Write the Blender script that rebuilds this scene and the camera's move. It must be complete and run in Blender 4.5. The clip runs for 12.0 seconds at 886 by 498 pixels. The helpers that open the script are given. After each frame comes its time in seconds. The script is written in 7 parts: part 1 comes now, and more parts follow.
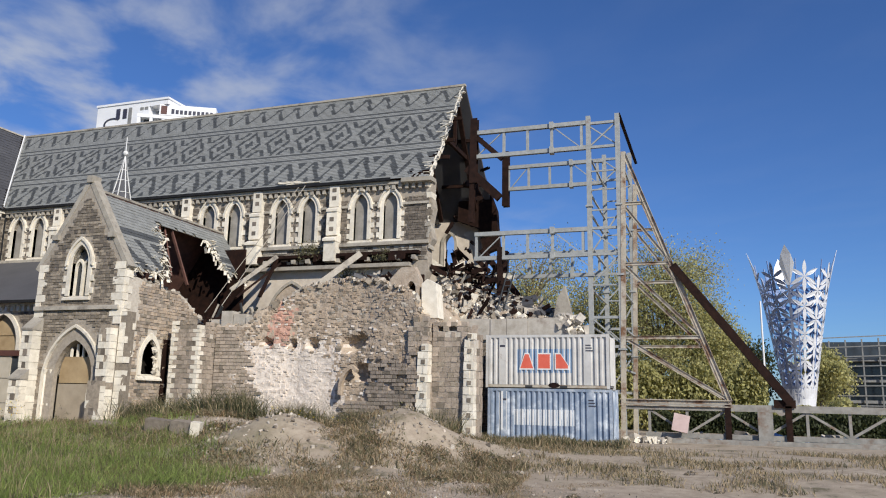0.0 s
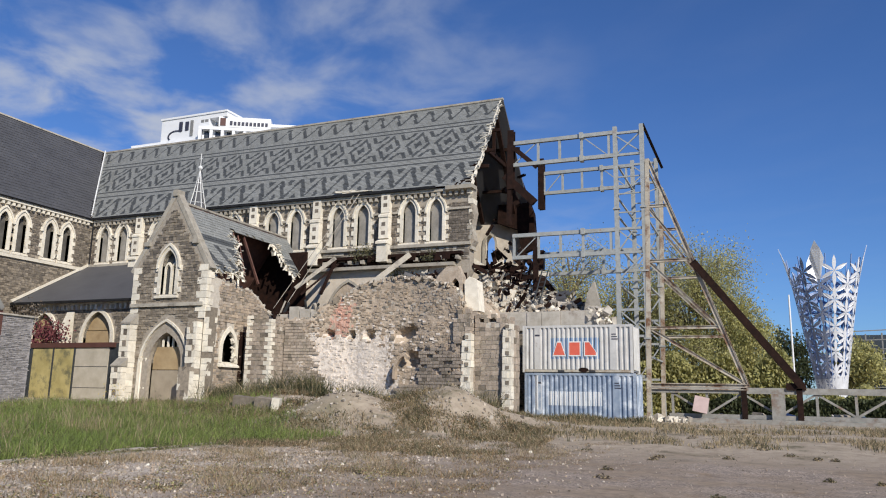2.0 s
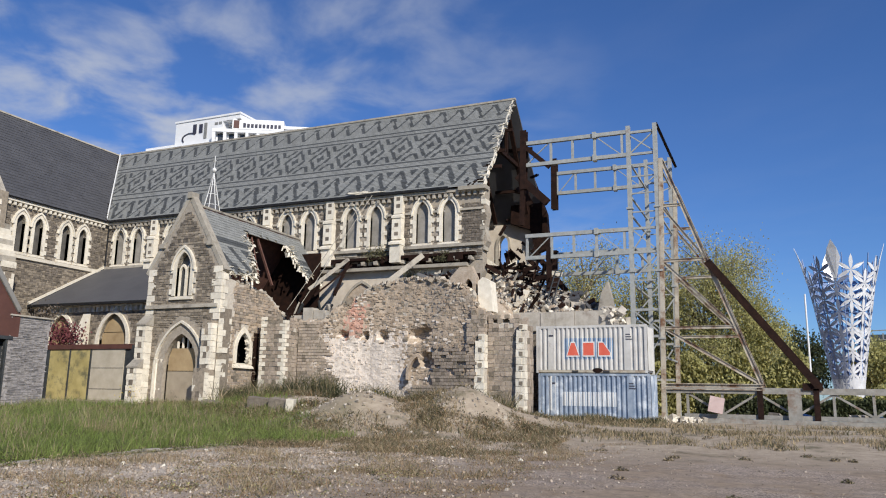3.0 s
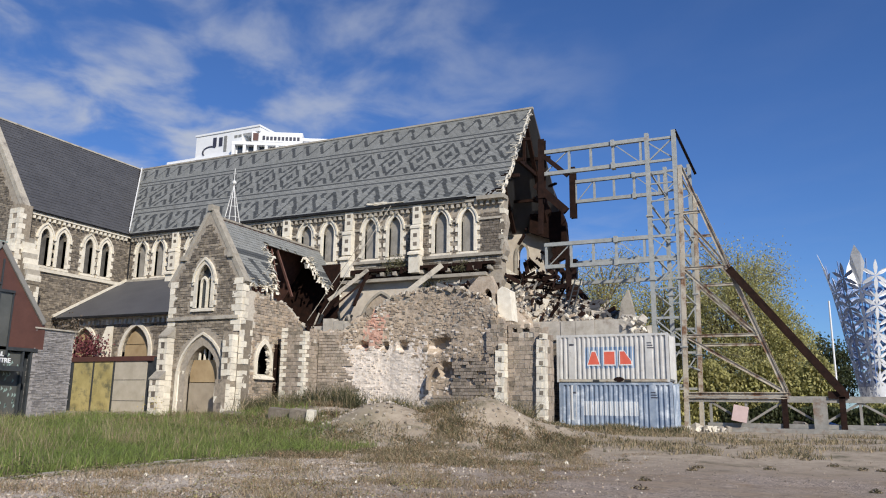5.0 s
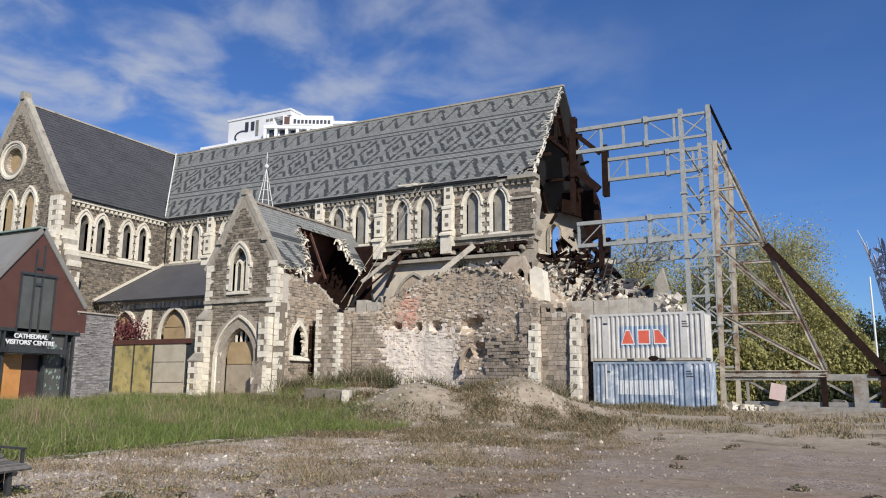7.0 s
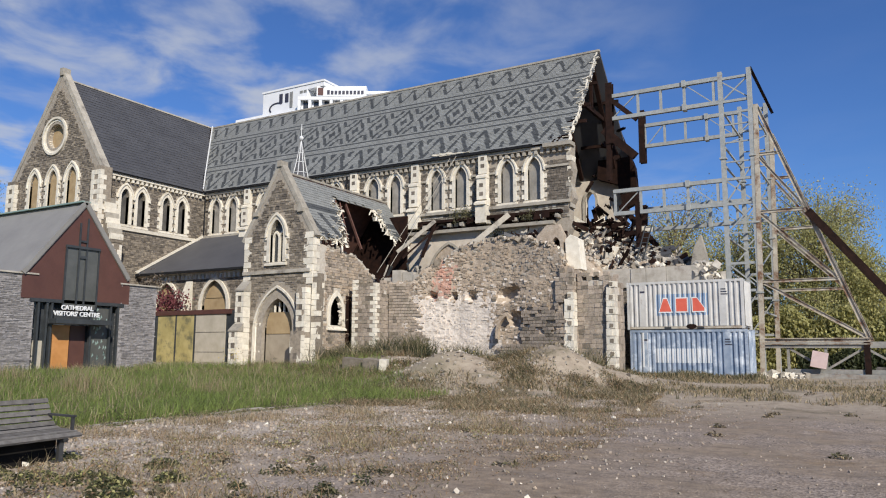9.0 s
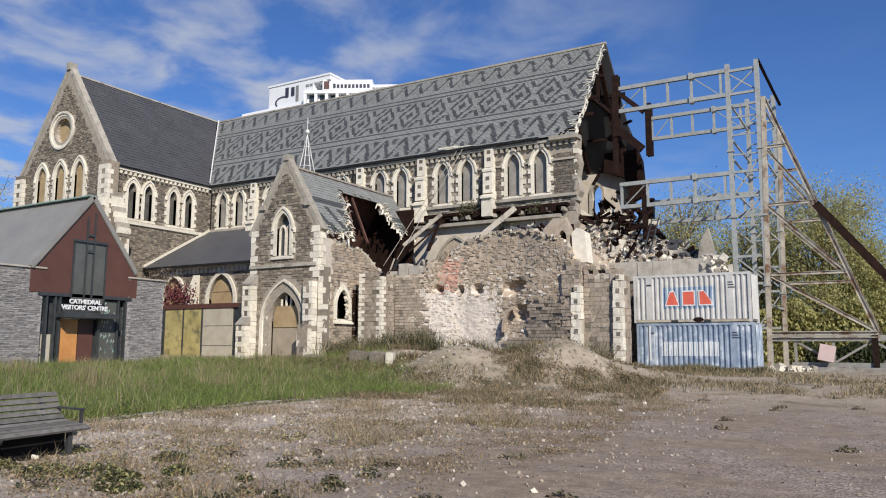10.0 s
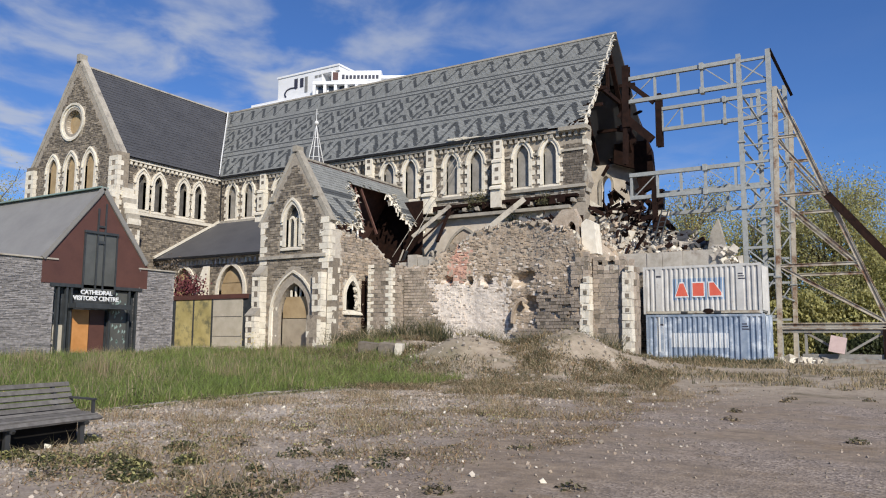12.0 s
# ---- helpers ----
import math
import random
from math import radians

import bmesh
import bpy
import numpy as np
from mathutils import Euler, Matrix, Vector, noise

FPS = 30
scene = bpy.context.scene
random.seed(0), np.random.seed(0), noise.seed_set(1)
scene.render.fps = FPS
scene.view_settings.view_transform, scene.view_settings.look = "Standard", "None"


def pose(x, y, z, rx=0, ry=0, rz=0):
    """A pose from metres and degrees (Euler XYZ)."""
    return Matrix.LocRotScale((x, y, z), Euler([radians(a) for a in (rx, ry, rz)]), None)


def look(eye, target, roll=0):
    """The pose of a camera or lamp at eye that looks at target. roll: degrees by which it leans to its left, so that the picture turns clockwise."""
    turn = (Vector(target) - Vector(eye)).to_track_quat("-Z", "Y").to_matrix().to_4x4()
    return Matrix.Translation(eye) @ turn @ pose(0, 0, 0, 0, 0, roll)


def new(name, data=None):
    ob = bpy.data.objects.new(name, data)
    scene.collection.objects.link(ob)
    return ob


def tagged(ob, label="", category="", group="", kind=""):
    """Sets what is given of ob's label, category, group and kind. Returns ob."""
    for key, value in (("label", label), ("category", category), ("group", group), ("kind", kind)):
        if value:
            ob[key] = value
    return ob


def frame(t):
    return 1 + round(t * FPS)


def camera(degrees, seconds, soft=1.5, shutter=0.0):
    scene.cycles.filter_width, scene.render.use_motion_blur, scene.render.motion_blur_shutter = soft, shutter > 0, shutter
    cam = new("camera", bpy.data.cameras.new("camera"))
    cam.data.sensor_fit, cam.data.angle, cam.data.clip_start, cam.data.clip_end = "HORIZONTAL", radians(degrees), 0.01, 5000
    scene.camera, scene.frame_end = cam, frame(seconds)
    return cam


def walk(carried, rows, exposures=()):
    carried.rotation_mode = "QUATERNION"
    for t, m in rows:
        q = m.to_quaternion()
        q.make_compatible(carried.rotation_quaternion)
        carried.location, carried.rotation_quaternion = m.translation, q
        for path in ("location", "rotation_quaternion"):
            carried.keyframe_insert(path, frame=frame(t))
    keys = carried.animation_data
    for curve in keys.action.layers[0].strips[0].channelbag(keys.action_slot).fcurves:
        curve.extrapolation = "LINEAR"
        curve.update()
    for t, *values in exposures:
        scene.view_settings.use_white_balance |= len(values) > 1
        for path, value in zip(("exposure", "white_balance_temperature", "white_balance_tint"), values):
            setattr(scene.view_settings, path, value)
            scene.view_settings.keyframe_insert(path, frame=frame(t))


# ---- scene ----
cam = camera(60.3, 12.0, 1.1)
ROWS = [
    (0.0, -1.842, 4.453, 2.418, 19.08, 11.10, -1.18),
    (0.5, -1.385, 3.389, 2.234, 20.33, 10.98, -1.20),
    (1.0, -0.921, 2.272, 2.032, 21.21, 10.89, -1.19),
    (1.5, 0.000, 0.000, 1.600, 21.88, 10.96, -1.12),
    (2.0, 0.000, 0.000, 1.600, 22.53, 10.95, -1.10),
    (2.5, 0.000, 0.000, 1.600, 23.11, 10.92, -1.10),
    (3.0, 0.000, 0.000, 1.600, 23.54, 10.98, -1.02),
    (5.0, 0.000, 0.000, 1.600, 25.04, 11.69, -0.74),
    (5.5, 0.000, 0.000, 1.600, 25.74, 11.37, -0.77),
    (6.0, 0.000, 0.000, 1.600, 26.22, 10.95, -0.73),
    (6.5, 0.000, 0.000, 1.600, 26.80, 10.58, -0.58),
    (8.5, 0.000, 0.000, 1.600, 29.77, 8.65, -0.29),
    (9.0, 0.000, 0.000, 1.600, 30.22, 7.91, -0.28),
    (9.5, 0.000, 0.000, 1.600, 30.43, 7.46, -0.29),
    (10.0, 0.000, 0.000, 1.600, 30.70, 7.42, -0.25),
    (10.5, 0.000, 0.000, 1.600, 30.99, 7.38, -0.23),
    (11.0, 0.000, 0.000, 1.600, 31.27, 7.18, -0.22),
    (11.5, 0.000, 0.000, 1.600, 31.44, 6.96, -0.34),
    (12.0, 0.000, 0.000, 1.600, 31.37, 6.75, -0.34),
]

walk(cam, [(t, pose(x, y, z, 90 + pitch, roll, yaw)) for t, x, y, z, yaw, pitch, roll in ROWS])

# ---- world, sun, exposure ----
SUN_TO = Vector((0.82, -0.68, 0.66)).normalized()
world = bpy.data.worlds.new("sky_world")
scene.world = world
world.use_nodes = True
wn, wl = world.node_tree.nodes, world.node_tree.links
sky = wn.new("ShaderNodeTexSky")
sky.sky_type = "NISHITA"
sky.sun_disc = False
sky.sun_elevation = math.asin(SUN_TO.z)
sky.sun_rotation = math.atan2(SUN_TO.x, SUN_TO.y)
sky.air_density, sky.dust_density, sky.ozone_density = 1.0, 0.1, 4.0
coord = wn.new("ShaderNodeTexCoord")
# a thin, high layer of small puffs: the view direction carried up to a flat sheet
split = wn.new("ShaderNodeSeparateXYZ")
wl.new(coord.outputs["Generated"], split.inputs["Vector"])
rise = wn.new("ShaderNodeMath")
rise.operation = "MAXIMUM"
rise.inputs[1].default_value = 0.06
wl.new(split.outputs["Z"], rise.inputs[0])
layer = wn.new("ShaderNodeVectorMath")
layer.operation = "DIVIDE"
flat = wn.new("ShaderNodeCombineXYZ")
wl.new(rise.outputs["Value"], flat.inputs["X"]), wl.new(rise.outputs["Value"], flat.inputs["Y"]), wl.new(rise.outputs["Value"], flat.inputs["Z"])
wl.new(coord.outputs["Generated"], layer.inputs[0]), wl.new(flat.outputs["Vector"], layer.inputs[1])
warp = wn.new("ShaderNodeMapping")
warp.vector_type = "TEXTURE"
warp.inputs["Rotation"].default_value = (0, 0, 0.72)
warp.inputs["Scale"].default_value = (0.72, 1.0, 1000.0)
wl.new(layer.outputs["Vector"], warp.inputs["Vector"])


def cloud_noise(scale, detail, rough, distort, lo, hi):
    t = wn.new("ShaderNodeTexNoise")
    t.inputs["Scale"].default_value, t.inputs["Detail"].default_value = scale, detail
    t.inputs["Roughness"].default_value, t.inputs["Distortion"].default_value = rough, distort
    wl.new(warp.outputs["Vector"], t.inputs["Vector"])
    r = wn.new("ShaderNodeMapRange")
    r.interpolation_type = "SMOOTHSTEP"
    r.inputs["From Min"].default_value, r.inputs["From Max"].default_value = lo, hi
    wl.new(t.outputs["Fac"], r.inputs["Value"])
    return r.outputs["Result"]


def times(a, b):
    t = wn.new("ShaderNodeMath")
    t.operation = "MULTIPLY"
    wl.new(a, t.inputs[0]), wl.new(b, t.inputs[1])
    return t.outputs["Value"]


puffs = cloud_noise(2.3, 6.0, 0.52, 0.3, 0.37, 0.70)
fields = cloud_noise(0.5, 3.0, 0.5, 0.2, 0.30, 0.52)
side = wn.new("ShaderNodeVectorMath")
side.operation = "DOT_PRODUCT"
side.inputs[1].default_value = (-0.94, 0.34, 0.0)
wl.new(coord.outputs["Generated"], side.inputs[0])
side_range = wn.new("ShaderNodeMapRange")
side_range.inputs["From Min"].default_value, side_range.inputs["From Max"].default_value = 0.46, 0.86
side_range.inputs["To Min"].default_value, side_range.inputs["To Max"].default_value = 0.02, 0.85
wl.new(side.outputs["Value"], side_range.inputs["Value"])
cover = times(times(puffs, fields), side_range.outputs["Result"])
cloud_mix = wn.new("ShaderNodeMix")
cloud_mix.data_type = "RGBA"
cloud_mix.inputs["B"].default_value = (5.6, 6.0, 6.9, 1)
wl.new(cover, cloud_mix.inputs["Factor"])
deep = wn.new("ShaderNodeMix")
deep.data_type, deep.blend_type = "RGBA", "MULTIPLY"
deep.inputs["Factor"].default_value = 1.0
deep.inputs["B"].default_value = (0.595, 0.835, 1.24, 1)
wl.new(sky.outputs["Color"], deep.inputs["A"])
wl.new(deep.outputs["Result"], cloud_mix.inputs["A"])
wl.new(cloud_mix.outputs["Result"], wn["Background"].inputs["Color"])
wn["Background"].inputs["Strength"].default_value = 0.09

sun_lamp = bpy.data.lights.new("sun", "SUN")
sun_lamp.energy, sun_lamp.angle, sun_lamp.color = 5.0, radians(0.53), (1.0, 0.935, 0.83)
sun = new("sun", sun_lamp)
sun.matrix_world = look(SUN_TO * 200, (0, 0, 0))
scene.view_settings.exposure = 0.0

# ---- materials ----
def mat(name, a, b, scale=3.0, rough=0.85, bump=0.25, bscale=25.0, metal=0.0, island=0.0, spots=None, spot_scale=0.8, spot_at=0.62):
    """Two-tone surface: fine grain, broad stains (spots), relief, and a shift of tone from piece to piece."""
    m = bpy.data.materials.new(name)
    m.use_nodes = True
    n, l = m.node_tree.nodes, m.node_tree.links
    p = n["Principled BSDF"]
    p.inputs["Roughness"].default_value, p.inputs["Metallic"].default_value = rough, metal
    tc = n.new("ShaderNodeTexCoord")
    tex = n.new("ShaderNodeTexNoise")
    tex.inputs["Scale"].default_value, tex.inputs["Detail"].default_value, tex.inputs["Roughness"].default_value = scale, 8, 0.65
    l.new(tc.outputs["Object"], tex.inputs["Vector"])
    ramp = n.new("ShaderNodeValToRGB")
    ramp.color_ramp.elements[0].position, ramp.color_ramp.elements[1].position = 0.32, 0.68
    ramp.color_ramp.elements[0].color, ramp.color_ramp.elements[1].color = (*a, 1), (*b, 1)
    l.new(tex.outputs["Fac"], ramp.inputs["Fac"])
    colour = ramp.outputs["Color"]
    if spots:
        big = n.new("ShaderNodeTexNoise")
        big.inputs["Scale"].default_value, big.inputs["Detail"].default_value, big.inputs["Roughness"].default_value = spot_scale, 6, 0.7
        l.new(tc.outputs["Object"], big.inputs["Vector"])
        br = n.new("ShaderNodeValToRGB")
        br.color_ramp.elements[0].position, br.color_ramp.elements[1].position = spot_at - 0.08, spot_at + 0.08
        l.new(big.outputs["Fac"], br.inputs["Fac"])
        mx = n.new("ShaderNodeMix")
        mx.data_type = "RGBA"
        mx.inputs["B"].default_value = (*spots, 1)
        l.new(br.outputs["Color"], mx.inputs["Factor"])
        l.new(colour, mx.inputs["A"])
        colour = mx.outputs["Result"]
    if island:
        geo = n.new("ShaderNodeNewGeometry")
        obj = n.new("ShaderNodeObjectInfo")
        add = n.new("ShaderNodeMath")
        add.operation = "ADD"
        l.new(geo.outputs["Random Per Island"], add.inputs[0])
        l.new(obj.outputs["Random"], add.inputs[1])
        fr = n.new("ShaderNodeMath")
        fr.operation = "FRACT"
        l.new(add.outputs["Value"], fr.inputs[0])
        mr = n.new("ShaderNodeMapRange")
        mr.inputs["To Min"].default_value, mr.inputs["To Max"].default_value = 1 - island, 1 + island
        l.new(fr.outputs["Value"], mr.inputs["Value"])
        hs = n.new("ShaderNodeHueSaturation")
        l.new(mr.outputs["Result"], hs.inputs["Value"])
        l.new(colour, hs.inputs["Color"])
        colour = hs.outputs["Color"]
    l.new(colour, p.inputs["Base Color"])
    if bump:
        bt = n.new("ShaderNodeTexNoise")
        bt.inputs["Scale"].default_value, bt.inputs["Detail"].default_value = bscale, 5
        l.new(tc.outputs["Object"], bt.inputs["Vector"])
        bp = n.new("ShaderNodeBump")
        bp.inputs["Strength"].default_value, bp.inputs["Distance"].default_value = bump, 0.05
        l.new(bt.outputs["Fac"], bp.inputs["Height"])
        l.new(bp.outputs["Normal"], p.inputs["Normal"])
    return m


M_STONE = mat("basalt_rubble_stone", (0.105, 0.088, 0.070), (0.205, 0.173, 0.138), 5, 0.9, 0.5, 18, island=0.34)
M_WARM = mat("brown_rubble_stone", (0.165, 0.137, 0.104), (0.30, 0.253, 0.195), 5, 0.9, 0.5, 18, island=0.32)
M_MORTAR = mat("lime_mortar", (0.26, 0.225, 0.18), (0.40, 0.35, 0.285), 6, 0.95, 0.4, 30)
M_COURSE = mat("grey_coursed_stone", (0.265, 0.215, 0.168), (0.41, 0.342, 0.272), 5, 0.9, 0.5, 18, island=0.2)
M_JOINT = mat("pale_lime_joint", (0.44, 0.39, 0.32), (0.58, 0.53, 0.45), 6, 0.95, 0.4, 30)
M_CREAM = mat("cream_limestone", (0.62, 0.56, 0.45), (0.78, 0.73, 0.62), 3, 0.85, 0.25, 20, island=0.1, spots=(0.36, 0.32, 0.26), spot_scale=1.3, spot_at=0.66)
M_GREY = mat("weathered_grey_limestone", (0.30, 0.27, 0.22), (0.46, 0.42, 0.35), 3, 0.9, 0.3, 20, island=0.15, spots=(0.16, 0.14, 0.12), spot_scale=1.5, spot_at=0.6)
M_SLATE_L = mat("pale_slate", (0.20, 0.205, 0.195), (0.27, 0.275, 0.262), 1, 0.65, 0.15, 30, island=0.08)
M_SLATE_D = mat("dark_slate", (0.06, 0.064, 0.066), (0.085, 0.09, 0.092), 1, 0.65, 0.15, 30, island=0.1)
M_SLATE_N = mat("charcoal_slate", (0.062, 0.062, 0.066), (0.085, 0.085, 0.09), 0.6, 0.6, 0.08, 30, island=0.05)
M_LEAD = mat("white_lead_flashing", (0.6, 0.6, 0.58), (0.75, 0.75, 0.73), 3, 0.6, 0.1)
M_REDWOOD = mat("red_brown_roof_board", (0.075, 0.034, 0.025), (0.15, 0.068, 0.048), 3, 0.85, 0.3)
M_GUTTER = mat("black_gutter_iron", (0.012, 0.012, 0.013), (0.028, 0.028, 0.029), 3, 0.5, 0.1)
# timber brown taken near black: the open interior's shade is in the colour
M_WOOD_SHADE = mat("dark_timber_and_shade", (0.010, 0.0055, 0.0045), (0.030, 0.014, 0.0095), 3, 0.8, 0.3)
M_PLASTER = mat("white_scarred_plaster", (0.57, 0.49, 0.41), (0.75, 0.68, 0.60), 5, 0.95, 0.5, 14, spots=(0.52, 0.42, 0.34), spot_scale=1.6, spot_at=0.64)
M_RUBBLECORE = mat("rubble_core_masonry", (0.33, 0.262, 0.195), (0.49, 0.405, 0.315), 4, 0.95, 0.6, 12, spots=(0.50, 0.45, 0.38), spot_scale=0.9, spot_at=0.64)
M_TAN = mat("tan_core_stone", (0.33, 0.258, 0.188), (0.48, 0.385, 0.288), 4, 0.95, 0.6, 16, island=0.16, spots=(0.22, 0.165, 0.12), spot_scale=0.9, spot_at=0.6)
M_LIMED = mat("limed_core_stone", (0.57, 0.49, 0.41), (0.75, 0.68, 0.60), 4, 0.95, 0.4, 16, island=0.08, spots=(0.45, 0.38, 0.30), spot_scale=1.1, spot_at=0.62)
M_PINK = mat("red_brick_dust", (0.42, 0.22, 0.16), (0.60, 0.40, 0.31), 3, 0.95, 0.8, 8)
M_INNER = mat("cream_interior_plaster", (0.48, 0.415, 0.335), (0.64, 0.57, 0.475), 1.5, 0.9, 0.2)
M_GLASS_DARK = mat("dusty_leaded_glass", (0.20, 0.185, 0.16), (0.34, 0.315, 0.275), 2, 0.6, 0.2, 14)
M_OLDGLASS = mat("dark_leaded_glass", (0.07, 0.065, 0.058), (0.14, 0.13, 0.115), 2, 0.5, 0.2, 14)
M_RUBBLE = mat("broken_stone_rubble", (0.24, 0.21, 0.17), (0.50, 0.45, 0.38), 4, 0.95, 0.5, 20, island=0.5)
M_STEEL = mat("galvanised_grey_steel", (0.29, 0.30, 0.285), (0.41, 0.42, 0.40), 4, 0.55, 0.1, 40, metal=0.15, spots=(0.24, 0.13, 0.07), spot_scale=1.6, spot_at=0.70)
M_RUSTY = mat("rust_streaked_steel", (0.37, 0.33, 0.26), (0.50, 0.455, 0.375), 2, 0.7, 0.2, 30, spots=(0.17, 0.085, 0.042), spot_scale=1.2, spot_at=0.55)
M_TRUSS = mat("weathered_truss_steel", (0.20, 0.19, 0.168), (0.33, 0.315, 0.28), 2.5, 0.75, 0.2, 30, spots=(0.17, 0.10, 0.06), spot_scale=1.0, spot_at=0.62)
M_RUST = mat("dark_rusted_steel", (0.011, 0.0065, 0.0055), (0.033, 0.016, 0.0115), 3, 0.8, 0.3, 30)
M_BOX_W = mat("grey_white_container_paint", (0.46, 0.45, 0.425), (0.62, 0.61, 0.58), 1.5, 0.5, 0.05, 30, spots=(0.33, 0.28, 0.25), spot_scale=2.2, spot_at=0.68)
M_BOX_B = mat("faded_blue_container_paint", (0.17, 0.225, 0.31), (0.33, 0.385, 0.46), 1.6, 0.5, 0.05, 30, spots=(0.56, 0.60, 0.64), spot_scale=1.3, spot_at=0.58)
M_BLUE_MARK = mat("pale_blue_mark_paint", (0.17, 0.28, 0.45), (0.29, 0.39, 0.52), 2, 0.5, 0.05)
M_RED_MARK = mat("orange_red_mark_paint", (0.62, 0.10, 0.06), (0.72, 0.16, 0.10), 2, 0.5, 0.05)
M_WHITE_MARK = mat("white_mark_paint", (0.68, 0.68, 0.66), (0.78, 0.78, 0.76), 2, 0.5, 0.05)
M_WHITE = mat("white_painted_concrete", (0.70, 0.71, 0.72), (0.80, 0.80, 0.80), 0.4, 0.7, 0.05)
# near black for painted shade: inside the smashed lancet and under the bench
M_CAVITY = mat("shade_black_board", (0.010, 0.009, 0.008), (0.018, 0.016, 0.014), 2, 0.95, 0.0)
M_INK = mat("dark_sign_paint", (0.03, 0.03, 0.05), (0.05, 0.05, 0.07), 2, 0.5, 0.0)
M_COPPER = mat("brown_copper_cladding", (0.082, 0.036, 0.028), (0.12, 0.053, 0.04), 1.2, 0.5, 0.08, 10, spots=(0.08, 0.035, 0.028), spot_scale=0.6)
M_ZINC = mat("grey_seamed_metal_roof", (0.21, 0.20, 0.185), (0.26, 0.25, 0.23), 0.8, 0.5, 0.06, 10)
M_VERD = mat("verdigris_ridge", (0.20, 0.29, 0.26), (0.28, 0.36, 0.33), 1.5, 0.6, 0.1)
M_BLUESTONE = mat("split_bluestone", (0.185, 0.172, 0.168), (0.31, 0.29, 0.282), 6, 0.9, 0.5, 20, island=0.26)
M_YELLOWED = mat("yellowed_plastic_sheet", (0.34, 0.28, 0.11), (0.52, 0.44, 0.20), 1.1, 0.4, 0.05, 12, spots=(0.16, 0.15, 0.085), spot_scale=1.4, spot_at=0.58)
M_PLY = mat("ochre_plywood_board", (0.30, 0.21, 0.11), (0.43, 0.32, 0.18), 1.4, 0.8, 0.1, 20)
M_PLY_G = mat("grey_weathered_plywood", (0.38, 0.34, 0.265), (0.50, 0.455, 0.37), 1.2, 0.85, 0.1, 20)
M_PLY_B = mat("brown_weathered_plywood", (0.27, 0.222, 0.16), (0.385, 0.325, 0.24), 1.2, 0.85, 0.1, 20)
M_ORANGE = mat("varnished_timber_door", (0.45, 0.20, 0.06), (0.58, 0.28, 0.10), 1.5, 0.4, 0.05)
M_FRAME = mat("dark_grey_aluminium", (0.03, 0.034, 0.037), (0.055, 0.06, 0.063), 3, 0.4, 0.0)
M_GREYGLASS = mat("grey_frosted_panel", (0.075, 0.078, 0.072), (0.11, 0.112, 0.105), 1, 0.25, 0.02)
M_BENCH = mat("silvered_bench_timber", (0.11, 0.10, 0.088), (0.21, 0.195, 0.175), 9, 0.85, 0.3, 40, island=0.2)
M_IRON = mat("black_cast_iron", (0.03, 0.03, 0.03), (0.05, 0.05, 0.05), 3, 0.5, 0.1)
M_BARK = mat("grey_brown_bark", (0.10, 0.08, 0.06), (0.19, 0.155, 0.12), 6, 0.9, 0.5, 15)
M_DRYLEAF = mat("withered_brown_weed", (0.16, 0.10, 0.05), (0.28, 0.185, 0.10), 0.5, 0.9, 0.0, island=0.4)
M_REDLEAF = mat("dark_red_leaf", (0.09, 0.02, 0.025), (0.17, 0.045, 0.05), 1, 0.8, 0.0, island=0.3)
M_YELLOW = mat("yellow_flower", (0.55, 0.42, 0.03), (0.70, 0.55, 0.05), 2, 0.8, 0.0)
M_KERB = mat("concrete_kerb", (0.30, 0.265, 0.22), (0.44, 0.40, 0.34), 3, 0.9, 0.3)
M_CONC = mat("stained_concrete", (0.32, 0.29, 0.24), (0.50, 0.46, 0.40), 2, 0.9, 0.3, spots=(0.26, 0.22, 0.18), spot_scale=1.2)
M_ALU = mat("brushed_aluminium_leaf", (0.62, 0.63, 0.65), (0.74, 0.75, 0.77), 2, 0.45, 0.02, metal=0.2, island=0.1)
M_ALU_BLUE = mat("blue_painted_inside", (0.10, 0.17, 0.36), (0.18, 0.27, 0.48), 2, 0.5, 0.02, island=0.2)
# darker copy of the leaf metal: shade and a blue film in one colour
M_ALU_SHADE = mat("shaded_blue_aluminium", (0.20, 0.23, 0.32), (0.31, 0.34, 0.43), 2, 0.4, 0.02, metal=0.3, island=0.15)
M_DARKWIN = mat("dark_window_glass", (0.03, 0.035, 0.04), (0.06, 0.065, 0.07), 1, 0.15, 0.0)
M_GRAVEL = mat("loose_pale_gravel", (0.25, 0.212, 0.17), (0.48, 0.42, 0.35), 3, 0.9, 0.3, 30, island=0.5)
M_CONCGREY = mat("scaffold_grey", (0.16, 0.16, 0.155), (0.25, 0.25, 0.24), 2, 0.8, 0.1)


for m in (M_RUST, M_WOOD_SHADE, M_CAVITY, M_GUTTER):
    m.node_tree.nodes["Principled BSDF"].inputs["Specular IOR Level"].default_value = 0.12


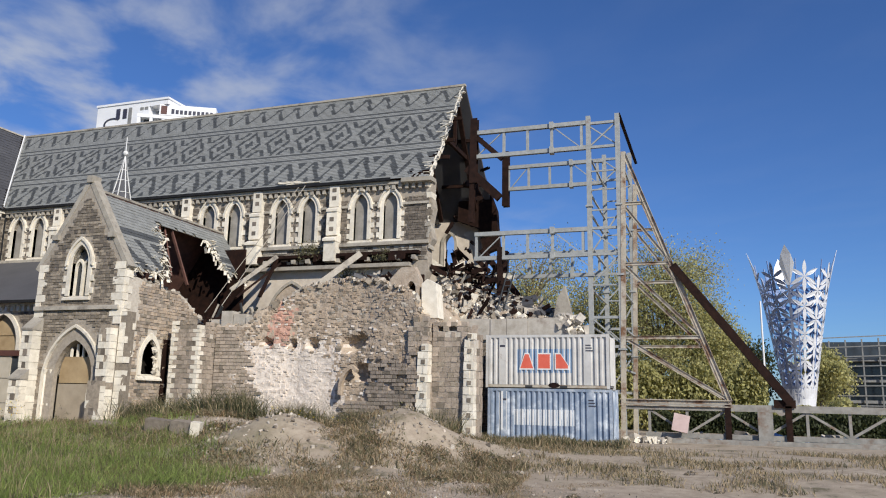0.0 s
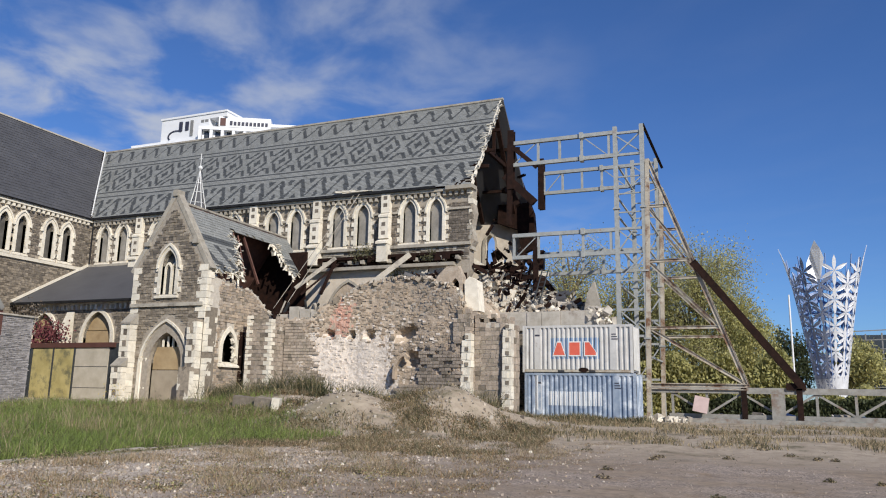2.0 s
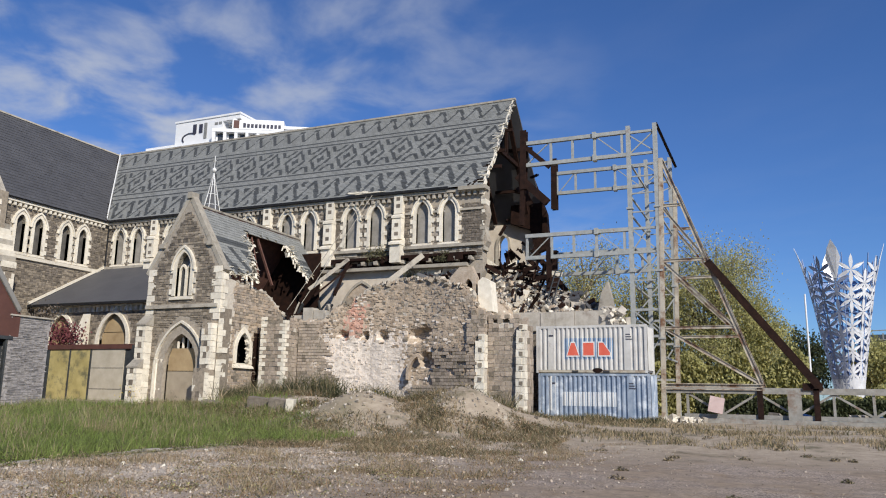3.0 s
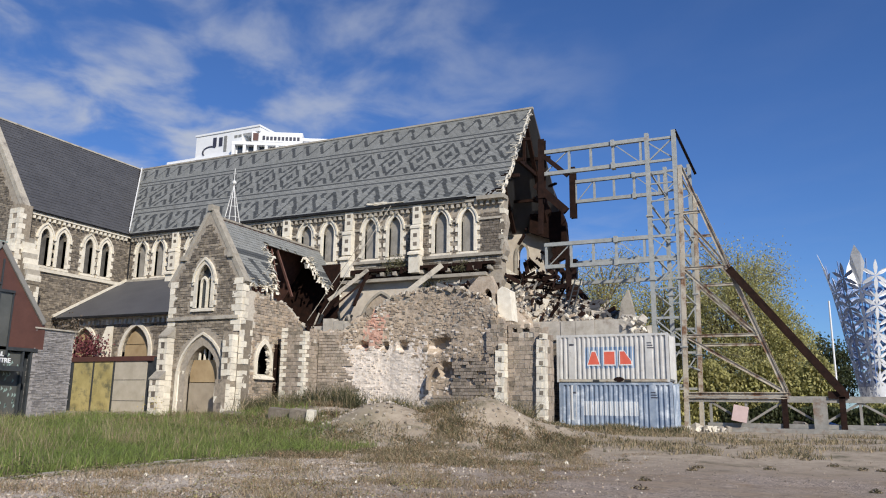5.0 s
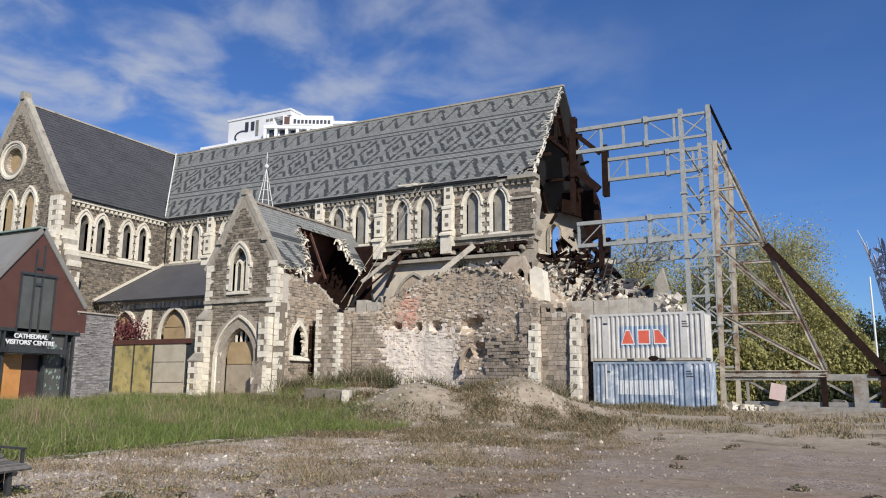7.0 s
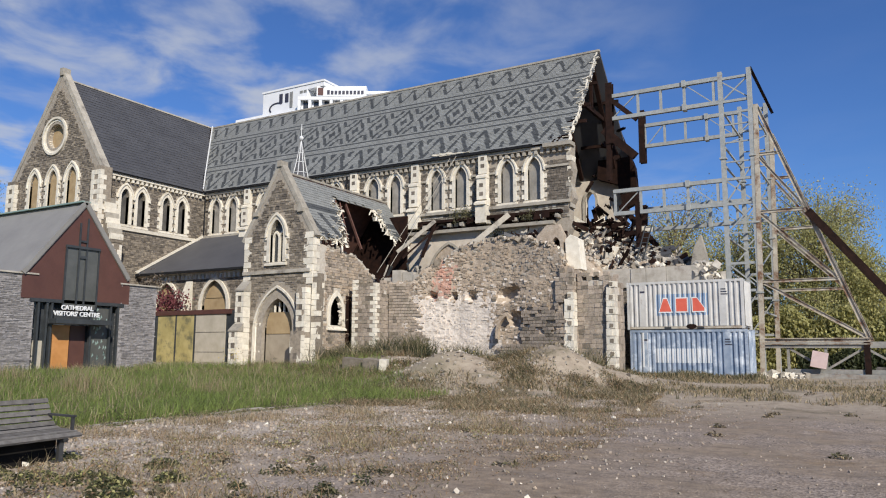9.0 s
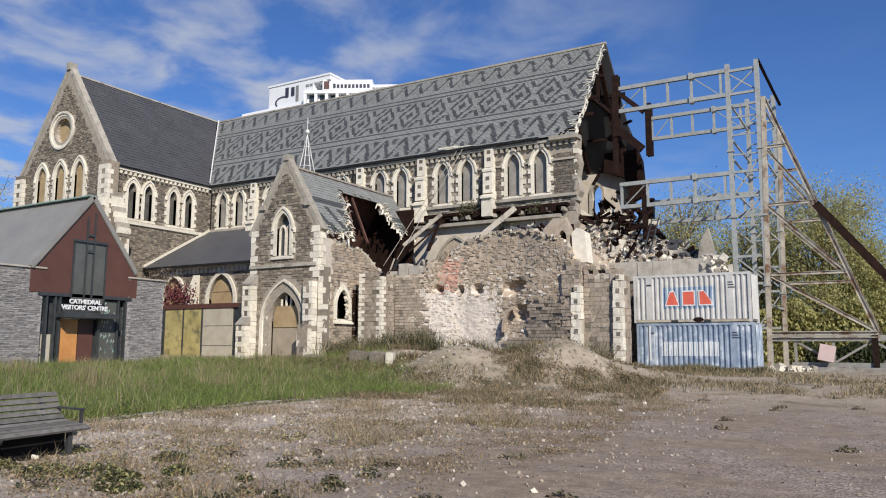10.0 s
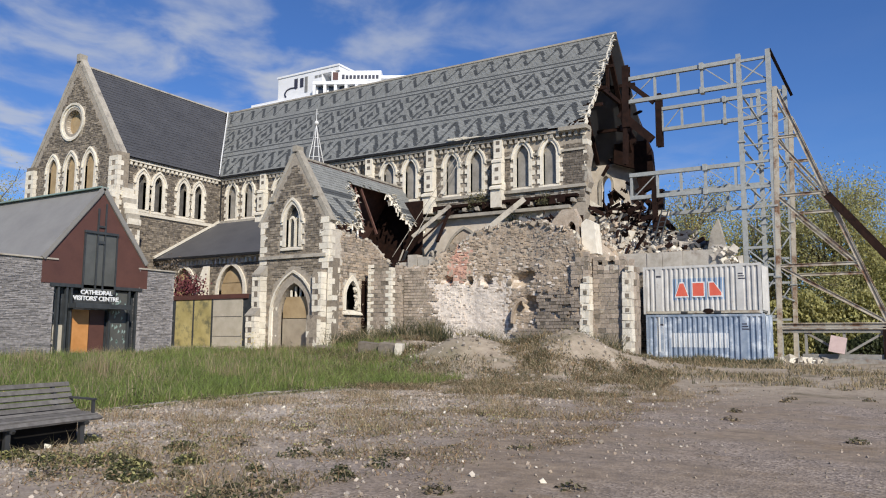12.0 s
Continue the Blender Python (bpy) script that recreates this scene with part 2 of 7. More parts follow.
def leaf_material(name, a, b, island=0.4):
    """A thin leaf that lets part of the light through."""
    m = mat(name, a, b, 0.6, 0.7, 0.0, island=island)
    n, l = m.node_tree.nodes, m.node_tree.links
    p = n["Principled BSDF"]
    tr = n.new("ShaderNodeBsdfTranslucent")
    l.new(p.inputs["Base Color"].links[0].from_socket, tr.inputs["Color"])
    mx = n.new("ShaderNodeMixShader")
    mx.inputs["Fac"].default_value = 0.45
    l.new(p.outputs["BSDF"], mx.inputs[1]), l.new(tr.outputs["BSDF"], mx.inputs[2])
    l.new(mx.outputs["Shader"], n["Material Output"].inputs["Surface"])
    return m


M_LEAF = leaf_material("spring_leaf", (0.31, 0.305, 0.11), (0.52, 0.48, 0.21))
M_LEAF_D = leaf_material("dark_leaf", (0.04, 0.055, 0.022), (0.085, 0.10, 0.04))
M_GRASS = leaf_material("meadow_grass", (0.155, 0.225, 0.045), (0.29, 0.345, 0.10))
M_STRAW = leaf_material("dry_straw_grass", (0.33, 0.255, 0.15), (0.52, 0.42, 0.265), 0.3)
M_WEED = leaf_material("olive_weed", (0.10, 0.102, 0.05), (0.19, 0.175, 0.09))


def ground_material():
    m = bpy.data.materials.new("gravel_and_earth")
    m.use_nodes = True
    n, l = m.node_tree.nodes, m.node_tree.links
    p = n["Principled BSDF"]
    p.inputs["Roughness"].default_value = 0.95
    tc = n.new("ShaderNodeTexCoord")

    def noise_tex(scale, detail=6, rough=0.6):
        t = n.new("ShaderNodeTexNoise")
        t.inputs["Scale"].default_value, t.inputs["Detail"].default_value, t.inputs["Roughness"].default_value = scale, detail, rough
        l.new(tc.outputs["Object"], t.inputs["Vector"])
        return t.outputs["Fac"]

    def ramp(fac, lo, hi, a, b):
        r = n.new("ShaderNodeValToRGB")
        r.color_ramp.elements[0].position, r.color_ramp.elements[1].position = lo, hi
        r.color_ramp.elements[0].color, r.color_ramp.elements[1].color = (*a, 1), (*b, 1)
        l.new(fac, r.inputs["Fac"])
        return r.outputs["Color"]

    def mix(f, a, b):
        x = n.new("ShaderNodeMix")
        x.data_type = "RGBA"
        l.new(f, x.inputs["Factor"]), l.new(a, x.inputs["A"]), l.new(b, x.inputs["B"])
        return x.outputs["Result"]

    vor = n.new("ShaderNodeTexVoronoi")
    vor.inputs["Scale"].default_value = 30
    l.new(tc.outputs["Object"], vor.inputs["Vector"])
    sep = n.new("ShaderNodeSeparateColor")
    l.new(vor.outputs["Color"], sep.inputs["Color"])
    gravel = ramp(sep.outputs["Red"], 0.1, 0.98, (0.135, 0.108, 0.088), (0.43, 0.365, 0.31))
    dirt = ramp(noise_tex(5), 0.3, 0.7, (0.185, 0.143, 0.105), (0.31, 0.25, 0.185))
    dry = ramp(noise_tex(14), 0.3, 0.7, (0.15, 0.11, 0.072), (0.30, 0.225, 0.145))
    patch = ramp(noise_tex(0.28, 7, 0.65), 0.40, 0.58, (0, 0, 0), (1, 1, 1))
    patch2 = ramp(noise_tex(0.5, 8, 0.72), 0.55, 0.66, (0, 0, 0), (1, 1, 1))
    base = mix(patch2, mix(patch, gravel, dirt), dry)
    worn = ramp(noise_tex(1.6, 9, 0.75), 0.35, 0.68, (0.80, 0.775, 0.75), (1.30, 1.24, 1.16))
    tone = n.new("ShaderNodeMix")
    tone.data_type, tone.blend_type = "RGBA", "MULTIPLY"
    tone.inputs["Factor"].default_value = 1.0
    l.new(base, tone.inputs["A"]), l.new(worn, tone.inputs["B"])
    base = tone.outputs["Result"]
    # pale crushed stone on the dry verge beside the meadow
    spot = n.new("ShaderNodeSeparateXYZ")
    l.new(tc.outputs["Object"], spot.inputs["Vector"])
    verge = n.new("ShaderNodeMapRange")
    verge.inputs["From Min"].default_value, verge.inputs["From Max"].default_value = -5.5, -11.0
    l.new(spot.outputs["X"], verge.inputs["Value"])
    uneven = n.new("ShaderNodeMath")
    uneven.operation = "MULTIPLY"
    l.new(verge.outputs["Result"], uneven.inputs[0]), l.new(ramp(noise_tex(0.9, 8, 0.7), 0.36, 0.56, (0.25, 0.25, 0.25), (1, 1, 1)), uneven.inputs[1])
    crushed = ramp(sep.outputs["Blue"], 0.05, 0.95, (0.29, 0.24, 0.19), (0.62, 0.535, 0.44))
    base = mix(uneven.outputs["Value"], base, crushed)
    # bare tan earth on the bank
    yz = n.new("ShaderNodeSeparateXYZ")
    l.new(tc.outputs["Object"], yz.inputs["Vector"])
    far = n.new("ShaderNodeMapRange")
    far.inputs["From Min"].default_value, far.inputs["From Max"].default_value = 20.0, 27.0
    l.new(yz.outputs["Y"], far.inputs["Value"])
    earth = ramp(noise_tex(2.2, 8, 0.7), 0.3, 0.7, (0.24, 0.19, 0.135), (0.48, 0.40, 0.30))
    moss = ramp(noise_tex(9), 0.3, 0.7, (0.07, 0.065, 0.03), (0.17, 0.14, 0.08))
    cover = ramp(noise_tex(0.55, 8, 0.72), 0.53, 0.64, (0, 0, 0), (1, 1, 1))
    base = mix(far.outputs["Result"], base, mix(cover, earth, moss))
    # grass ground shows under the meadow beyond the kerb
    xyz = n.new("ShaderNodeSeparateXYZ")
    l.new(tc.outputs["Object"], xyz.inputs["Vector"])
    edge = n.new("ShaderNodeMapRange")
    edge.inputs["From Min"].default_value, edge.inputs["From Max"].default_value = -14.9, -16.3
    l.new(xyz.outputs["X"], edge.inputs["Value"])
    green = ramp(noise_tex(1.2), 0.35, 0.65, (0.10, 0.115, 0.03), (0.19, 0.165, 0.07))
    lawn = n.new("ShaderNodeMapRange")
    lawn.inputs["From Min"].default_value, lawn.inputs["From Max"].default_value = 29.0, 23.0
    l.new(yz.outputs["Y"], lawn.inputs["Value"])
    both = n.new("ShaderNodeMath")
    both.operation = "MULTIPLY"
    l.new(edge.outputs["Result"], both.inputs[0]), l.new(lawn.outputs["Result"], both.inputs[1])
    l.new(mix(both.outputs["Value"], base, green), p.inputs["Base Color"])
    bp = n.new("ShaderNodeBump")
    bp.inputs["Strength"].default_value, bp.inputs["Distance"].default_value = 0.5, 0.02
    l.new(vor.outputs["Distance"], bp.inputs["Height"])
    l.new(bp.outputs["Normal"], p.inputs["Normal"])
    return m


M_GROUND = ground_material()

# ---- mesh helpers ----
rng = random.Random(7)


def attach(o, parent):
    """Make o a part of parent, where it stands."""
    if parent:
        o.parent = parent
        if parent.type == "EMPTY":
            o.matrix_parent_inverse = Matrix.Translation(-parent.location)


class Mesh:
    """Collects boxes, prisms and bars, then links them as one object."""

    def __init__(self):
        self.v, self.f, self.m = [], [], []

    def add(self, verts, faces, k=0):
        o = len(self.v)
        self.v.extend(tuple(p) for p in verts)
        self.f.extend(tuple(i + o for i in f) for f in faces)
        self.m.extend([k] * len(faces))

    def hexa(self, c, k=0):
        """Eight corners: four of one end, then four of the other."""
        self.add(c, [(0, 3, 2, 1), (4, 5, 6, 7), (0, 1, 5, 4), (1, 2, 6, 5), (2, 3, 7, 6), (3, 0, 4, 7)], k)

    def box(self, x0, x1, y0, y1, z0, z1, k=0):
        self.hexa([(x0, y0, z0), (x1, y0, z0), (x1, y1, z0), (x0, y1, z0), (x0, y0, z1), (x1, y0, z1), (x1, y1, z1), (x0, y1, z1)], k)

    def bar(self, a, b, w, h=None, k=0, up=(0, 0, 1)):
        """A square bar from a to b."""
        a, b, h = Vector(a), Vector(b), h or w
        d = (b - a).normalized()
        s = d.cross(Vector(up))
        s = (s if s.length > 1e-3 else Vector((1, 0, 0))).normalized() * w / 2
        t = s.cross(d).normalized() * h / 2
        self.hexa([a - s - t, a + s - t, a + s + t, a - s + t, b - s - t, b + s - t, b + s + t, b - s + t], k)

    def tube(self, a, b, r0, r1=None, n=8, k=0):
        a, b, r1 = Vector(a), Vector(b), r0 if r1 is None else r1
        d = (b - a).normalized()
        s = d.orthogonal().normalized()
        t = d.cross(s)
        ring = [s * math.cos(2 * math.pi * i / n) + t * math.sin(2 * math.pi * i / n) for i in range(n)]
        self.add([a + q * r0 for q in ring] + [b + q * r1 for q in ring],
                 [(i, (i + 1) % n, n + (i + 1) % n, n + i) for i in range(n)] + [tuple(range(n))[::-1], tuple(range(n, 2 * n))], k)

    def rock(self, c, s, k=0, r=rng):
        """A rough, angular lump of stone."""
        turn = Euler((r.uniform(0, 6), r.uniform(0, 6), r.uniform(0, 6))).to_matrix()
        sx, sy, sz = s * r.uniform(0.6, 1.2), s * r.uniform(0.5, 1.0), s * r.uniform(0.35, 0.8)
        pts = [Vector(c) + turn @ Vector((x * sx * r.uniform(0.6, 1), y * sy * r.uniform(0.6, 1), z * sz * r.uniform(0.6, 1)))
               for z in (-0.5, 0.5) for x, y in ((-0.5, -0.5), (0.5, -0.5), (0.5, 0.5), (-0.5, 0.5))]
        self.hexa(pts, k)

    def ob(self, name, mats, parent=None, label="", category="", kind="", group="", smooth=False):
        me = bpy.data.meshes.new(name)
        me.from_pydata(self.v, [], self.f)
        for m in mats if isinstance(mats, (list, tuple)) else [mats]:
            me.materials.append(m)
        me.polygons.foreach_set("material_index", self.m)
        bm = bmesh.new()
        bm.from_mesh(me)
        bmesh.ops.recalc_face_normals(bm, faces=bm.faces)
        bm.to_mesh(me)
        bm.free()
        if smooth:
            me.polygons.foreach_set("use_smooth", [True] * len(me.polygons))
        o = new(name, me)
        attach(o, parent)
        return tagged(o, label, category, group, kind)


def thing(name, label, category, at=(0, 0, 0), group="", kind=""):
    e = new(name)
    e.location = at
    e.empty_display_size = 0.3
    return tagged(e, label, category, group, kind)


class Face:
    """A wall's own axes: u along it, z up, d outwards."""

    def __init__(self, axis, at):
        self.axis, self.at = axis, at

    def p(self, u, z, d=0.0):
        return (u, self.at - d, z) if self.axis == "n" else (self.at + d, u, z)

    def box(self, mesh, u0, u1, z0, z1, d0, d1, k=0, j=0.0):
        q = lambda: rng.uniform(-j, j)
        mesh.hexa([self.p(u + q(), z + q(), d + (q() if d == d1 else 0)) for d in (d0, d1) for u, z in ((u0, z0), (u1, z0), (u1, z1), (u0, z1))], k)

    def prism(self, mesh, pts, d0, d1, k=0):
        """A flat convex outline given depth."""
        n = len(pts)
        mesh.add([self.p(u, z, d) for d in (d0, d1) for u, z in pts],
                 [tuple(range(n))[::-1], tuple(range(n, 2 * n))] + [(i, (i + 1) % n, n + (i + 1) % n, n + i) for i in range(n)], k)

    def band(self, mesh, inner, outer, d0, d1, k=0):
        """A strip between two outlines of as many points, given depth."""
        n = len(inner)
        v = [self.p(u, z, d) for line in (inner, outer) for d in (d0, d1) for u, z in line]
        i0, i1, o0, o1 = 0, n, 2 * n, 3 * n
        f = []
        for i in range(n - 1):
            f += [(i1 + i, i1 + i + 1, o1 + i + 1, o1 + i), (i0 + i, o0 + i, o0 + i + 1, i0 + i + 1),
                  (i0 + i, i0 + i + 1, i1 + i + 1, i1 + i), (o0 + i, o1 + i, o1 + i + 1, o0 + i + 1)]
        f += [(i0, i1, o1, o0), (i0 + n - 1, o0 + n - 1, o1 + n - 1, i1 + n - 1)]
        mesh.add(v, f, k)


def arch(c, w, z0, top, n=7, sharp=1.25):
    """A pointed arch's outline from its left foot over the tip to its right foot. w: half width."""
    R = w * 2 * sharp / 1.25
    rise = math.sqrt(R * R - (R - w) ** 2)
    zs = top - rise
    a = math.acos((R - w) / R)
    left = [(c - w + R - R * math.cos(a * i / n), zs + R * math.sin(a * i / n)) for i in range(n + 1)]
    return [(c - w, z0)] + left + [(2 * c - u, z) for u, z in left[-2::-1]] + [(c + w, z0)]


def inside(poly, u, z):
    hit, j = False, len(poly) - 1
    for i in range(len(poly)):
        (ui, zi), (uj, zj) = poly[i], poly[j]
        if (zi > z) != (zj > z) and u < (uj - ui) * (z - zi) / (zj - zi) + ui:
            hit = not hit
        j = i
    return hit


def wall(name, face, outline, holes, thick, material, parent, label=""):
    """A wall with thickness and openings that go through it."""
    bm = bmesh.new()
    for loop in [outline] + holes:
        vs = [bm.verts.new(face.p(u, z, 0)) for u, z in loop]
        for i in range(len(vs)):
            bm.edges.new((vs[i], vs[(i + 1) % len(vs)]))
    bmesh.ops.triangle_fill(bm, edges=bm.edges[:], use_beauty=True, use_dissolve=False)
    bad = []
    for f in bm.faces:
        c = f.calc_center_median()
        u = c.x if face.axis == "n" else c.y
        if any(inside(h, u, c.z) for h in holes) or not inside(outline, u, c.z):
            bad.append(f)
    bmesh.ops.delete(bm, geom=bad, context="FACES_ONLY")
    got = bmesh.ops.extrude_face_region(bm, geom=bm.faces[:])
    step = Vector(face.p(0, 0, -thick)) - Vector(face.p(0, 0, 0))
    bmesh.ops.translate(bm, verts=[g for g in got["geom"] if isinstance(g, bmesh.types.BMVert)], vec=step)
    bmesh.ops.recalc_face_normals(bm, faces=bm.faces)
    me = bpy.data.meshes.new(name)
    bm.to_mesh(me)
    bm.free()
    me.materials.append(material)
    o = new(name, me)
    attach(o, parent)
    return tagged(o, label)


def stones(face, outline, holes, d=0.04, h=(0.10, 0.20), w=(0.15, 0.40), r=rng):
    """Courses of rubble stones that fill an outline and leave the openings free: a list of (u0, u1, z0, z1, depth)."""
    us, zs = [p[0] for p in outline], [p[1] for p in outline]
    out, z = [], min(zs)
    while z < max(zs):
        hh = r.uniform(*h)
        u = min(us) - r.uniform(0, 0.3)
        while u < max(us):
            ww = r.uniform(*w)
            cu, cz = u + ww / 2, z + hh / 2
            ok = all(inside(outline, a, b) for a, b in ((u + 0.03, cz), (u + ww - 0.03, cz), (cu, z + 0.03), (cu, z + hh - 0.03)))
            if ok and not any(inside(q, a, b) for q in holes for a, b in ((u, cz), (u + ww, cz), (cu, z), (cu, z + hh), (u, z), (u + ww, z), (u, z + hh), (u + ww, z + hh))):
                out.append((u + 0.012, u + ww - 0.012, z + 0.012, z + hh - 0.012, d * r.uniform(0.4, 1.5)))
            u += ww
        z += hh
    return out


def lay(face, listed, parent, materials, singles=0, name="stone", where=None):
    """Lay stones: the first ones as pieces of their own, the rest joined."""
    rest = Mesh()
    left = singles
    for s in listed:
        if left and (where is None or where(s)):
            one = Mesh()
            face.box(one, *s[:4], -0.05, s[4], 0, 0.012)
            one.ob(name, materials[0], parent)
            left -= 1
        else:
            face.box(rest, *s[:4], -0.05, s[4], rng.choice(range(len(materials))), 0.012)
    if rest.v:
        rest.ob("stonework", materials, parent, kind="stuff")


def lancet(face, c, w, z0, top, parent, depth=0.24, frame_w=0.23, teeth=True, pane=None, hood=True):
    """A pointed window: dressed stone surround, toothed jambs, hood mould, sill and pane."""
    win = Mesh()
    inner, outer = arch(c, w, z0, top), arch(c, w + frame_w, z0, top + frame_w * 1.15)
    face.band(win, inner, outer, -depth, 0.09)
    if teeth:
        z, big = z0 + 0.1, True
        while z < top - w * 1.6:
            if big:
                for s in (-1, 1):
                    a, b = c + s * (w + frame_w), c + s * (w + frame_w + 0.2)
                    face.box(win, min(a, b), max(a, b), z, z + 0.3, -0.05, 0.075)
            z, big = z + 0.31, not big
    o = win.ob("window", M_CREAM, parent)
    if hood:
        hm = Mesh()
        lo = [q for q in arch(c, w + frame_w, z0, top + frame_w * 1.15)][1:-1]
        hi = [q for q in arch(c, w + frame_w + 0.12, z0, top + frame_w * 1.15 + 0.15)][1:-1]
        face.band(hm, lo, hi, -0.02, 0.17)
        hm.ob("hood_mould", M_CREAM, o)
    sl = Mesh()
    sl.hexa([face.p(u, z, d) for u in (c - w - 0.3, c + w + 0.3) for z, d in ((z0 - 0.22, -0.1), (z0 - 0.22, 0.16), (z0 - 0.1, 0.16), (z0 + 0.02, -0.1))])
    sl.ob("sill", M_CREAM, o)
    pn = Mesh()
    face.prism(pn, arch(c, w + 0.02, z0 - 0.02, top + 0.02), -depth - 0.03, -depth + 0.02)
    pn.ob("pane", pane or M_GLASS_DARK, o)
    return o


def ss(a, b, x):
    t = max(0.0, min(1.0, (x - a) / (b - a)))
    return t * t * (3 - 2 * t)


def land(x, y):
    """Height of the ground."""
    z = 0.45 * ss(22, 36, y) + 0.55 * ss(-16.2, -30, x) * ss(-2, 12, y)
    berm = ss(-27, -22, x) * (1 - ss(-12.6, -8.6, x))
    ridge = 30.5 + 1.0 * math.sin(x * 0.5)
    z += 0.85 * berm * math.exp(-((y - ridge) / 3.2) ** 2)
    for mx, my, mh, mr in ((-16.4, 28.6, 0.75, 1.9), (-11.8, 30.2, 0.75, 1.7), (-13.2, 31.2, 0.5, 1.6), (-20.5, 31.0, 0.3, 2.2), (-9.6, 32.5, 0.35, 2.0)):
        z += mh * math.exp(-((x - mx) ** 2 + (y - my) ** 2) / (2 * (mr * 0.62) ** 2))
    if y > 4 and y < 60:
        z += 0.05 * noise.noise((x * 0.35, y * 0.35, 0.0)) * ss(4, 10, y) + 0.10 * noise.noise((x * 1.1, y * 1.1, 3.0)) * ss(24, 28, y) * (1 - ss(36, 40, y))
    return z

# ---- ground ----
def build_ground():
    xs = [-400, -200, -120, -90, -75] + [-65 + i * 0.75 for i in range(107)] + [17, 20, 26, 40, 70, 120, 220, 400]
    ys = [-300, -120, -50, -20, -8, -3, 0] + [1 + i * 0.5 for i in range(90)] + [47, 50, 55, 62, 75, 95, 130, 200, 320, 600]
    v = [(x, y, land(x, y)) for y in ys for x in xs]
    w = len(xs)
    f = [(j * w + i, j * w + i + 1, (j + 1) * w + i + 1, (j + 1) * w + i) for j in range(len(ys) - 1) for i in range(w - 1)]
    g = Mesh()
    g.add(v, f)
    g.ob("ground", M_GROUND, label="gravel and bare earth with dry weeds, rising to a low bank", category="ground", kind="structure", smooth=True)


build_ground()

# ---- cathedral: walls and roofs ----
NY, SY, RY = 45.0, 56.06, 50.53          # nave walls and ridge
EZ, RZ = 15.15, 23.14                    # eaves and ridge heights
WX, TX, TRX, TEX = -16.8, -49.81, -55.34, -60.87  # broken west end, transept
GY = 34.92                               # transept gable
cathedral = thing("cathedral", "half-ruined gothic stone cathedral with patterned slate roof and collapsed west end", "church", (-40, 45, 0))
F_NAVE, F_TRAN, F_GABLE = Face("n", NY), Face("w", TX), Face("n", GY)

nave_wins = []
for k in range(6):
    c = -20.35 - 5.4 * k - (0.05 if k else 0)
    nave_wins += [c - 0.97, c + 0.97]
SILL, TOP = 11.62, 14.45
holes = [arch(c, 0.45, SILL, TOP) for c in nave_wins]
edge_w = [(WX, 15.1), (WX - 0.06, 14.2), (WX + 0.1, 13.4), (WX - 0.1, 12.3), (WX + 0.12, 11.5), (WX - 0.2, 10.9), (WX - 0.15, 9.6), (WX - 0.5, 8.8), (WX - 0.3, 7.6), (WX - 0.4, 6.0)]
nave_out = [(-62, 6.0), (-62, 15.1)] + edge_w
wall("wall", F_NAVE, nave_out, holes, 0.75, M_MORTAR, cathedral, "dark rubble-stone clerestory wall with lime joints")
block = [arch(c, 0.76, SILL - 0.2, TOP + 0.45) for c in nave_wins]
upper = [(-49.7, 11.45), (-49.7, 14.55)] + [(u, z) for u, z in edge_w if z > 11.4 and z < 14.6] + [(WX, 11.45)]
lay(F_NAVE, stones(F_NAVE, upper, block), cathedral, [M_STONE, M_STONE, M_WARM], 300, where=lambda s: s[0] > -29)
lower_wall = [(-49.7, 10.3), (-49.7, 11.2), (WX - 0.2, 11.2), (WX - 0.2, 10.3)]
lay(F_NAVE, stones(F_NAVE, lower_wall, []), cathedral, [M_STONE, M_GREY])
for c in nave_wins:
    lancet(F_NAVE, c, 0.45, SILL, TOP, cathedral)

# string courses, corbel table and gutter of the clerestory
m = Mesh()
F_NAVE.box(m, -49.8, WX - 0.1, 11.22, 11.42, -0.1, 0.22)
m.ob("string_course", M_GREY, cathedral)
for i in range(6):
    c = -20.35 - 5.4 * i
    for a, b in ((c - 2.4, c - 1.75), (c - 0.25, c + 0.25), (c + 1.75, c + 2.3 if i else c + 3.4)):
        m = Mesh()
        F_NAVE.box(m, a, b, 13.62, 13.76, -0.05, 0.13)
        m.ob("string_course", M_GREY, cathedral)
m = Mesh()
u = -49.5
while u < WX - 0.2:
    F_NAVE.box(m, u, u + 0.2, 14.58, 14.86, -0.05, 0.26, j=0.01)
    u += 0.42
F_NAVE.box(m, -49.8, WX, 14.86, 15.06, -0.05, 0.32)
m.ob("corbel_table", M_GREY, cathedral, "row of small stone corbels under the eaves")
m = Mesh()
F_NAVE.box(m, -49.7, -19.3, 15.06, 15.22, 0.2, 0.5)
m.ob("gutter", M_GUTTER, cathedral, "black cast gutter along the eaves")
for x in (-34.5, -39.8, -49.5):
    m = Mesh()
    m.tube((x, 44.75, 15.1), (x, 44.75, 11.5), 0.06)
    m.ob("downpipe", M_GUTTER, cathedral)
# plate and ledges where the aisle roof met the wall
m = Mesh()
F_NAVE.box(m, -30, WX - 0.6, 10.60, 10.78, -0.05, 0.5)
m.ob("roof_plate", M_WOOD_SHADE, cathedral, "dark timber plate left from the lost aisle roof")
# dark strip that paints the shaded recess between the two plates
m = Mesh()
F_NAVE.box(m, -29.4, WX - 1.1, 10.09, 10.59, -0.02, 0.04)
m.ob("bare_wall", M_WOOD_SHADE, cathedral, "dark strip painting the shade between the aisle roof plates")
m = Mesh()
u = -29.3
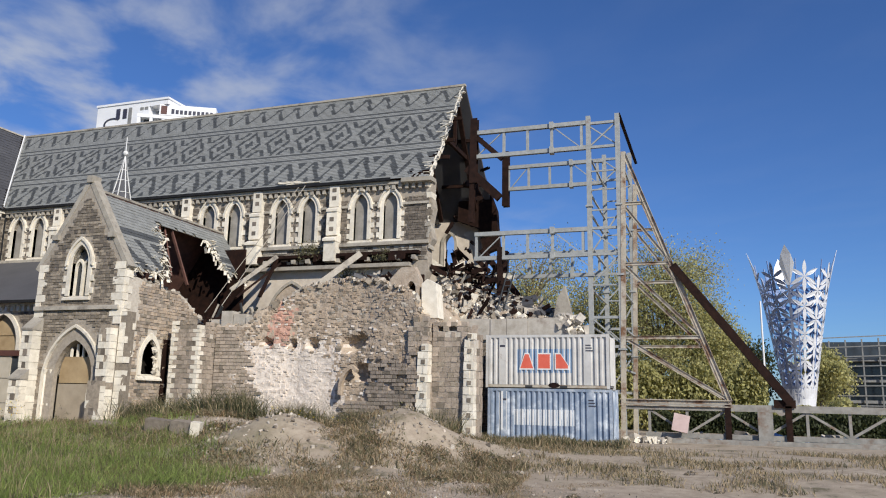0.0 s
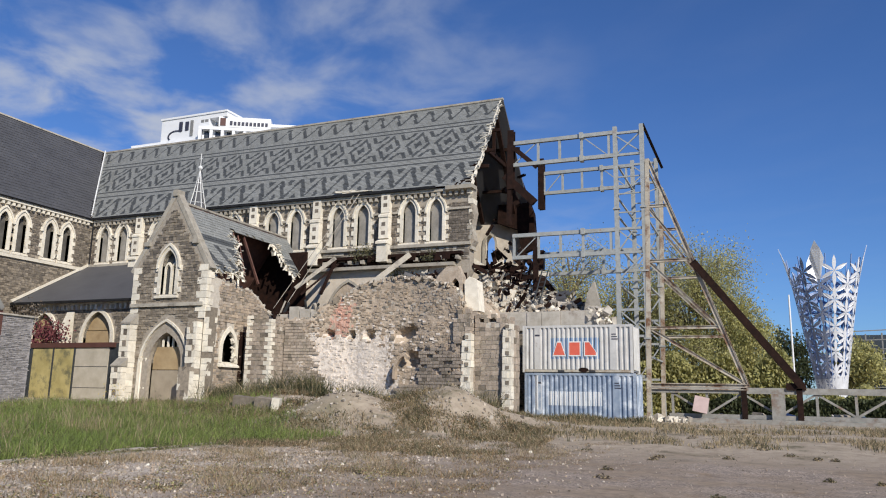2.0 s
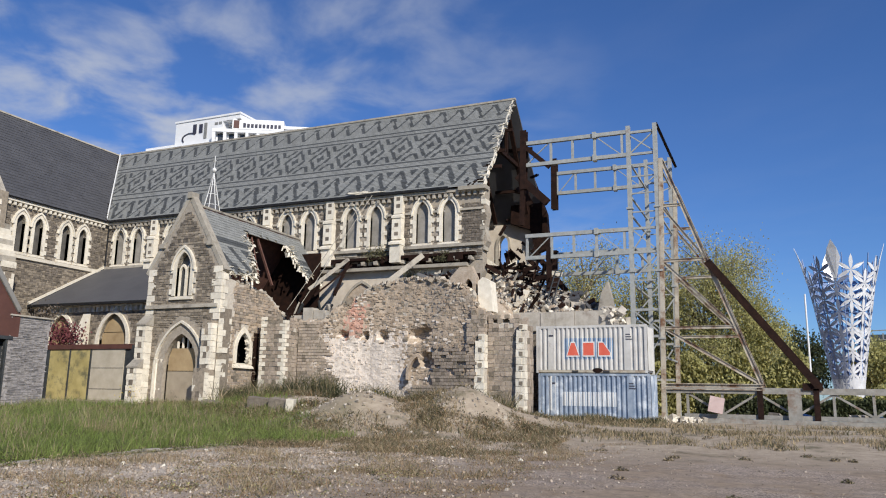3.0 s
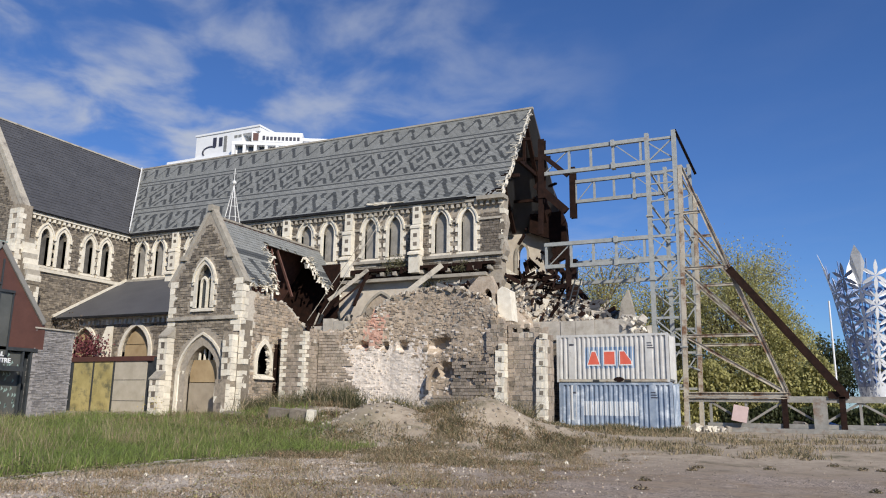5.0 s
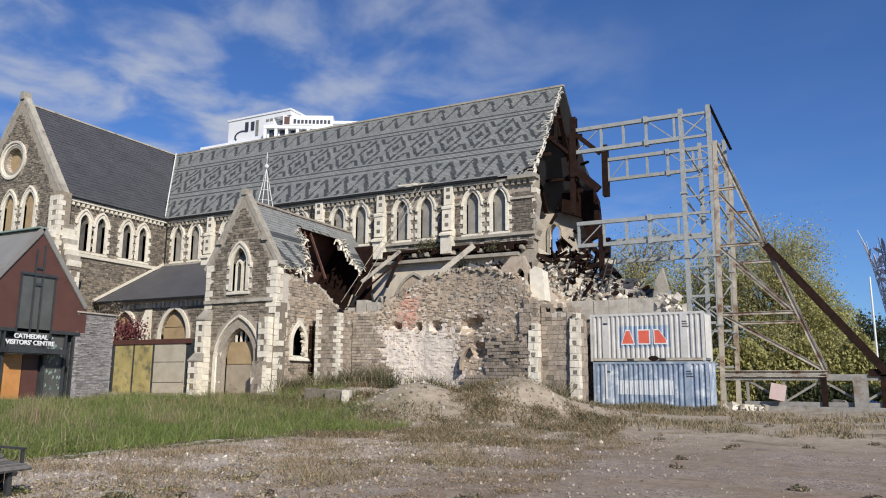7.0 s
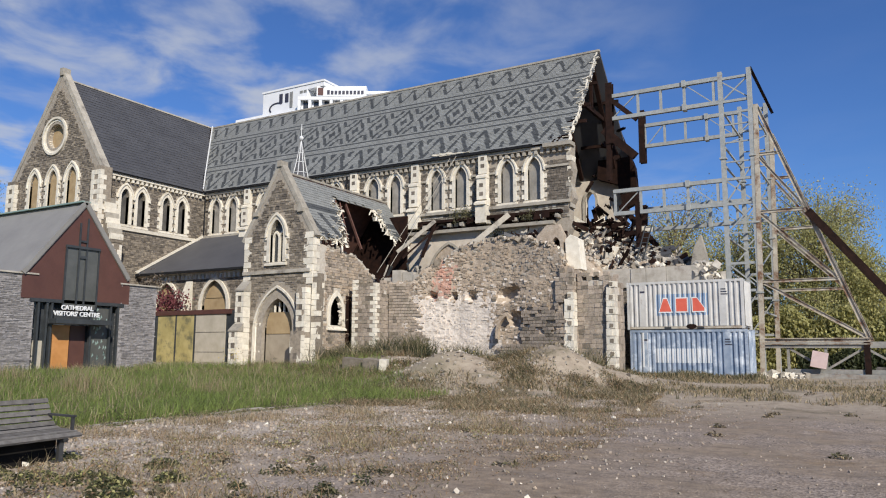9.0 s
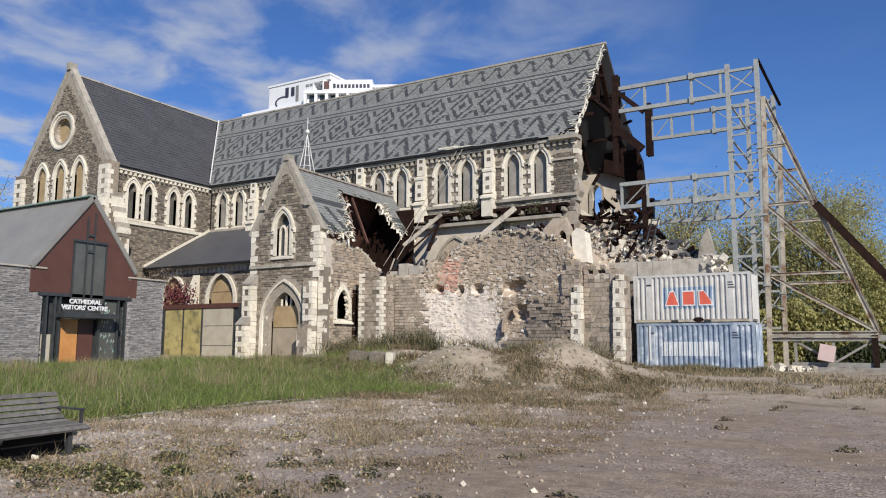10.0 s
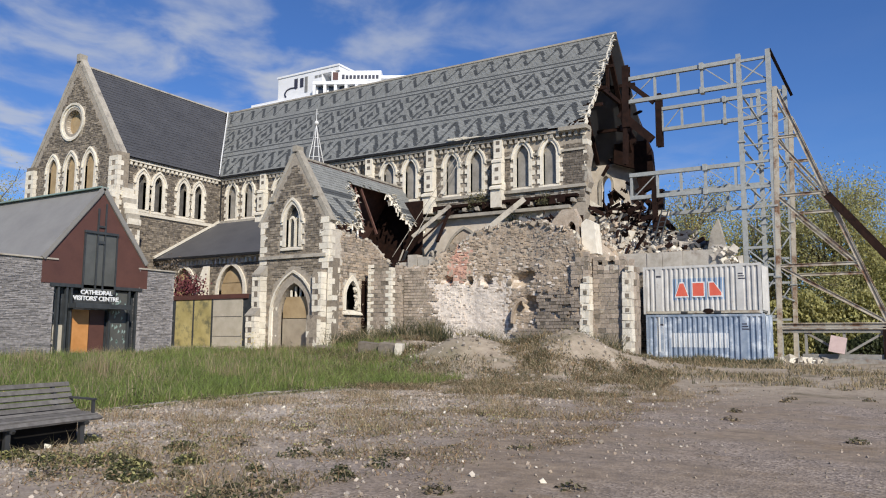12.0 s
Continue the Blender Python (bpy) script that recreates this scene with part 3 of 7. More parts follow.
while u < WX - 1.4:
    w = rng.uniform(0.15, 0.9)
    if rng.random() < 0.6:
        F_NAVE.box(m, u, u + w, 10.60 - rng.uniform(0.05, 0.4), 10.66, 0.46, 0.52, j=0.03)
    u += w + 0.05
m.ob("splintered_board", M_WOOD_SHADE, cathedral, kind="stuff")
m = Mesh()
F_NAVE.box(m, -29.4, WX - 1.1, 9.86, 10.08, -0.05, 0.55)
m.ob("roof_plate", M_GREY, cathedral, "grey timber plates left from the lost aisle roof")
for i in range(12):
    if i in (2, 5, 9):
        continue
    u = -28.6 + i * 0.98
    m = Mesh()
    F_NAVE.box(m, u, u + 0.26, 10.26, 10.5, -0.05, 0.5, j=0.03)
    m.ob("corbel", M_GREY, cathedral)
m = Mesh()
F_NAVE.box(m, -29.5, -17.6, 6.2, 9.85, -0.02, 0.05)
m.ob("plaster", M_INNER, cathedral, "cream plaster of the old aisle wall")
for c in (-25.7, -20.3):
    m = Mesh()
    F_NAVE.band(m, arch(c, 1.5, 5.5, 9.1, sharp=1.0), arch(c, 1.66, 5.5, 9.3, sharp=1.0), 0.0, 0.2)
    m.ob("arcade_arch", M_GREY, cathedral)
    m = Mesh()
    F_NAVE.prism(m, arch(c, 1.5, 5.5, 9.1, sharp=1.0), 0.03, 0.07)
    m.ob("arch_infill", M_RUBBLECORE, cathedral)

# clerestory buttresses, dressed cream stone with dark squares
for i, x in enumerate((-23.0, -28.4, -33.8, -39.2, -44.6)):
    m = Mesh()
    F_NAVE.box(m, x - 0.32, x + 0.32, 13.7, 15.0, -0.05, 0.36)
    m.hexa([F_NAVE.p(u, z, d) for u in (x - 0.37, x + 0.37) for z, d in ((13.35, 0.0), (13.35, 0.62), (13.5, 0.62), (13.85, 0.0))])
    F_NAVE.box(m, x - 0.35, x + 0.35, 11.9, 13.35, -0.05, 0.55)
    m.hexa([F_NAVE.p(u, z, d) for u in (x - 0.41, x + 0.41) for z, d in ((11.5, 0.0), (11.5, 0.85), (11.65, 0.85), (12.05, 0.0))])
    F_NAVE.box(m, x - 0.38, x + 0.38, 10.3, 11.5, -0.05, 0.7)
    b = m.ob("buttress", M_CREAM, cathedral)
    for z, d in ((14.1, 0.367), (14.6, 0.367), (12.15, 0.557), (12.75, 0.557)):
        m = Mesh()
        F_NAVE.box(m, x - 0.14, x + 0.14, z, z + 0.26, d - 0.06, d)
        m.ob("dark_inset", M_STONE, b)
# dressed corner at the broken end
z = 10.9
while z < 14.8:
    h = rng.uniform(0.25, 0.4)
    m = Mesh()
    F_NAVE.box(m, WX - rng.uniform(0.12, 0.38), WX + rng.uniform(-0.1, 0.06), z, z + h - 0.02, -0.72, 0.055, j=0.03)
    m.ob("corner_stone", rng.choice((M_CREAM, M_GREY, M_WARM)), cathedral)
    z += h
m = Mesh()
F_NAVE.box(m, -18.6, WX + 0.1, 14.9, 15.15, -0.4, 0.5, j=0.02)
m.ob("cornice", M_GREY, cathedral)

# interior seen through the open west end
F_SOUTH = Face("n", SY - 0.02)
s_win = [arch(-19.45 - 5.4 * k, 0.42, 11.6, 14.25) for k in range(2)] 
wall("wall", F_SOUTH, [(-62, 3), (-62, 15.1), (-16.7, 15.1), (-16.5, 12.9), (-16.9, 11.4), (-16.3, 9.4), (-16.2, 3)], s_win, 0.7, M_INNER, cathedral, "dusty plastered inner wall with open lancets")
for k in range(2):
    m = Mesh()
    F_SOUTH.band(m, arch(-19.45 - 5.4 * k, 0.42, 11.6, 14.25), arch(-19.45 - 5.4 * k, 0.62, 11.6, 14.5), -0.1, 0.1)
    m.ob("window_surround", M_GREY, cathedral)
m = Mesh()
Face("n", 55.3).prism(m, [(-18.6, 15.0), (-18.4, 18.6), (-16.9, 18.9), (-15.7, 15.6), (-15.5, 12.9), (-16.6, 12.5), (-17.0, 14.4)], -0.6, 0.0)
m.ob("hanging_gable_timber", M_WOOD_SHADE, cathedral, "dark boarding that hangs from the torn gable")
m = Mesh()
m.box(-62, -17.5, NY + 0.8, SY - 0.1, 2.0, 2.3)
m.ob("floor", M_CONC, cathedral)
# the near-black cross wall and trusses hold the interior's shade in their colour
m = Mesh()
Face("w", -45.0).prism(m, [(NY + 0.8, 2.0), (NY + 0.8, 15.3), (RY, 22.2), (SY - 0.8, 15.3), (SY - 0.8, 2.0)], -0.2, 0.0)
m.ob("cross_wall", M_WOOD_SHADE, cathedral)
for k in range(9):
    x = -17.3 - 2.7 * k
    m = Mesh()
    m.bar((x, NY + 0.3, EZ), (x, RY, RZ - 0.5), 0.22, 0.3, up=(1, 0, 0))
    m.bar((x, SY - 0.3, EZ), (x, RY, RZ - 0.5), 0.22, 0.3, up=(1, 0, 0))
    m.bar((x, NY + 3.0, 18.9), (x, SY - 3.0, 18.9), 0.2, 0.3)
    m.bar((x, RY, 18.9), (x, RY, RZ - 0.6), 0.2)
    m.ob("roof_truss", M_WOOD_SHADE, cathedral, "dark timber roof truss")
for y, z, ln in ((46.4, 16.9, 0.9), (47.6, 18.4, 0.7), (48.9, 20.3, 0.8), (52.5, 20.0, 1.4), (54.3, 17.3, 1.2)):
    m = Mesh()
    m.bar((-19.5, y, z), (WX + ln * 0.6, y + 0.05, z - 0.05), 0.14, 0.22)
    m.ob("purlin", M_WOOD_SHADE, cathedral)


def slates(p0, along, up, n_u, n_v, su, sv, keep, dark, name, mats, label):
    """Courses of slates on a slope: p0 at the eaves' start, unit vectors along and up the slope."""
    a, b = Vector(along), Vector(up)
    nrm = a.cross(b).normalized()
    if nrm.z < 0:
        nrm = -nrm
    m = Mesh()
    for j in range(n_v):
        for i in range(n_u):
            u0 = i * su + (su / 2 if j % 2 else 0)
            q = Vector(p0) + a * (u0 + su / 2) + b * (j * sv + sv / 2)
            if not keep(q, j):
                continue
            jit = rng.uniform(0, 0.012)
            c = []
            for d in (0.0, 0.016):
                for du, dv, lift in ((0.006, -0.04, 0.03), (su - 0.006, -0.04, 0.03), (su - 0.006, sv, 0.005), (0.006, sv, 0.005)):
                    c.append(Vector(p0) + a * (u0 + du) + b * (j * sv + dv) + nrm * (lift + d + jit))
            m.hexa(c, 1 if dark(q, (j + 0.5) / n_v) else 0)
    return m.ob(name, mats, cathedral, label, kind="stuff")


def nave_pattern(q, s):
    """Dark slates: zigzags at the eaves, diamonds between double rules, pointed figures at the ridge."""
    x = q.x + 100
    if 0.03 < s < 0.25:
        k, c = (x / 1.78) % 1, (s - 0.03) / 0.22
        k2 = abs(k - 0.5) * 2
        return abs(k2 - c) < (0.2 if k < 0.5 else 0.13) or (c > 0.72 and k2 < 0.9 * (c - 0.62)) or (c < 0.28 and 1 - k2 < 0.9 * (0.3 - c))
    if 0.283 < s < 0.302 or 0.338 < s < 0.358 or 0.702 < s < 0.722 or 0.755 < s < 0.772:
        return True
    if 0.37 < s < 0.69:
        k, v = abs((x / 2.325) % 1 - 0.5) * 2, abs(s - 0.53) / 0.16
        d = k * 1.12 + v
        return 0.70 < d < 0.98 or d < 0.32 or (v > 0.45 and 1.36 < d < 1.66 and k > 0.4 and v < 0.95)
    if 0.81 < s < 0.965:
        k, c = abs((x / 1.4) % 1 - 0.5) * 2, (s - 0.81) / 0.155
        left = (x / 1.4) % 1 < 0.5
        return abs(1 - k - c * 0.95) < (0.10 if left else 0.2) or (c > 0.86 and k < 0.35)
    return False


UP = Vector((0, RY - 44.58, RZ - EZ))
SL = UP.length
UP.normalize()


def on_nave(q, j):
    ragged = -16.62 + 0.25 * noise.noise((j * 0.9, 1.7, 0)) - (0.55 * rng.random() if j < 16 else 0.12 * rng.random())
    if j < 4:
        ragged -= 1.3 * rng.random()
    return q.x < ragged and q.x > -49.75 - (q.y - 44.6)


slates((-56.4, 44.58, EZ), (1, 0, 0), UP, 258, 64, 0.155, SL / 64, on_nave, nave_pattern, "nave_roof", [M_SLATE_L, M_SLATE_D], "two-tone slate roof with bands of diamonds and zigzags")


def sheet(name, pts, thick, material, parent, label=""):
    p = [Vector(q) for q in pts]
    nrm = (p[1] - p[0]).cross(p[2] - p[0]).normalized()
    if nrm.z < 0:
        nrm = -nrm
    m = Mesh()
    n = len(p)
    m.add(p + [q - nrm * thick for q in p], [tuple(range(n)), tuple(range(n, 2 * n))[::-1]] + [(i, (i + 1) % n, n + (i + 1) % n, n + i) for i in range(n)])
    return m.ob(name, material, parent, label)


W2 = WX - 0.2
sheet("roof_boarding", [(-49.4, 44.6, EZ), (W2, 44.6, EZ), (W2 + 0.25, RY, RZ), (TRX, RY, RZ)], 0.09, M_WOOD_SHADE, cathedral)
sheet("south_roof", [(-62, SY + 0.4, EZ), (W2 + 0.9, SY + 0.4, EZ), (W2 + 0.4, RY + 0.02, RZ), (-62, RY + 0.02, RZ)], 0.16, M_SLATE_N, cathedral)
m = Mesh()
m.bar((TRX, RY, RZ + 0.05), (WX + 0.2, RY, RZ + 0.05), 0.28, 0.14)
m.ob("ridge_tile", M_GREY, cathedral)
m = Mesh()
m.bar((-49.62, 44.62, EZ + 0.1), (TRX, RY, RZ + 0.1), 0.42, 0.08, up=(1, 1, 0.4))
m.ob("valley_flashing", M_LEAD, cathedral, "pale lead flashing in the roof valley")
m = Mesh()
for j in range(48):
    if rng.random() < 0.55:
        q = Vector((W2 + 0.1 + 0.25 * j / 48 + rng.uniform(-0.2, 0.15), 44.58, EZ)) + UP * (SL * j / 48)
        m.bar(q - Vector((rng.uniform(0.1, 0.7), 0, rng.uniform(-0.08, 0.08))), q + Vector((rng.uniform(-0.05, 0.15), 0, rng.uniform(-0.12, 0.12))), rng.uniform(0.08, 0.3), 0.04)
m.ob("broken_batten", M_CREAM, cathedral, "splintered pale battens along the torn roof edge", kind="stuff")
m = Mesh()
for j in range(20):
    a = Vector((W2 + 0.18 + rng.uniform(-0.1, 0.1), 44.6, EZ)) + UP * (SL * j / 20) + Vector((0, 0, -0.1))
    m.bar(a, a + UP * (SL / 20 + 0.05), 0.1, 0.25)
m.ob("verge_board", M_CREAM, cathedral)

# transept
t_wins = [37.14, 38.62, 41.0, 42.55]
wall("wall", F_TRAN, [(GY, 0.5), (GY, 15.1), (NY, 15.1), (NY, 0.5)], [arch(c, 0.36, 11.35, 14.1) for c in t_wins], 0.75, M_MORTAR, cathedral, "rubble-stone transept side wall")
t_block = [arch(c, 0.66, 11.1, 14.55) for c in t_wins]
lay(F_TRAN, stones(F_TRAN, [(GY + 0.5, 11.2), (GY + 0.5, 14.5), (NY, 14.5), (NY, 11.2)], t_block), cathedral, [M_STONE, M_STONE, M_WARM])
lay(F_TRAN, stones(F_TRAN, [(GY + 0.5, 1.5), (GY + 0.5, 10.85), (NY, 10.85), (NY, 1.5)], []), cathedral, [M_STONE, M_WARM, M_WARM])
for c in t_wins:
    lancet(F_TRAN, c, 0.36, 11.35, 14.1, cathedral, depth=0.34, frame_w=0.26, pane=M_OLDGLASS)
m = Mesh()
F_TRAN.box(m, GY + 0.6, NY - 0.3, 10.86, 11.1, -0.1, 0.18)
m.ob("string_course", M_CREAM, cathedral)
m = Mesh()
u = GY + 0.5
while u < NY - 0.4:
    F_TRAN.box(m, u, u + 0.2, 14.6, 14.86, -0.05, 0.24)
    u += 0.42
F_TRAN.box(m, GY + 0.3, NY - 0.3, 14.86, 15.05, -0.05, 0.3)
m.ob("corbel_table", M_CREAM, cathedral)
m = Mesh()
F_TRAN.box(m, GY + 0.5, NY - 0.5, 15.05, 15.2, 0.15, 0.42)
m.ob("gutter", M_GUTTER, cathedral)
T_UP = Vector((TRX + 49.4, 0, RZ - EZ)).normalized()
T_SL = math.hypot(TRX + 49.4, RZ - EZ)
slates((-49.4, 35.1, EZ), (0, 1, 0), T_UP, 44, 30, 0.37, T_SL / 30, lambda q, j: q.y < 44.35 + (-49.4 - q.x), lambda q, s: False, "transept_roof", [M_SLATE_N], "plain charcoal slate roof")
sheet("roof_boarding", [(-49.45, 35.1, EZ), (-49.45, 44.6, EZ), (TRX, RY, RZ), (TRX, 35.1, RZ)], 0.1, M_WOOD_SHADE, cathedral)
sheet("east_roof", [(-61.3, 35.1, EZ), (-61.3, 60, EZ), (TRX, 60, RZ), (TRX, 35.1, RZ)], 0.14, M_SLATE_N, cathedral)
m = Mesh()
m.bar((TRX, 35.1, RZ + 0.04), (TRX, RY, RZ + 0.04), 0.26, 0.12)
m.ob("ridge_tile", M_GREY, cathedral)
m = Mesh()
m.box(TEX, TEX + 0.7, GY + 0.1, 60, 0.5, 15.1)
m.ob("wall", M_STONE, cathedral)

g_out = [(TEX, 0.5), (TEX, 15.2), (TRX, 23.45), (TX, 15.2), (TX, 0.5)]
rose = [(-55.72 + 0.98 * math.cos(a), 18.5 + 0.98 * math.sin(a)) for a in [2 * math.pi * i / 28 for i in range(28)]]
g_lan = [-57.95, -55.55, -53.15]
wall("gable", F_GABLE, g_out, [rose] + [arch(c, 0.58, 11.6, 15.75) for c in g_lan], 0.75, M_MORTAR, cathedral, "tall stone gable with a round window over three lancets")
ringed = [(-55.72 + 1.55 * math.cos(a), 18.5 + 1.55 * math.sin(a)) for a in [2 * math.pi * i / 20 for i in range(20)]]
lay(F_GABLE, stones(F_GABLE, [(TEX + 0.3, 9), (TEX + 0.3, 15.0), (TRX, 22.6), (TX - 0.3, 15.0), (TX - 0.3, 9)], [ringed] + [arch(c, 0.94, 11.4, 16.3) for c in g_lan]), cathedral, [M_STONE, M_WARM, M_WARM])
m = Mesh()
for r0, r1, d1 in ((0.98, 1.2, -0.12), (1.2, 1.38, 0.04), (1.38, 1.55, 0.14)):
    ci = [(-55.72 + r0 * math.cos(a), 18.5 + r0 * math.sin(a)) for a in [2 * math.pi * i / 32 for i in range(33)]]
    co = [(-55.72 + r1 * math.cos(a), 18.5 + r1 * math.sin(a)) for a in [2 * math.pi * i / 32 for i in range(33)]]
    F_GABLE.band(m, ci, co, -0.4, d1)
rw = m.ob("rose_window", M_CREAM, cathedral, "round window with stepped cream rings, boarded")
m = Mesh()
F_GABLE.prism(m, rose, -0.5, -0.42)
m.ob("pane", M_PLY, rw)
for c in g_lan:
    lancet(F_GABLE, c, 0.58, 11.6, 15.75, cathedral, depth=0.18, frame_w=0.25, pane=M_PLY)
for sgn in (-1, 1):
    a, b = Vector((TRX, GY + 0.24, 23.62)), Vector((TRX + sgn * 5.8, GY + 0.24, 15.2))
    m = Mesh()
    m.bar(a, b, 0.34, 0.55, up=(0, 1, 0))
    m.ob("coping", M_GREY, cathedral, "weathered stone coping of the gable")
m = Mesh()
m.box(TRX - 0.22, TRX + 0.22, GY - 0.15, GY + 0.5, 23.4, 24.0)
m.ob("apex_stone", M_GREY, cathedral)
# stepped corner buttresses of the transept: rubble cores with cream corner stones, under stepped heads
def corner_buttress(x):
    m = Mesh()
    m.box(x - 0.55, x + 0.45, GY - 0.35, GY + 0.6, 12.6, 15.3)
    m.hexa([(xx, y, z) for xx in (x - 0.5, x + 0.4) for y, z in ((GY + 0.3, 11.2), (GY - 2.1, 9.6), (GY - 2.1, 9.8), (GY + 0.3, 13.0))])
    m.box(x - 0.55, x + 0.45, GY - 2.1, GY + 0.5, 0.4, 9.8)
    m.hexa([(xx, y, z) for y in (GY + 0.1, GY + 1.1) for xx, z in ((x, 11.2), (x + 1.45, 9.6), (x + 1.45, 9.8), (x, 13.0))])
    m.box(x, x + 1.4, GY + 0.15, GY + 1.05, 0.4, 9.8)
    b = m.ob("buttress", M_WARM, cathedral, "stepped corner buttress with pale quoins")

    def block(x0, x1, y0, y1, z0, z1, material=M_CREAM, name="quoin"):
        q = Mesh()
        q.box(x0, x1, y0, y1, z0 + 0.008, z1 - 0.008)
        q.ob(name, material, b)

    z, k = 5.4, 0
    while z < 14.9:
        w = 0.52 if k % 2 else 0.3
        y0 = GY - 2.14 if z < 9.4 else GY - 0.39
        block(x + 0.5 - w, x + 0.49, y0, y0 + 0.82 - w, z, z + 0.37)
        block(x - 0.59, x - 0.57 + w, y0, y0 + w, z, z + 0.37)
        if z < 9.4:
            block(x + 1.44 - w, x + 1.44, GY + 0.11, GY + 0.13 + w * 0.8, z, z + 0.37)
            block(x + 1.0, x + 1.435, GY + 1.09 - w * 0.7, GY + 1.09, z, z + 0.37)
        z, k = z + 0.37, k + 1
    # weathered heads in steps of alternate slabs
    for k in range(8):
        t0, t1 = k / 8, (k + 1) / 8
        zz = 9.82 + 3.2 * t0
        block(x - 0.56, x + 0.46, GY - 2.14 + 2.3 * t0, GY - 2.06 + 2.3 * t1, zz, zz + 0.44, M_GREY if k % 3 == 1 else M_CREAM, "weathering_slab")
        block(x + 1.42 - 1.3 * t1, x + 1.48 - 1.3 * t0, GY + 0.08, GY + 1.12, zz, zz + 0.44, M_GREY if k % 3 == 1 else M_CREAM, "weathering_slab")
    if x > TX:
        fb, fs = Face("n", GY - 2.1), Face("w", x + 0.45)
        lay(fb, stones(fb, [(x - 0.2, 4.0), (x - 0.2, 9.7), (x + 0.15, 9.7), (x + 0.15, 4.0)], []), b, [M_STONE, M_WARM])
        lay(fs, stones(fs, [(GY - 1.6, 4.0), (GY - 1.6, 9.7), (GY + 0.1, 9.7), (GY + 0.1, 4.0)], []), b, [M_STONE, M_WARM])


for x in (TX + 0.1, TEX + 0.3):
    corner_buttress(x)

# aisle between transept and porch
F_AISLE = Face("n", 39.0)
a_arch = [(-46.75, 1.25), (-41.7, 1.45)]
wall("wall", F_AISLE, [(-49.8, 0.4), (-49.8, 7.6), (-32.5, 7.6), (-32.5, 0.4)], [arch(c, w - 0.2, 2.2, 6.85, sharp=0.95) for c, w in a_arch], 0.7, M_MORTAR, cathedral, "low stone aisle wall with boarded arches")
lay(F_AISLE, stones(F_AISLE, [(-49.6, 2.0), (-49.6, 7.0), (-32.6, 7.0), (-32.6, 2.0)], [arch(c, w + 0.15, 2.0, 7.3, sharp=0.95) for c, w in a_arch]), cathedral, [M_STONE, M_WARM])
for c, w in a_arch:
    m = Mesh()
    F_AISLE.band(m, arch(c, w - 0.2, 2.2, 6.85, sharp=0.95), arch(c, w + 0.1, 2.2, 7.15, sharp=0.95), -0.3, 0.12)
    o = m.ob("arched_window", M_CREAM, cathedral)
    m = Mesh()
    F_AISLE.prism(m, arch(c, w - 0.2, 5.6, 6.85, sharp=0.95), -0.3, -0.24)
    m.ob("board", M_PLY, o)
    m = Mesh()
    F_AISLE.box(m, c - w + 0.22, c + w - 0.22, 2.2, 5.55, -0.3, -0.2)
    m.ob("board", M_PLY, o)
m = Mesh()
u = -49.0
while u < -33.6:
    F_AISLE.box(m, u, u + 0.2, 7.0, 7.34, -0.05, 0.24)
    u += 0.44
F_AISLE.box(m, -49.6, -33.6, 7.34, 7.5, -0.05, 0.3)
m.ob("corbel_table", M_CREAM, cathedral)
m = Mesh()
m.hexa([F_AISLE.p(u, z, d) for u in (-44.6, -43.9) for z, d in ((0.5, 0.0), (0.5, 1.3), (4.0, 1.2), (6.9, 0.1))])
m.ob("buttress", M_CREAM, cathedral)
sheet("aisle_roof", [(-49.75, 38.45, 7.6), (-33.75, 38.45, 7.6), (-33.75, 44.98, 11.35), (-49.75, 44.98, 11.35)], 0.16, M_SLATE_N, cathedral, "plain dark lean-to slate roof")
m = Mesh()
m.bar((-49.7, 38.4, 7.72), (-49.7, 44.9, 11.45), 0.2, 0.16)
m.ob("flashing", M_CREAM, cathedral)
m = Mesh()
m.bar((-49.6, 38.36, 7.52), (-33.4, 38.36, 7.52), 0.14, 0.16)
m.ob("gutter", M_GUTTER, cathedral)

# ---- north porch ----
PX, PY, PW = -31.0, 33.7, 2.6
F_PORCH, F_PSIDE = Face("n", PY), Face("w", PX + PW + 0.1)
p_door, p_win = arch(PX + 0.15, 1.15, 0.4, 4.85, sharp=1.0), arch(PX - 0.05, 0.52, 7.0, 9.55)
p_out = [(PX - PW, 0.4), (PX - PW, 8.5), (PX, 12.75), (PX + PW, 8.5), (PX + PW, 0.4)]
wall("porch_gable", F_PORCH, p_out, [p_door, p_win], 0.7, M_MORTAR, cathedral, "steep stone porch gable with a lancet over a deep arched door")
lay(F_PORCH, stones(F_PORCH, [(PX - PW + 0.2, 1.0), (PX - PW + 0.2, 8.5), (PX, 12.3), (PX + PW - 0.2, 8.5), (PX + PW - 0.2, 1.0)],
                    [arch(PX + 0.15, 1.85, 0.4, 5.85, sharp=1.0), arch(PX - 0.05, 0.88, 6.85, 10.05)]), cathedral, [M_WARM, M_STONE, M_WARM], 300)
lancet(F_PORCH, PX - 0.05, 0.52, 7.0, 9.55, cathedral, depth=0.32, frame_w=0.22, pane=M_DARKWIN)
m = Mesh()
for k in range(2):
    c = PX - 0.05 + (k - 0.5) * 0.5
    F_PORCH.band(m, arch(c, 0.19, 7.0, 8.75), arch(c, 0.25, 7.0, 8.9), -0.3, -0.16)
m.ob("tracery", M_CREAM, cathedral)
m = Mesh()
F_PORCH.box(m, PX - PW, PX + PW, 6.3, 6.5, -0.05, 0.16)
m.ob("string_course", M_GREY, cathedral)
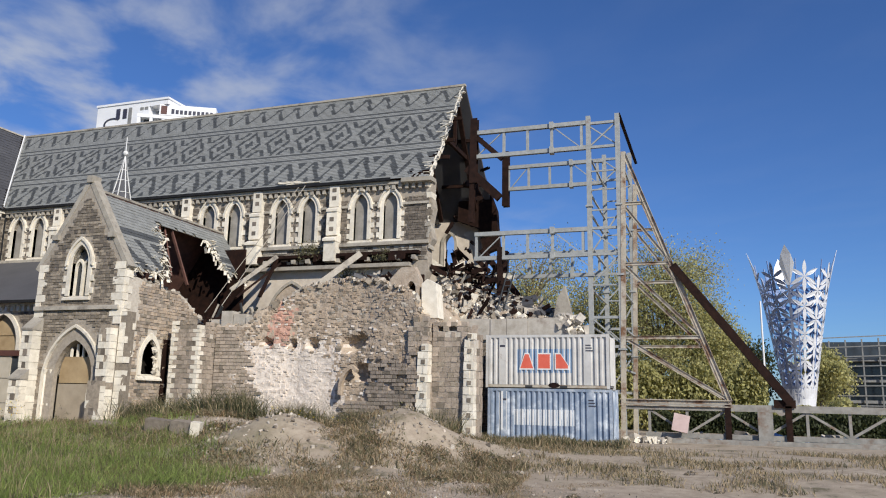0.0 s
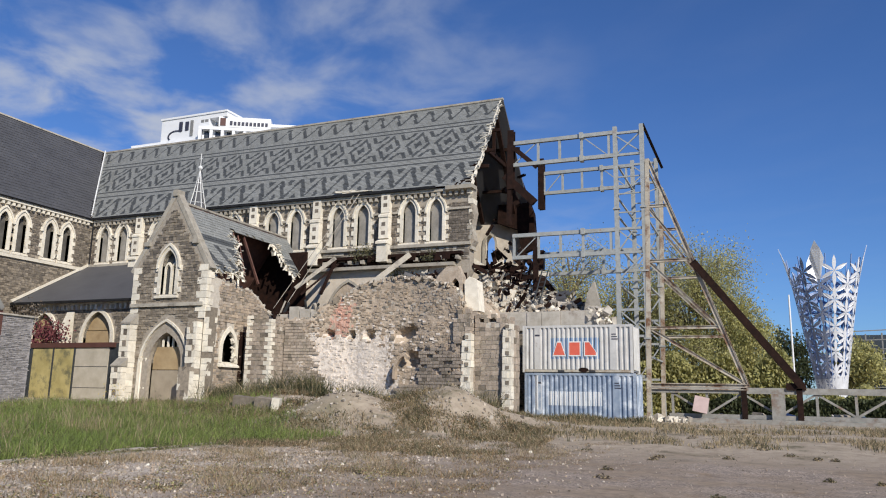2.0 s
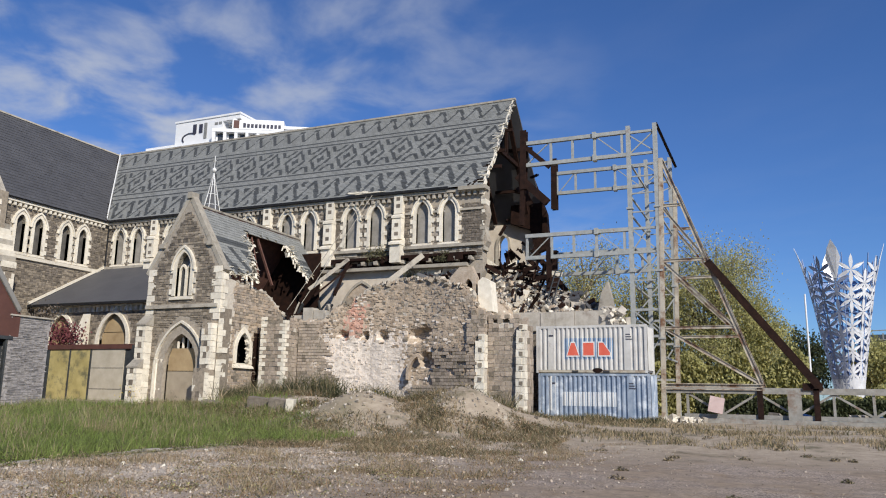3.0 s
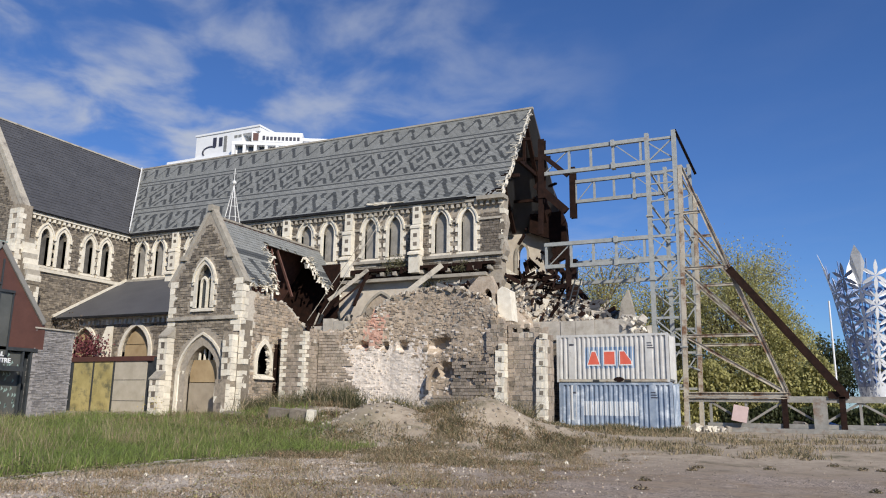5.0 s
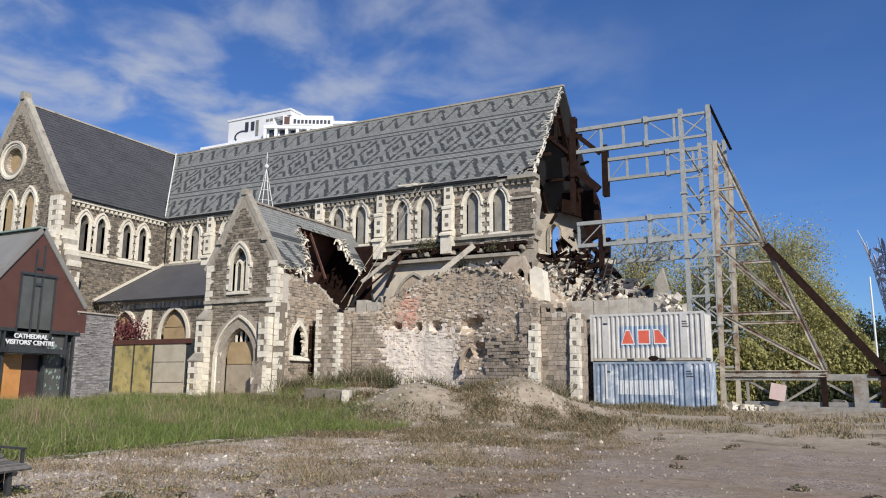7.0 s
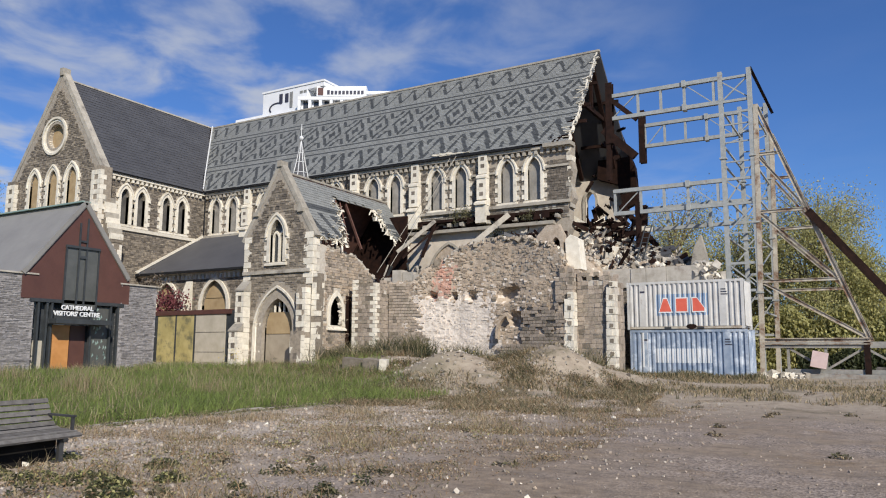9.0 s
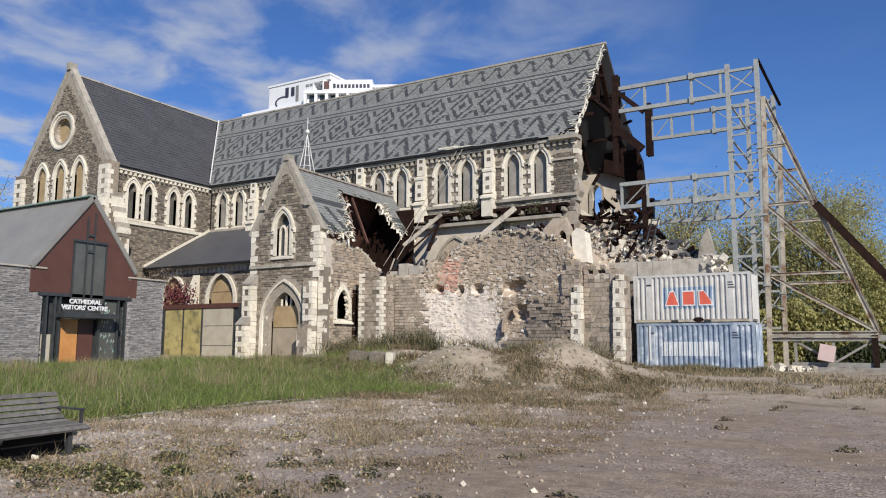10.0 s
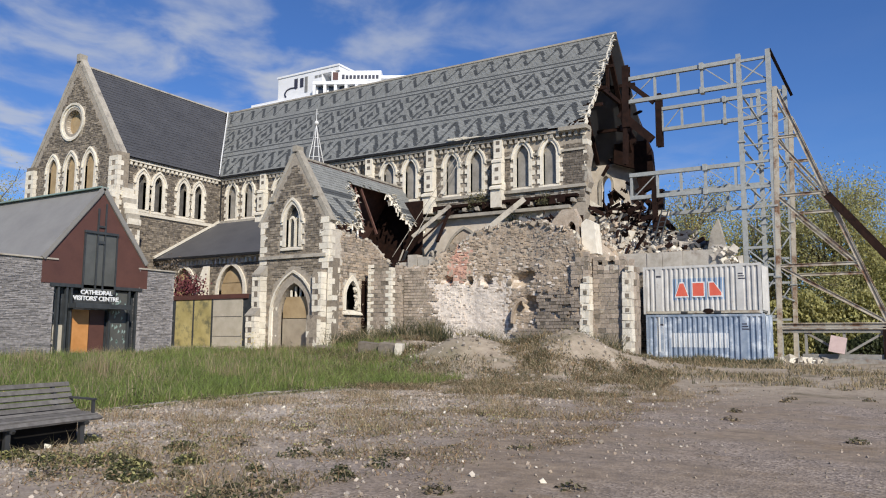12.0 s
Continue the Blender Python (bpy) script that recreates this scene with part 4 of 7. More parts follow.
for sgn in (-1, 1):
    m = Mesh()
    m.bar((PX, PY + 0.22, 12.9), (PX + sgn * 2.8, PY + 0.22, 8.35), 0.25, 0.5, up=(0, 1, 0))
    m.ob("coping", M_GREY, cathedral, "weathered stone coping of the porch gable")
    m = Mesh()
    u = PX + sgn * 1.75
    m.box(u - 0.2, u + 0.2, PY - 0.16, PY + 0.4, 9.85, 10.1)
    m.ob("kneeler", M_GREY, cathedral)
m = Mesh()
m.box(PX - 0.16, PX + 0.16, PY - 0.12, PY + 0.5, 12.75, 13.12)
m.ob("apex_stone", M_GREY, cathedral)
# door: four orders of moulding, boards and tympanum
DC = PX + 0.15
for k in range(5):
    m = Mesh()
    w0 = 1.15 + 0.13 * k
    F_PORCH.band(m, arch(DC, w0, 0.4, 4.85 + 0.15 * k, sharp=1.0), arch(DC, w0 + 0.125, 0.4, 4.995 + 0.15 * k, sharp=1.0), -0.40 + 0.06 * k, (-0.26, -0.2, -0.07, -0.02, 0.14)[k])
    o = m.ob("door_moulding", M_CREAM, cathedral)
    if k in (1, 3):
        m = Mesh()
        q = F_PORCH.p(DC - w0 - 0.06, 0, -0.12 + 0.06 * k)
        m.tube((q[0], q[1], 0.4), (q[0], q[1], 3.2), 0.055)
        m.tube((q[0], q[1], 3.2), (q[0], q[1], 3.42), 0.055, 0.13)
        m.tube((q[0], q[1], 1.7), (q[0], q[1], 1.8), 0.085)
        m.ob("shaft", M_CREAM, o)
m = Mesh()
F_PORCH.box(m, DC - 1.15, DC + 1.15, 0.4, 2.75, -0.46, -0.36)
m.ob("door_board", M_PLY_B, cathedral, "weathered plywood boarding over the lower doorway")
m = Mesh()
F_PORCH.box(m, DC - 1.15, DC + 1.15, 2.79, 4.05, -0.46, -0.38)
m.ob("door_board", M_PLY, cathedral, "darker brown plywood boarding of the upper doorway")
for u in (-0.55, -0.18, 0.18, 0.55):
    m = Mesh()
    F_PORCH.box(m, DC + u - 0.05, DC + u + 0.05, 4.05, 4.75 - abs(u) * 0.5, -0.46, -0.36)
    m.ob("tympanum_mullion", M_CREAM, cathedral)
# added dark panel that stands for the shade inside the porch
m = Mesh()
m.box(PX - PW + 0.3, PX + PW - 0.3, PY + 1.6, PY + 1.7, 0.5, 8)
m.ob("inner_wall", M_WOOD_SHADE, cathedral)


def quoined(face, u0, u1, z0, z1, d0, d1, slope=0.5, wreck=0.0):
    """A buttress of courses of pale dressed stones with dark ones let in, under a sloping head."""
    core = Mesh()
    face.box(core, u0 + 0.03, u1 - 0.03, z0, z1, d0, d1 - 0.03)
    b = core.ob("buttress", M_WARM, cathedral, "cream stone buttress chequered with dark blocks")
    if not wreck:
        m = Mesh()
        m.hexa([face.p(u, z, d) for u in (u0 - 0.03, u1 + 0.03) for z, d in ((z1, d0), (z1, d1 + 0.05), (z1 + 0.08, d1 + 0.05), (z1 + slope, d0))])
        m.ob("sloping_head", M_GREY, b)
    z, k = z0, 0
    while z < z1 - 0.2:
        h = min(rng.uniform(0.28, 0.36), z1 - z)
        cut = u0 + (u1 - u0) * (0.34 if k % 2 else 0.62)
        cells = ((u0, u0 + (u1 - u0) * 0.3, 0), (u0 + (u1 - u0) * 0.3, u0 + (u1 - u0) * 0.68, 1), (u0 + (u1 - u0) * 0.68, u1, 0)) if k % 2 else ((u0, cut, 0), (cut, u1, 0))
        for a, c, dark in cells:
            if rng.random() < wreck * (z - z0) / (z1 - z0):
                continue
            q = Mesh()
            face.box(q, a + 0.008, c - 0.008, z + 0.008, z + h - 0.008, d0, d1 + rng.uniform(-0.02, 0.02) - wreck * rng.uniform(0, 0.25), 0, 0.012)
            q.ob("dark_stone" if dark else "dressed_stone", M_STONE if dark else M_CREAM, b)
        z, k = z + h, k + 1
    return b


quoined(F_PORCH, PX - PW - 0.05, PX - PW + 0.62, 0.5, 5.3, 0.0, 0.6, 0.7)
quoined(F_PORCH, PX - PW - 0.08, PX - PW + 0.65, 0.4, 2.9, 0.58, 1.0)
quoined(F_PORCH, PX + PW - 0.62, PX + PW + 0.05, 0.5, 5.5, 0.0, 0.5, 0.7, 0.12)
quoined(F_PORCH, PX + PW - 0.7, PX + PW + 0.1, 0.4, 2.9, 0.5, 0.85, 0.5, 0.3)
quoined(F_PSIDE, PY - 0.02, PY + 0.62, 0.5, 6.2, 0.0, 0.42, 0.9, 0.35)
q = Mesh()
z, k = 5.6, 0
while z < 8.3:
    w = 0.55 if k % 2 else 0.3
    F_PORCH.box(q, PX + PW - w, PX + PW + 0.13, z, z + 0.36, -0.3, 0.05, j=0.015)
    F_PORCH.box(q, PX - PW - 0.03, PX - PW + w, z, z + 0.36, -0.3, 0.05, j=0.015)
    F_PSIDE.box(q, PY + 0.1, PY + 0.85 - w, z, z + 0.36, -0.3, 0.04, j=0.015)
    z, k = z + 0.38, k + 1
q.ob("quoin", M_CREAM, cathedral, kind="stuff")
# torn side wall with its broken lancet
side_top = [(33.8, 8.35), (34.3, 8.0), (34.8, 7.95), (35.4, 7.75), (36.1, 7.9), (36.8, 7.6), (37.4, 7.7), (38.2, 7.45), (38.8, 7.1), (39.3, 6.7), (40.2, 6.1)]
s_out = [(33.8, 0.4)] + side_top + [(40.2, 0.4)]
s_win2 = arch(35.95, 0.57, 3.25, 5.05)
ragwin = [(u + 0.08 * noise.noise((u * 4, z * 4, 0)), z + 0.08 * noise.noise((u * 5, z * 5, 4))) for u, z in s_win2]
wall("porch_side_wall", F_PSIDE, s_out, [ragwin], 0.2, M_JOINT, cathedral, "torn porch side wall of tan rubble stone")
lay(F_PSIDE, stones(F_PSIDE, [(34.5, 0.8)] + side_top[2:] + [(40.2, 0.8)], [arch(35.95, 0.8, 3.1, 5.4)], h=(0.11, 0.2), w=(0.14, 0.42)), cathedral, [M_COURSE, M_TAN, M_COURSE, M_WARM, M_TAN])
m = Mesh()
F_PSIDE.band(m, arch(35.95, 0.58, 3.25, 5.05), arch(35.95, 0.80, 3.25, 5.36), -0.12, 0.07)
sw = m.ob("broken_window", M_CREAM, cathedral, "smashed lancet with chipped cream surround")
m = Mesh()
m.hexa([F_PSIDE.p(u, z, d) for u in (35.1, 36.8) for z, d in ((3.0, -0.1), (3.0, 0.2), (3.08, 0.2), (3.3, -0.1))])
m.ob("sill", M_CREAM, sw)
m = Mesh()
for k in range(16):
    m.rock((PX + PW + 0.08, 36.42 + rng.gauss(0, 0.09), 3.3 + 1.3 * rng.random()), rng.uniform(0.12, 0.3), rng.randrange(2))
m.ob("broken_tracery", [M_CREAM, M_GREY], sw, kind="stuff")
# the pier's shadow on the side wall, made as a thin dark strip
m = Mesh()
F_PSIDE.box(m, 36.85, 37.3, 0.4, 5.1, 0.0, 0.06)
m.ob("dark_board", M_WOOD_SHADE, cathedral, "dark upright strip painting the pier's shadow beside the smashed lancet")
m = Mesh()
for k in range(26):
    u = rng.uniform(34.0, 39.8)
    zt = next((a[1] + (b[1] - a[1]) * (u - a[0]) / (b[0] - a[0]) for a, b in zip(side_top, side_top[1:]) if a[0] <= u <= b[0]), 7)
    m.rock((PX + PW - 0.25 + rng.uniform(-0.3, 0.3), u, zt + 0.05), rng.uniform(0.25, 0.5))
m.ob("loose_stone", M_RUBBLE, cathedral, kind="stuff")
m = Mesh()
m.box(PX - PW - 0.1, PX - PW + 0.6, PY + 0.3, 39.2, 0.4, 8.3)
m.ob("porch_side_wall", M_WARM, cathedral)
# added black panel: makes the smashed lancet read as a shaded opening
m = Mesh()
m.box(-29.6, -29.5, 34.4, 38.5, 1.0, 6.6)
m.ob("inner_wall", M_CAVITY, cathedral)
# added dark panel at the back, for the shade seen through the roof hole
m = Mesh()
m.box(PX - PW + 0.3, PX + PW - 0.2, 44.0, 44.15, 1.0, 11.2)
m.ob("inner_wall", M_WOOD_SHADE, cathedral)
# porch roof with its great hole
RPZ = 12.45
P_UP = Vector((PX - (PX + PW + 0.35), 0, RPZ - 8.1))
P_SL = P_UP.length
P_UP.normalize()


def on_porch(q, j, soft=0.25):
    t = (RPZ - q.z) / (RPZ - 8.1)
    n = 0.5 * noise.noise((q.y * 1.3, t * 6, 2.0)) + rng.uniform(-soft, soft)
    if t < 0.20 + 0.05 * n:
        return q.y < 44.9
    if q.y < 38.6 - 2.4 * t + n:
        return t < 0.93 + 0.1 * n
    return q.y > 42.5 + 0.7 * t + n and t < 0.66 + 0.14 * n


def porch_tone(q, s):
    return (s < 0.45 and (q.y / 1.35 + s * 2.2) % 1 < 0.42) or 0.52 < s < 0.6


slates((PX + PW + 0.35, 34.05, 8.1), (0, 1, 0), P_UP, 47, 24, 0.235, P_SL / 24, on_porch, porch_tone, "porch_roof", [M_SLATE_L, M_SLATE_D], "green-grey slate porch roof torn open by a great hole")
m = Mesh()
for k in range(90):
    for s in range(16):
        q = Vector((PX + PW + 0.35, 34.1 + k * 0.12, 8.1)) + P_UP * (P_SL * (s + 0.5) / 16)
        if on_porch(q, 0, 0.05):
            a = q - P_UP * (P_SL / 32) - Vector((0.05, 0, 0.07))
            m.bar(a, a + P_UP * (P_SL / 16), 0.125, 0.03)
m.ob("roof_boarding", M_PLY_G, cathedral, kind="stuff")
sheet("porch_roof_far_slope", [(PX - PW - 0.35, 34.0, 8.1), (PX, 34.0, RPZ), (PX, 45, RPZ), (PX - PW - 0.35, 45, 8.1)], 0.15, M_REDWOOD, cathedral)
m = Mesh()
m.bar((PX, 34.0, RPZ + 0.05), (PX, 44.9, RPZ + 0.05), 0.24, 0.12)
m.ob("ridge_tile", M_GREY, cathedral)
for k in range(5):
    y = 37.6 + 0.5 * k
    m = Mesh()
    m.bar((PX + 0.1, y, RPZ - 0.3), (PX + PW * rng.uniform(0.5, 0.85), y - rng.uniform(0.4, 1.2), 8.3 + rng.uniform(-0.2, 0.9)), 0.09, 0.15)
    m.ob("rafter", M_REDWOOD, cathedral)
m = Mesh()
for k in range(190):
    t = rng.uniform(0.2, 0.95) if k % 2 else rng.uniform(0.18, 0.72)
    y = 38.6 - 2.4 * t + rng.gauss(0, 0.3) if k % 2 else (42.5 + 0.7 * t + rng.gauss(0, 0.25) if t < 0.6 else rng.uniform(42.8, 44.8))
    if k % 5 == 0:
        t, y = rng.uniform(0.86, 0.98), rng.uniform(34.3, 36.8)
    q = Vector((PX + (PW + 0.35) * t, y, RPZ - (RPZ - 8.1) * t))
    m.bar(q, q + Vector((rng.uniform(-0.1, 0.3), rng.uniform(-0.35, 0.35), rng.uniform(-0.5, 0.1))), rng.uniform(0.06, 0.2), 0.02)
m.ob("splintered_batten", M_CREAM, cathedral, kind="stuff")
# little glazed spirelet behind the porch
m = Mesh()
m.tube((-35.8, 41, 9.0), (-35.8, 41, 13.7), 0.62, 0.62, 8)
sp = m.ob("turret", M_GREY, cathedral)
m = Mesh()
m.tube((-35.8, 41, 13.7), (-35.8, 41, 16.75), 0.66, 0.05, 8)
m.ob("spire", M_SLATE_N, sp, "dark spirelet with white ribs")
m = Mesh()
for k in range(8):
    a = math.pi / 4 * k + 0.39
    m.bar((-35.8 + 0.68 * math.cos(a), 41 + 0.68 * math.sin(a), 13.7), (-35.8, 41, 16.85), 0.05)
    for h in (0.25, 0.5, 0.72):
        r, b = 0.67 * (1 - h) + 0.03, a + math.pi / 4
        m.bar((-35.8 + r * math.cos(a), 41 + r * math.sin(a), 13.7 + 3.1 * h), (-35.8 + r * math.cos(b), 41 + r * math.sin(b), 13.7 + 3.1 * h), 0.03)
m.ob("spire_rib", M_LEAD, sp)
m = Mesh()
m.tube((-35.8, 41, 16.7), (-35.8, 41, 18.1), 0.03)
for k in range(5):
    a0, a1 = math.pi * k / 5, math.pi * (k + 1) / 5
    m.tube((-35.8, 41, 17.05 - 0.17 * math.cos(a0)), (-35.8, 41, 17.05 - 0.17 * math.cos(a1)), 0.17 * math.sin(a0) + 0.001, 0.17 * math.sin(a1) + 0.001)
m.bar((-35.95, 41, 17.75), (-35.65, 41, 17.75), 0.03)
m.ob("finial", M_LEAD, sp)

# ---- ruined tower base ----
ruin = thing("ruined_tower_base", "curved broken masonry with scarred white plaster and rubble core", "ruin", (-20, 38.5, 0.5))
plan = [(-25.9, 37.95), (-24.9, 38.1), (-24.2, 38.25), (-23.2, 38.5), (-21.5, 38.8), (-19.7, 38.85), (-18.2, 38.75), (-17.0, 38.55), (-15.6, 38.25), (-14.75, 38.1)]
prof = [(-25.9, 5.9), (-24.4, 5.9), (-23.9, 6.5), (-23.2, 7.0), (-22.3, 7.3), (-21.3, 7.95), (-20.6, 8.05), (-19.2, 8.25), (-17.6, 8.1), (-16.4, 7.75), (-15.6, 7.6), (-15.1, 6.9), (-14.75, 6.1)]


def interp(table, x):
    for a, b in zip(table, table[1:]):
        if a[0] <= x <= b[0]:
            return a[1] + (b[1] - a[1]) * (x - a[0]) / (b[0] - a[0])
    return table[0][1] if x < table[0][0] else table[-1][1]


def ruin_surface():
    m = Mesh()
    nx, nz = 92, 46
    P = []
    for j in range(nz + 1):
        for i in range(nx + 1):
            x = -25.9 + 11.15 * i / nx
            top = interp(prof, x) + 0.22 * noise.noise((x * 2.2, 0, 5)) + 0.12 * noise.noise((x * 6, 0, 5))
            z = 0.4 + (top - 0.4) * j / nz
            y = interp(plan, x) + 0.12 * noise.noise((x * 0.8, 0, z * 0.8)) + 0.045 * noise.noise((x * 3.1, 2, z * 3.1))
            y += 0.25 * max(0, (z - 4.8) / 3.5) * ss(-25, -23, x)
            for hx, hz, r in HOLES:
                y += 0.75 * math.exp(-(((x - hx) / r) ** 2 + ((z - hz) / (r * 0.8)) ** 2) ** 2)
            P.append((x, y, z))
    f, k = [], []
    for j in range(nz):
        for i in range(nx):
            a = j * (nx + 1) + i
            f.append((a, a + 1, a + nx + 2, a + nx + 1))
            x, _, z = P[a]
            s = noise.noise((x * 0.8, 7, z * 0.8)) + 0.5 * noise.noise((x * 2.6, 7, z * 2.6))
            fade = rng.uniform(-1, 1) ** 3
            white = z < 4.9 + 0.35 * s + 0.5 * fade and -23.4 - 0.22 * z + 0.4 * s < x < -19.1 + 0.7 * s + 1.3 * fade
            lean = (x + 22.55) - 0.28 * (z - 6.0)
            pink = (lean / 0.8) ** 2 + ((z - 5.9) / 1.25) ** 2 < 0.8 + 0.8 * s + rng.uniform(-0.45, 0.45)
            k.append(2 if pink else 1 if white else 0)
    m.v, m.f, m.m = P, f, k
    o = m.ob("scarred_face", [M_RUBBLECORE, M_PLASTER, M_PINK], ruin, "torn wall face of plaster, brick dust and rubble core", smooth=False)
    b = Mesh()
    for i in range(22):
        x0, x1 = -25.9 + 11.15 * i / 22, -25.9 + 11.15 * (i + 1) / 22
        xm = (x0 + x1) / 2
        y = interp(plan, xm) + 0.75
        b.box(x0, x1, y, y + 0.8, 0.4, interp(prof, xm) - 0.25)
    b.ob("wall_core", M_RUBBLECORE, ruin)
    # small core stones, limed in the middle, tan above, reddened in one patch
    t = Mesh()
    z = 0.5
    while z < 8.4:
        h = rng.uniform(0.07, 0.13)
        x = -25.8 + rng.uniform(0, 0.2)
        while x < -14.9:
            w = rng.uniform(0.10, 0.27)
            xm, zm = x + w / 2, z + h / 2
            top = interp(prof, xm) + 0.1 * noise.noise((xm * 2.2, 0, 5))
            i, j = int((xm + 25.9) / 11.15 * nx), int((zm - 0.4) / max(0.5, top - 0.4) * nz)
            hole = any(((xm - hx) / r) ** 2 + ((zm - hz) / (r * 0.85)) ** 2 < 1.2 for hx, hz, r in HOLES)
            lime = 0 <= i < nx and 0 <= j < nz and k[j * nx + i] == 1
            if zm < top - 0.05 and not hole and rng.random() > (0.6 if lime else 0.42 if zm > 5 else 0.25) and 0 <= i < nx and 0 <= j < nz:
                y = P[j * (nx + 1) + i][1]
                kind = k[j * nx + i]
                g = rng.uniform(-0.01, 0.008) if lime else rng.uniform(-0.005, 0.028)
                e = 0.008 if lime else 0.014
                q = lambda s=e: rng.uniform(-s, s)
                t.hexa([(xx + q(), y + dy + (q() if dy < 0 else 0), zz + q()) for dy in (-g - 0.015, 0.25) for xx, zz in ((x, z), (x + w - 0.01, z), (x + w - 0.01, z + h - 0.008), (x, z + h - 0.008))],
                       {0: rng.choice((0, 0, 0, 0, 0, 3, 0, 1 if zm < 6 else 4)), 1: 1, 2: rng.choice((2, 2, 2, 0, 1))}[kind])
            x += w
        z += h
    t.ob("core_stone", [M_TAN, M_LIMED, M_PINK, M_WARM, M_RUBBLE], ruin, "small rubble stones bared in the torn face", kind="stuff")


HOLES = ((-23.25, 5.05, 0.26), (-21.9, 4.95, 0.24), (-20.75, 4.95, 0.34), (-18.6, 4.9, 0.5), (-18.1, 5.15, 0.35), (-17.9, 3.6, 0.5))
ruin_surface()
m = Mesh()
F_R = Face("n", 38.2)
F_R.band(m, arch(-18.3, 0.5, 2.5, 3.75)[:11], arch(-18.3, 0.66, 2.5, 3.95)[:11], -0.4, -0.1)
m.ob("broken_arch", M_TAN, ruin, "fragment of a pointed arch in the torn wall")
# coursed stone that still clings to both ends of the face
m = Mesh()
for lo, hi, z0, z1 in ((-25.85, -23.6, 0.6, 5.7), (-19.0, -15.0, 0.6, 4.5)):
    z = z0
    while z < z1:
        right = lo < -20
        a = lo if right else lo + 0.75 * max(0, z - 2.0) + rng.uniform(-0.35, 0.35)
        b = hi - 0.22 * max(0, z - 1) + rng.uniform(-0.3, 0.3) if right else hi
        x = a
        while x < b:
            w = rng.uniform(0.2, 0.44)
            y = interp(plan, x + w / 2)
            y2 = (interp(plan, x + w) - interp(plan, x)) / 2
            gone = not right and (abs(x + w / 2 + 18.3) < 0.75 and z > 2.2 or rng.random() < 0.06 + 0.4 * max(0, z - 2.9))
            if not gone:
                g = (0.07 if right else 0.14) + rng.uniform(0, 0.035)
                m.hexa([(xx, y + dy + s * y2, zz) for dy in (-g, 0.3) for xx, zz, s in ((x + 0.012, z + 0.012, -1), (x + w - 0.012, z + 0.012, 1), (x + w - 0.012, z + 0.168, 1), (x + 0.012, z + 0.168, -1))], rng.choice((0, 0, 0, 1)))
            x += w
        z += 0.18
m.ob("stonework", [M_COURSE, M_WARM], ruin, kind="stuff")


def pier(x0, x1, y0, y1, z1, left=False, right=True, cream=False):
    """A broken stub of wall: coursed stone between alternating long and short corner stones, with a ragged head."""
    m = Mesh()
    m.box(x0 + 0.05, x1 - 0.05, y0 + 0.05, y1, 0.3, z1 - 0.25)
    p = m.ob("pier", M_JOINT, ruin, "broken stone pier with cream corner stones")
    rest = Mesh()

    def stone(a, b, c, d, zz, h, material=None, name="quoin"):
        q = Mesh() if material else rest
        e = lambda: rng.uniform(-0.014, 0.014)
        q.hexa([(xx + e(), yy + e(), z_ + e()) for z_ in (zz + 0.01, zz + h - 0.01) for xx, yy in ((a, c), (b, c), (b, d), (a, d))], 0 if material else rng.choice((0, 0, 0, 1)))
        if material:
            q.ob(name, material, p)

    z, k = 0.5, 0
    while z < z1:
        h = rng.uniform(0.3, 0.42) if cream else rng.uniform(0.19, 0.27)
        ragged = (z - z1 + 0.9) * 0.5 if z > z1 - 0.9 else 0.0
        long_ = 0.42 if k % 2 else 0.2
        a, b = x0, x1
        if cream:
            c = x0 + (x1 - x0) * (0.4 if k % 2 else 0.6)
            for u0, u1 in ((x0 + rng.uniform(0, 0.07), c), (c, x1 - rng.uniform(0, 0.07))):
                if rng.random() > ragged:
                    stone(u0 + 0.002, u1 - 0.002, y0 - rng.uniform(0, 0.03), y0 + 0.5, z, h, M_CREAM, "dressed_stone")
            if k % 2:
                u = (x0 + x1) / 2 + 0.04
                stone(u - 0.1, u + 0.1, y0 - 0.045, y0 + 0.2, z + 0.06, 0.22, M_WARM, "dark_inset")
            b = a
        else:
            if left and rng.random() > ragged:
                a = x0 + long_
                stone(x0, a - 0.01, y0 - 0.01, y0 + 0.5, z, h, M_CREAM)
            if right:
                b = x1 - long_
                if rng.random() > ragged:
                    stone(b + 0.01, x1 + rng.uniform(-0.03, 0.01), y0 - 0.01, y0 + 0.62 - long_, z, h, M_CREAM)
        x = a
        while x < b - 0.05:
            w = min(rng.uniform(0.2, 0.42), b - x)
            if b - x - w < 0.1:
                w = b - x
            if rng.random() > ragged:
                stone(x + 0.008, x + w - 0.008, y0 + rng.uniform(0.0, 0.03), y0 + 0.3, z, h)
            x += w
        y = y0 + (0.5 if cream else 0.62 - long_ if right else 0.0)
        while y < y1 - 0.1:
            w = min(rng.uniform(0.22, 0.45), y1 - y)
            if rng.random() > ragged:
                stone(x1 - 0.3, x1 - rng.uniform(0.0, 0.03), y + 0.008, y + w - 0.008, z, h)
            y += w
        z, k = z + h, k + 1
    rest.ob("stonework", [M_COURSE, M_WARM], p, kind="stuff")


pier(-27.6, -25.9, 36.6, 38.3, 6.0, left=True)
pier(-14.8, -14.2, 38.0, 39.2, 4.7, cream=True)
pier(-15.3, -14.3, 38.1, 39.4, 6.0, right=False)
pier(-14.25, -12.5, 38.6, 40.4, 5.8, right=False)
pier(-12.65, -12.1, 38.4, 39.9, 5.4, cream=True)
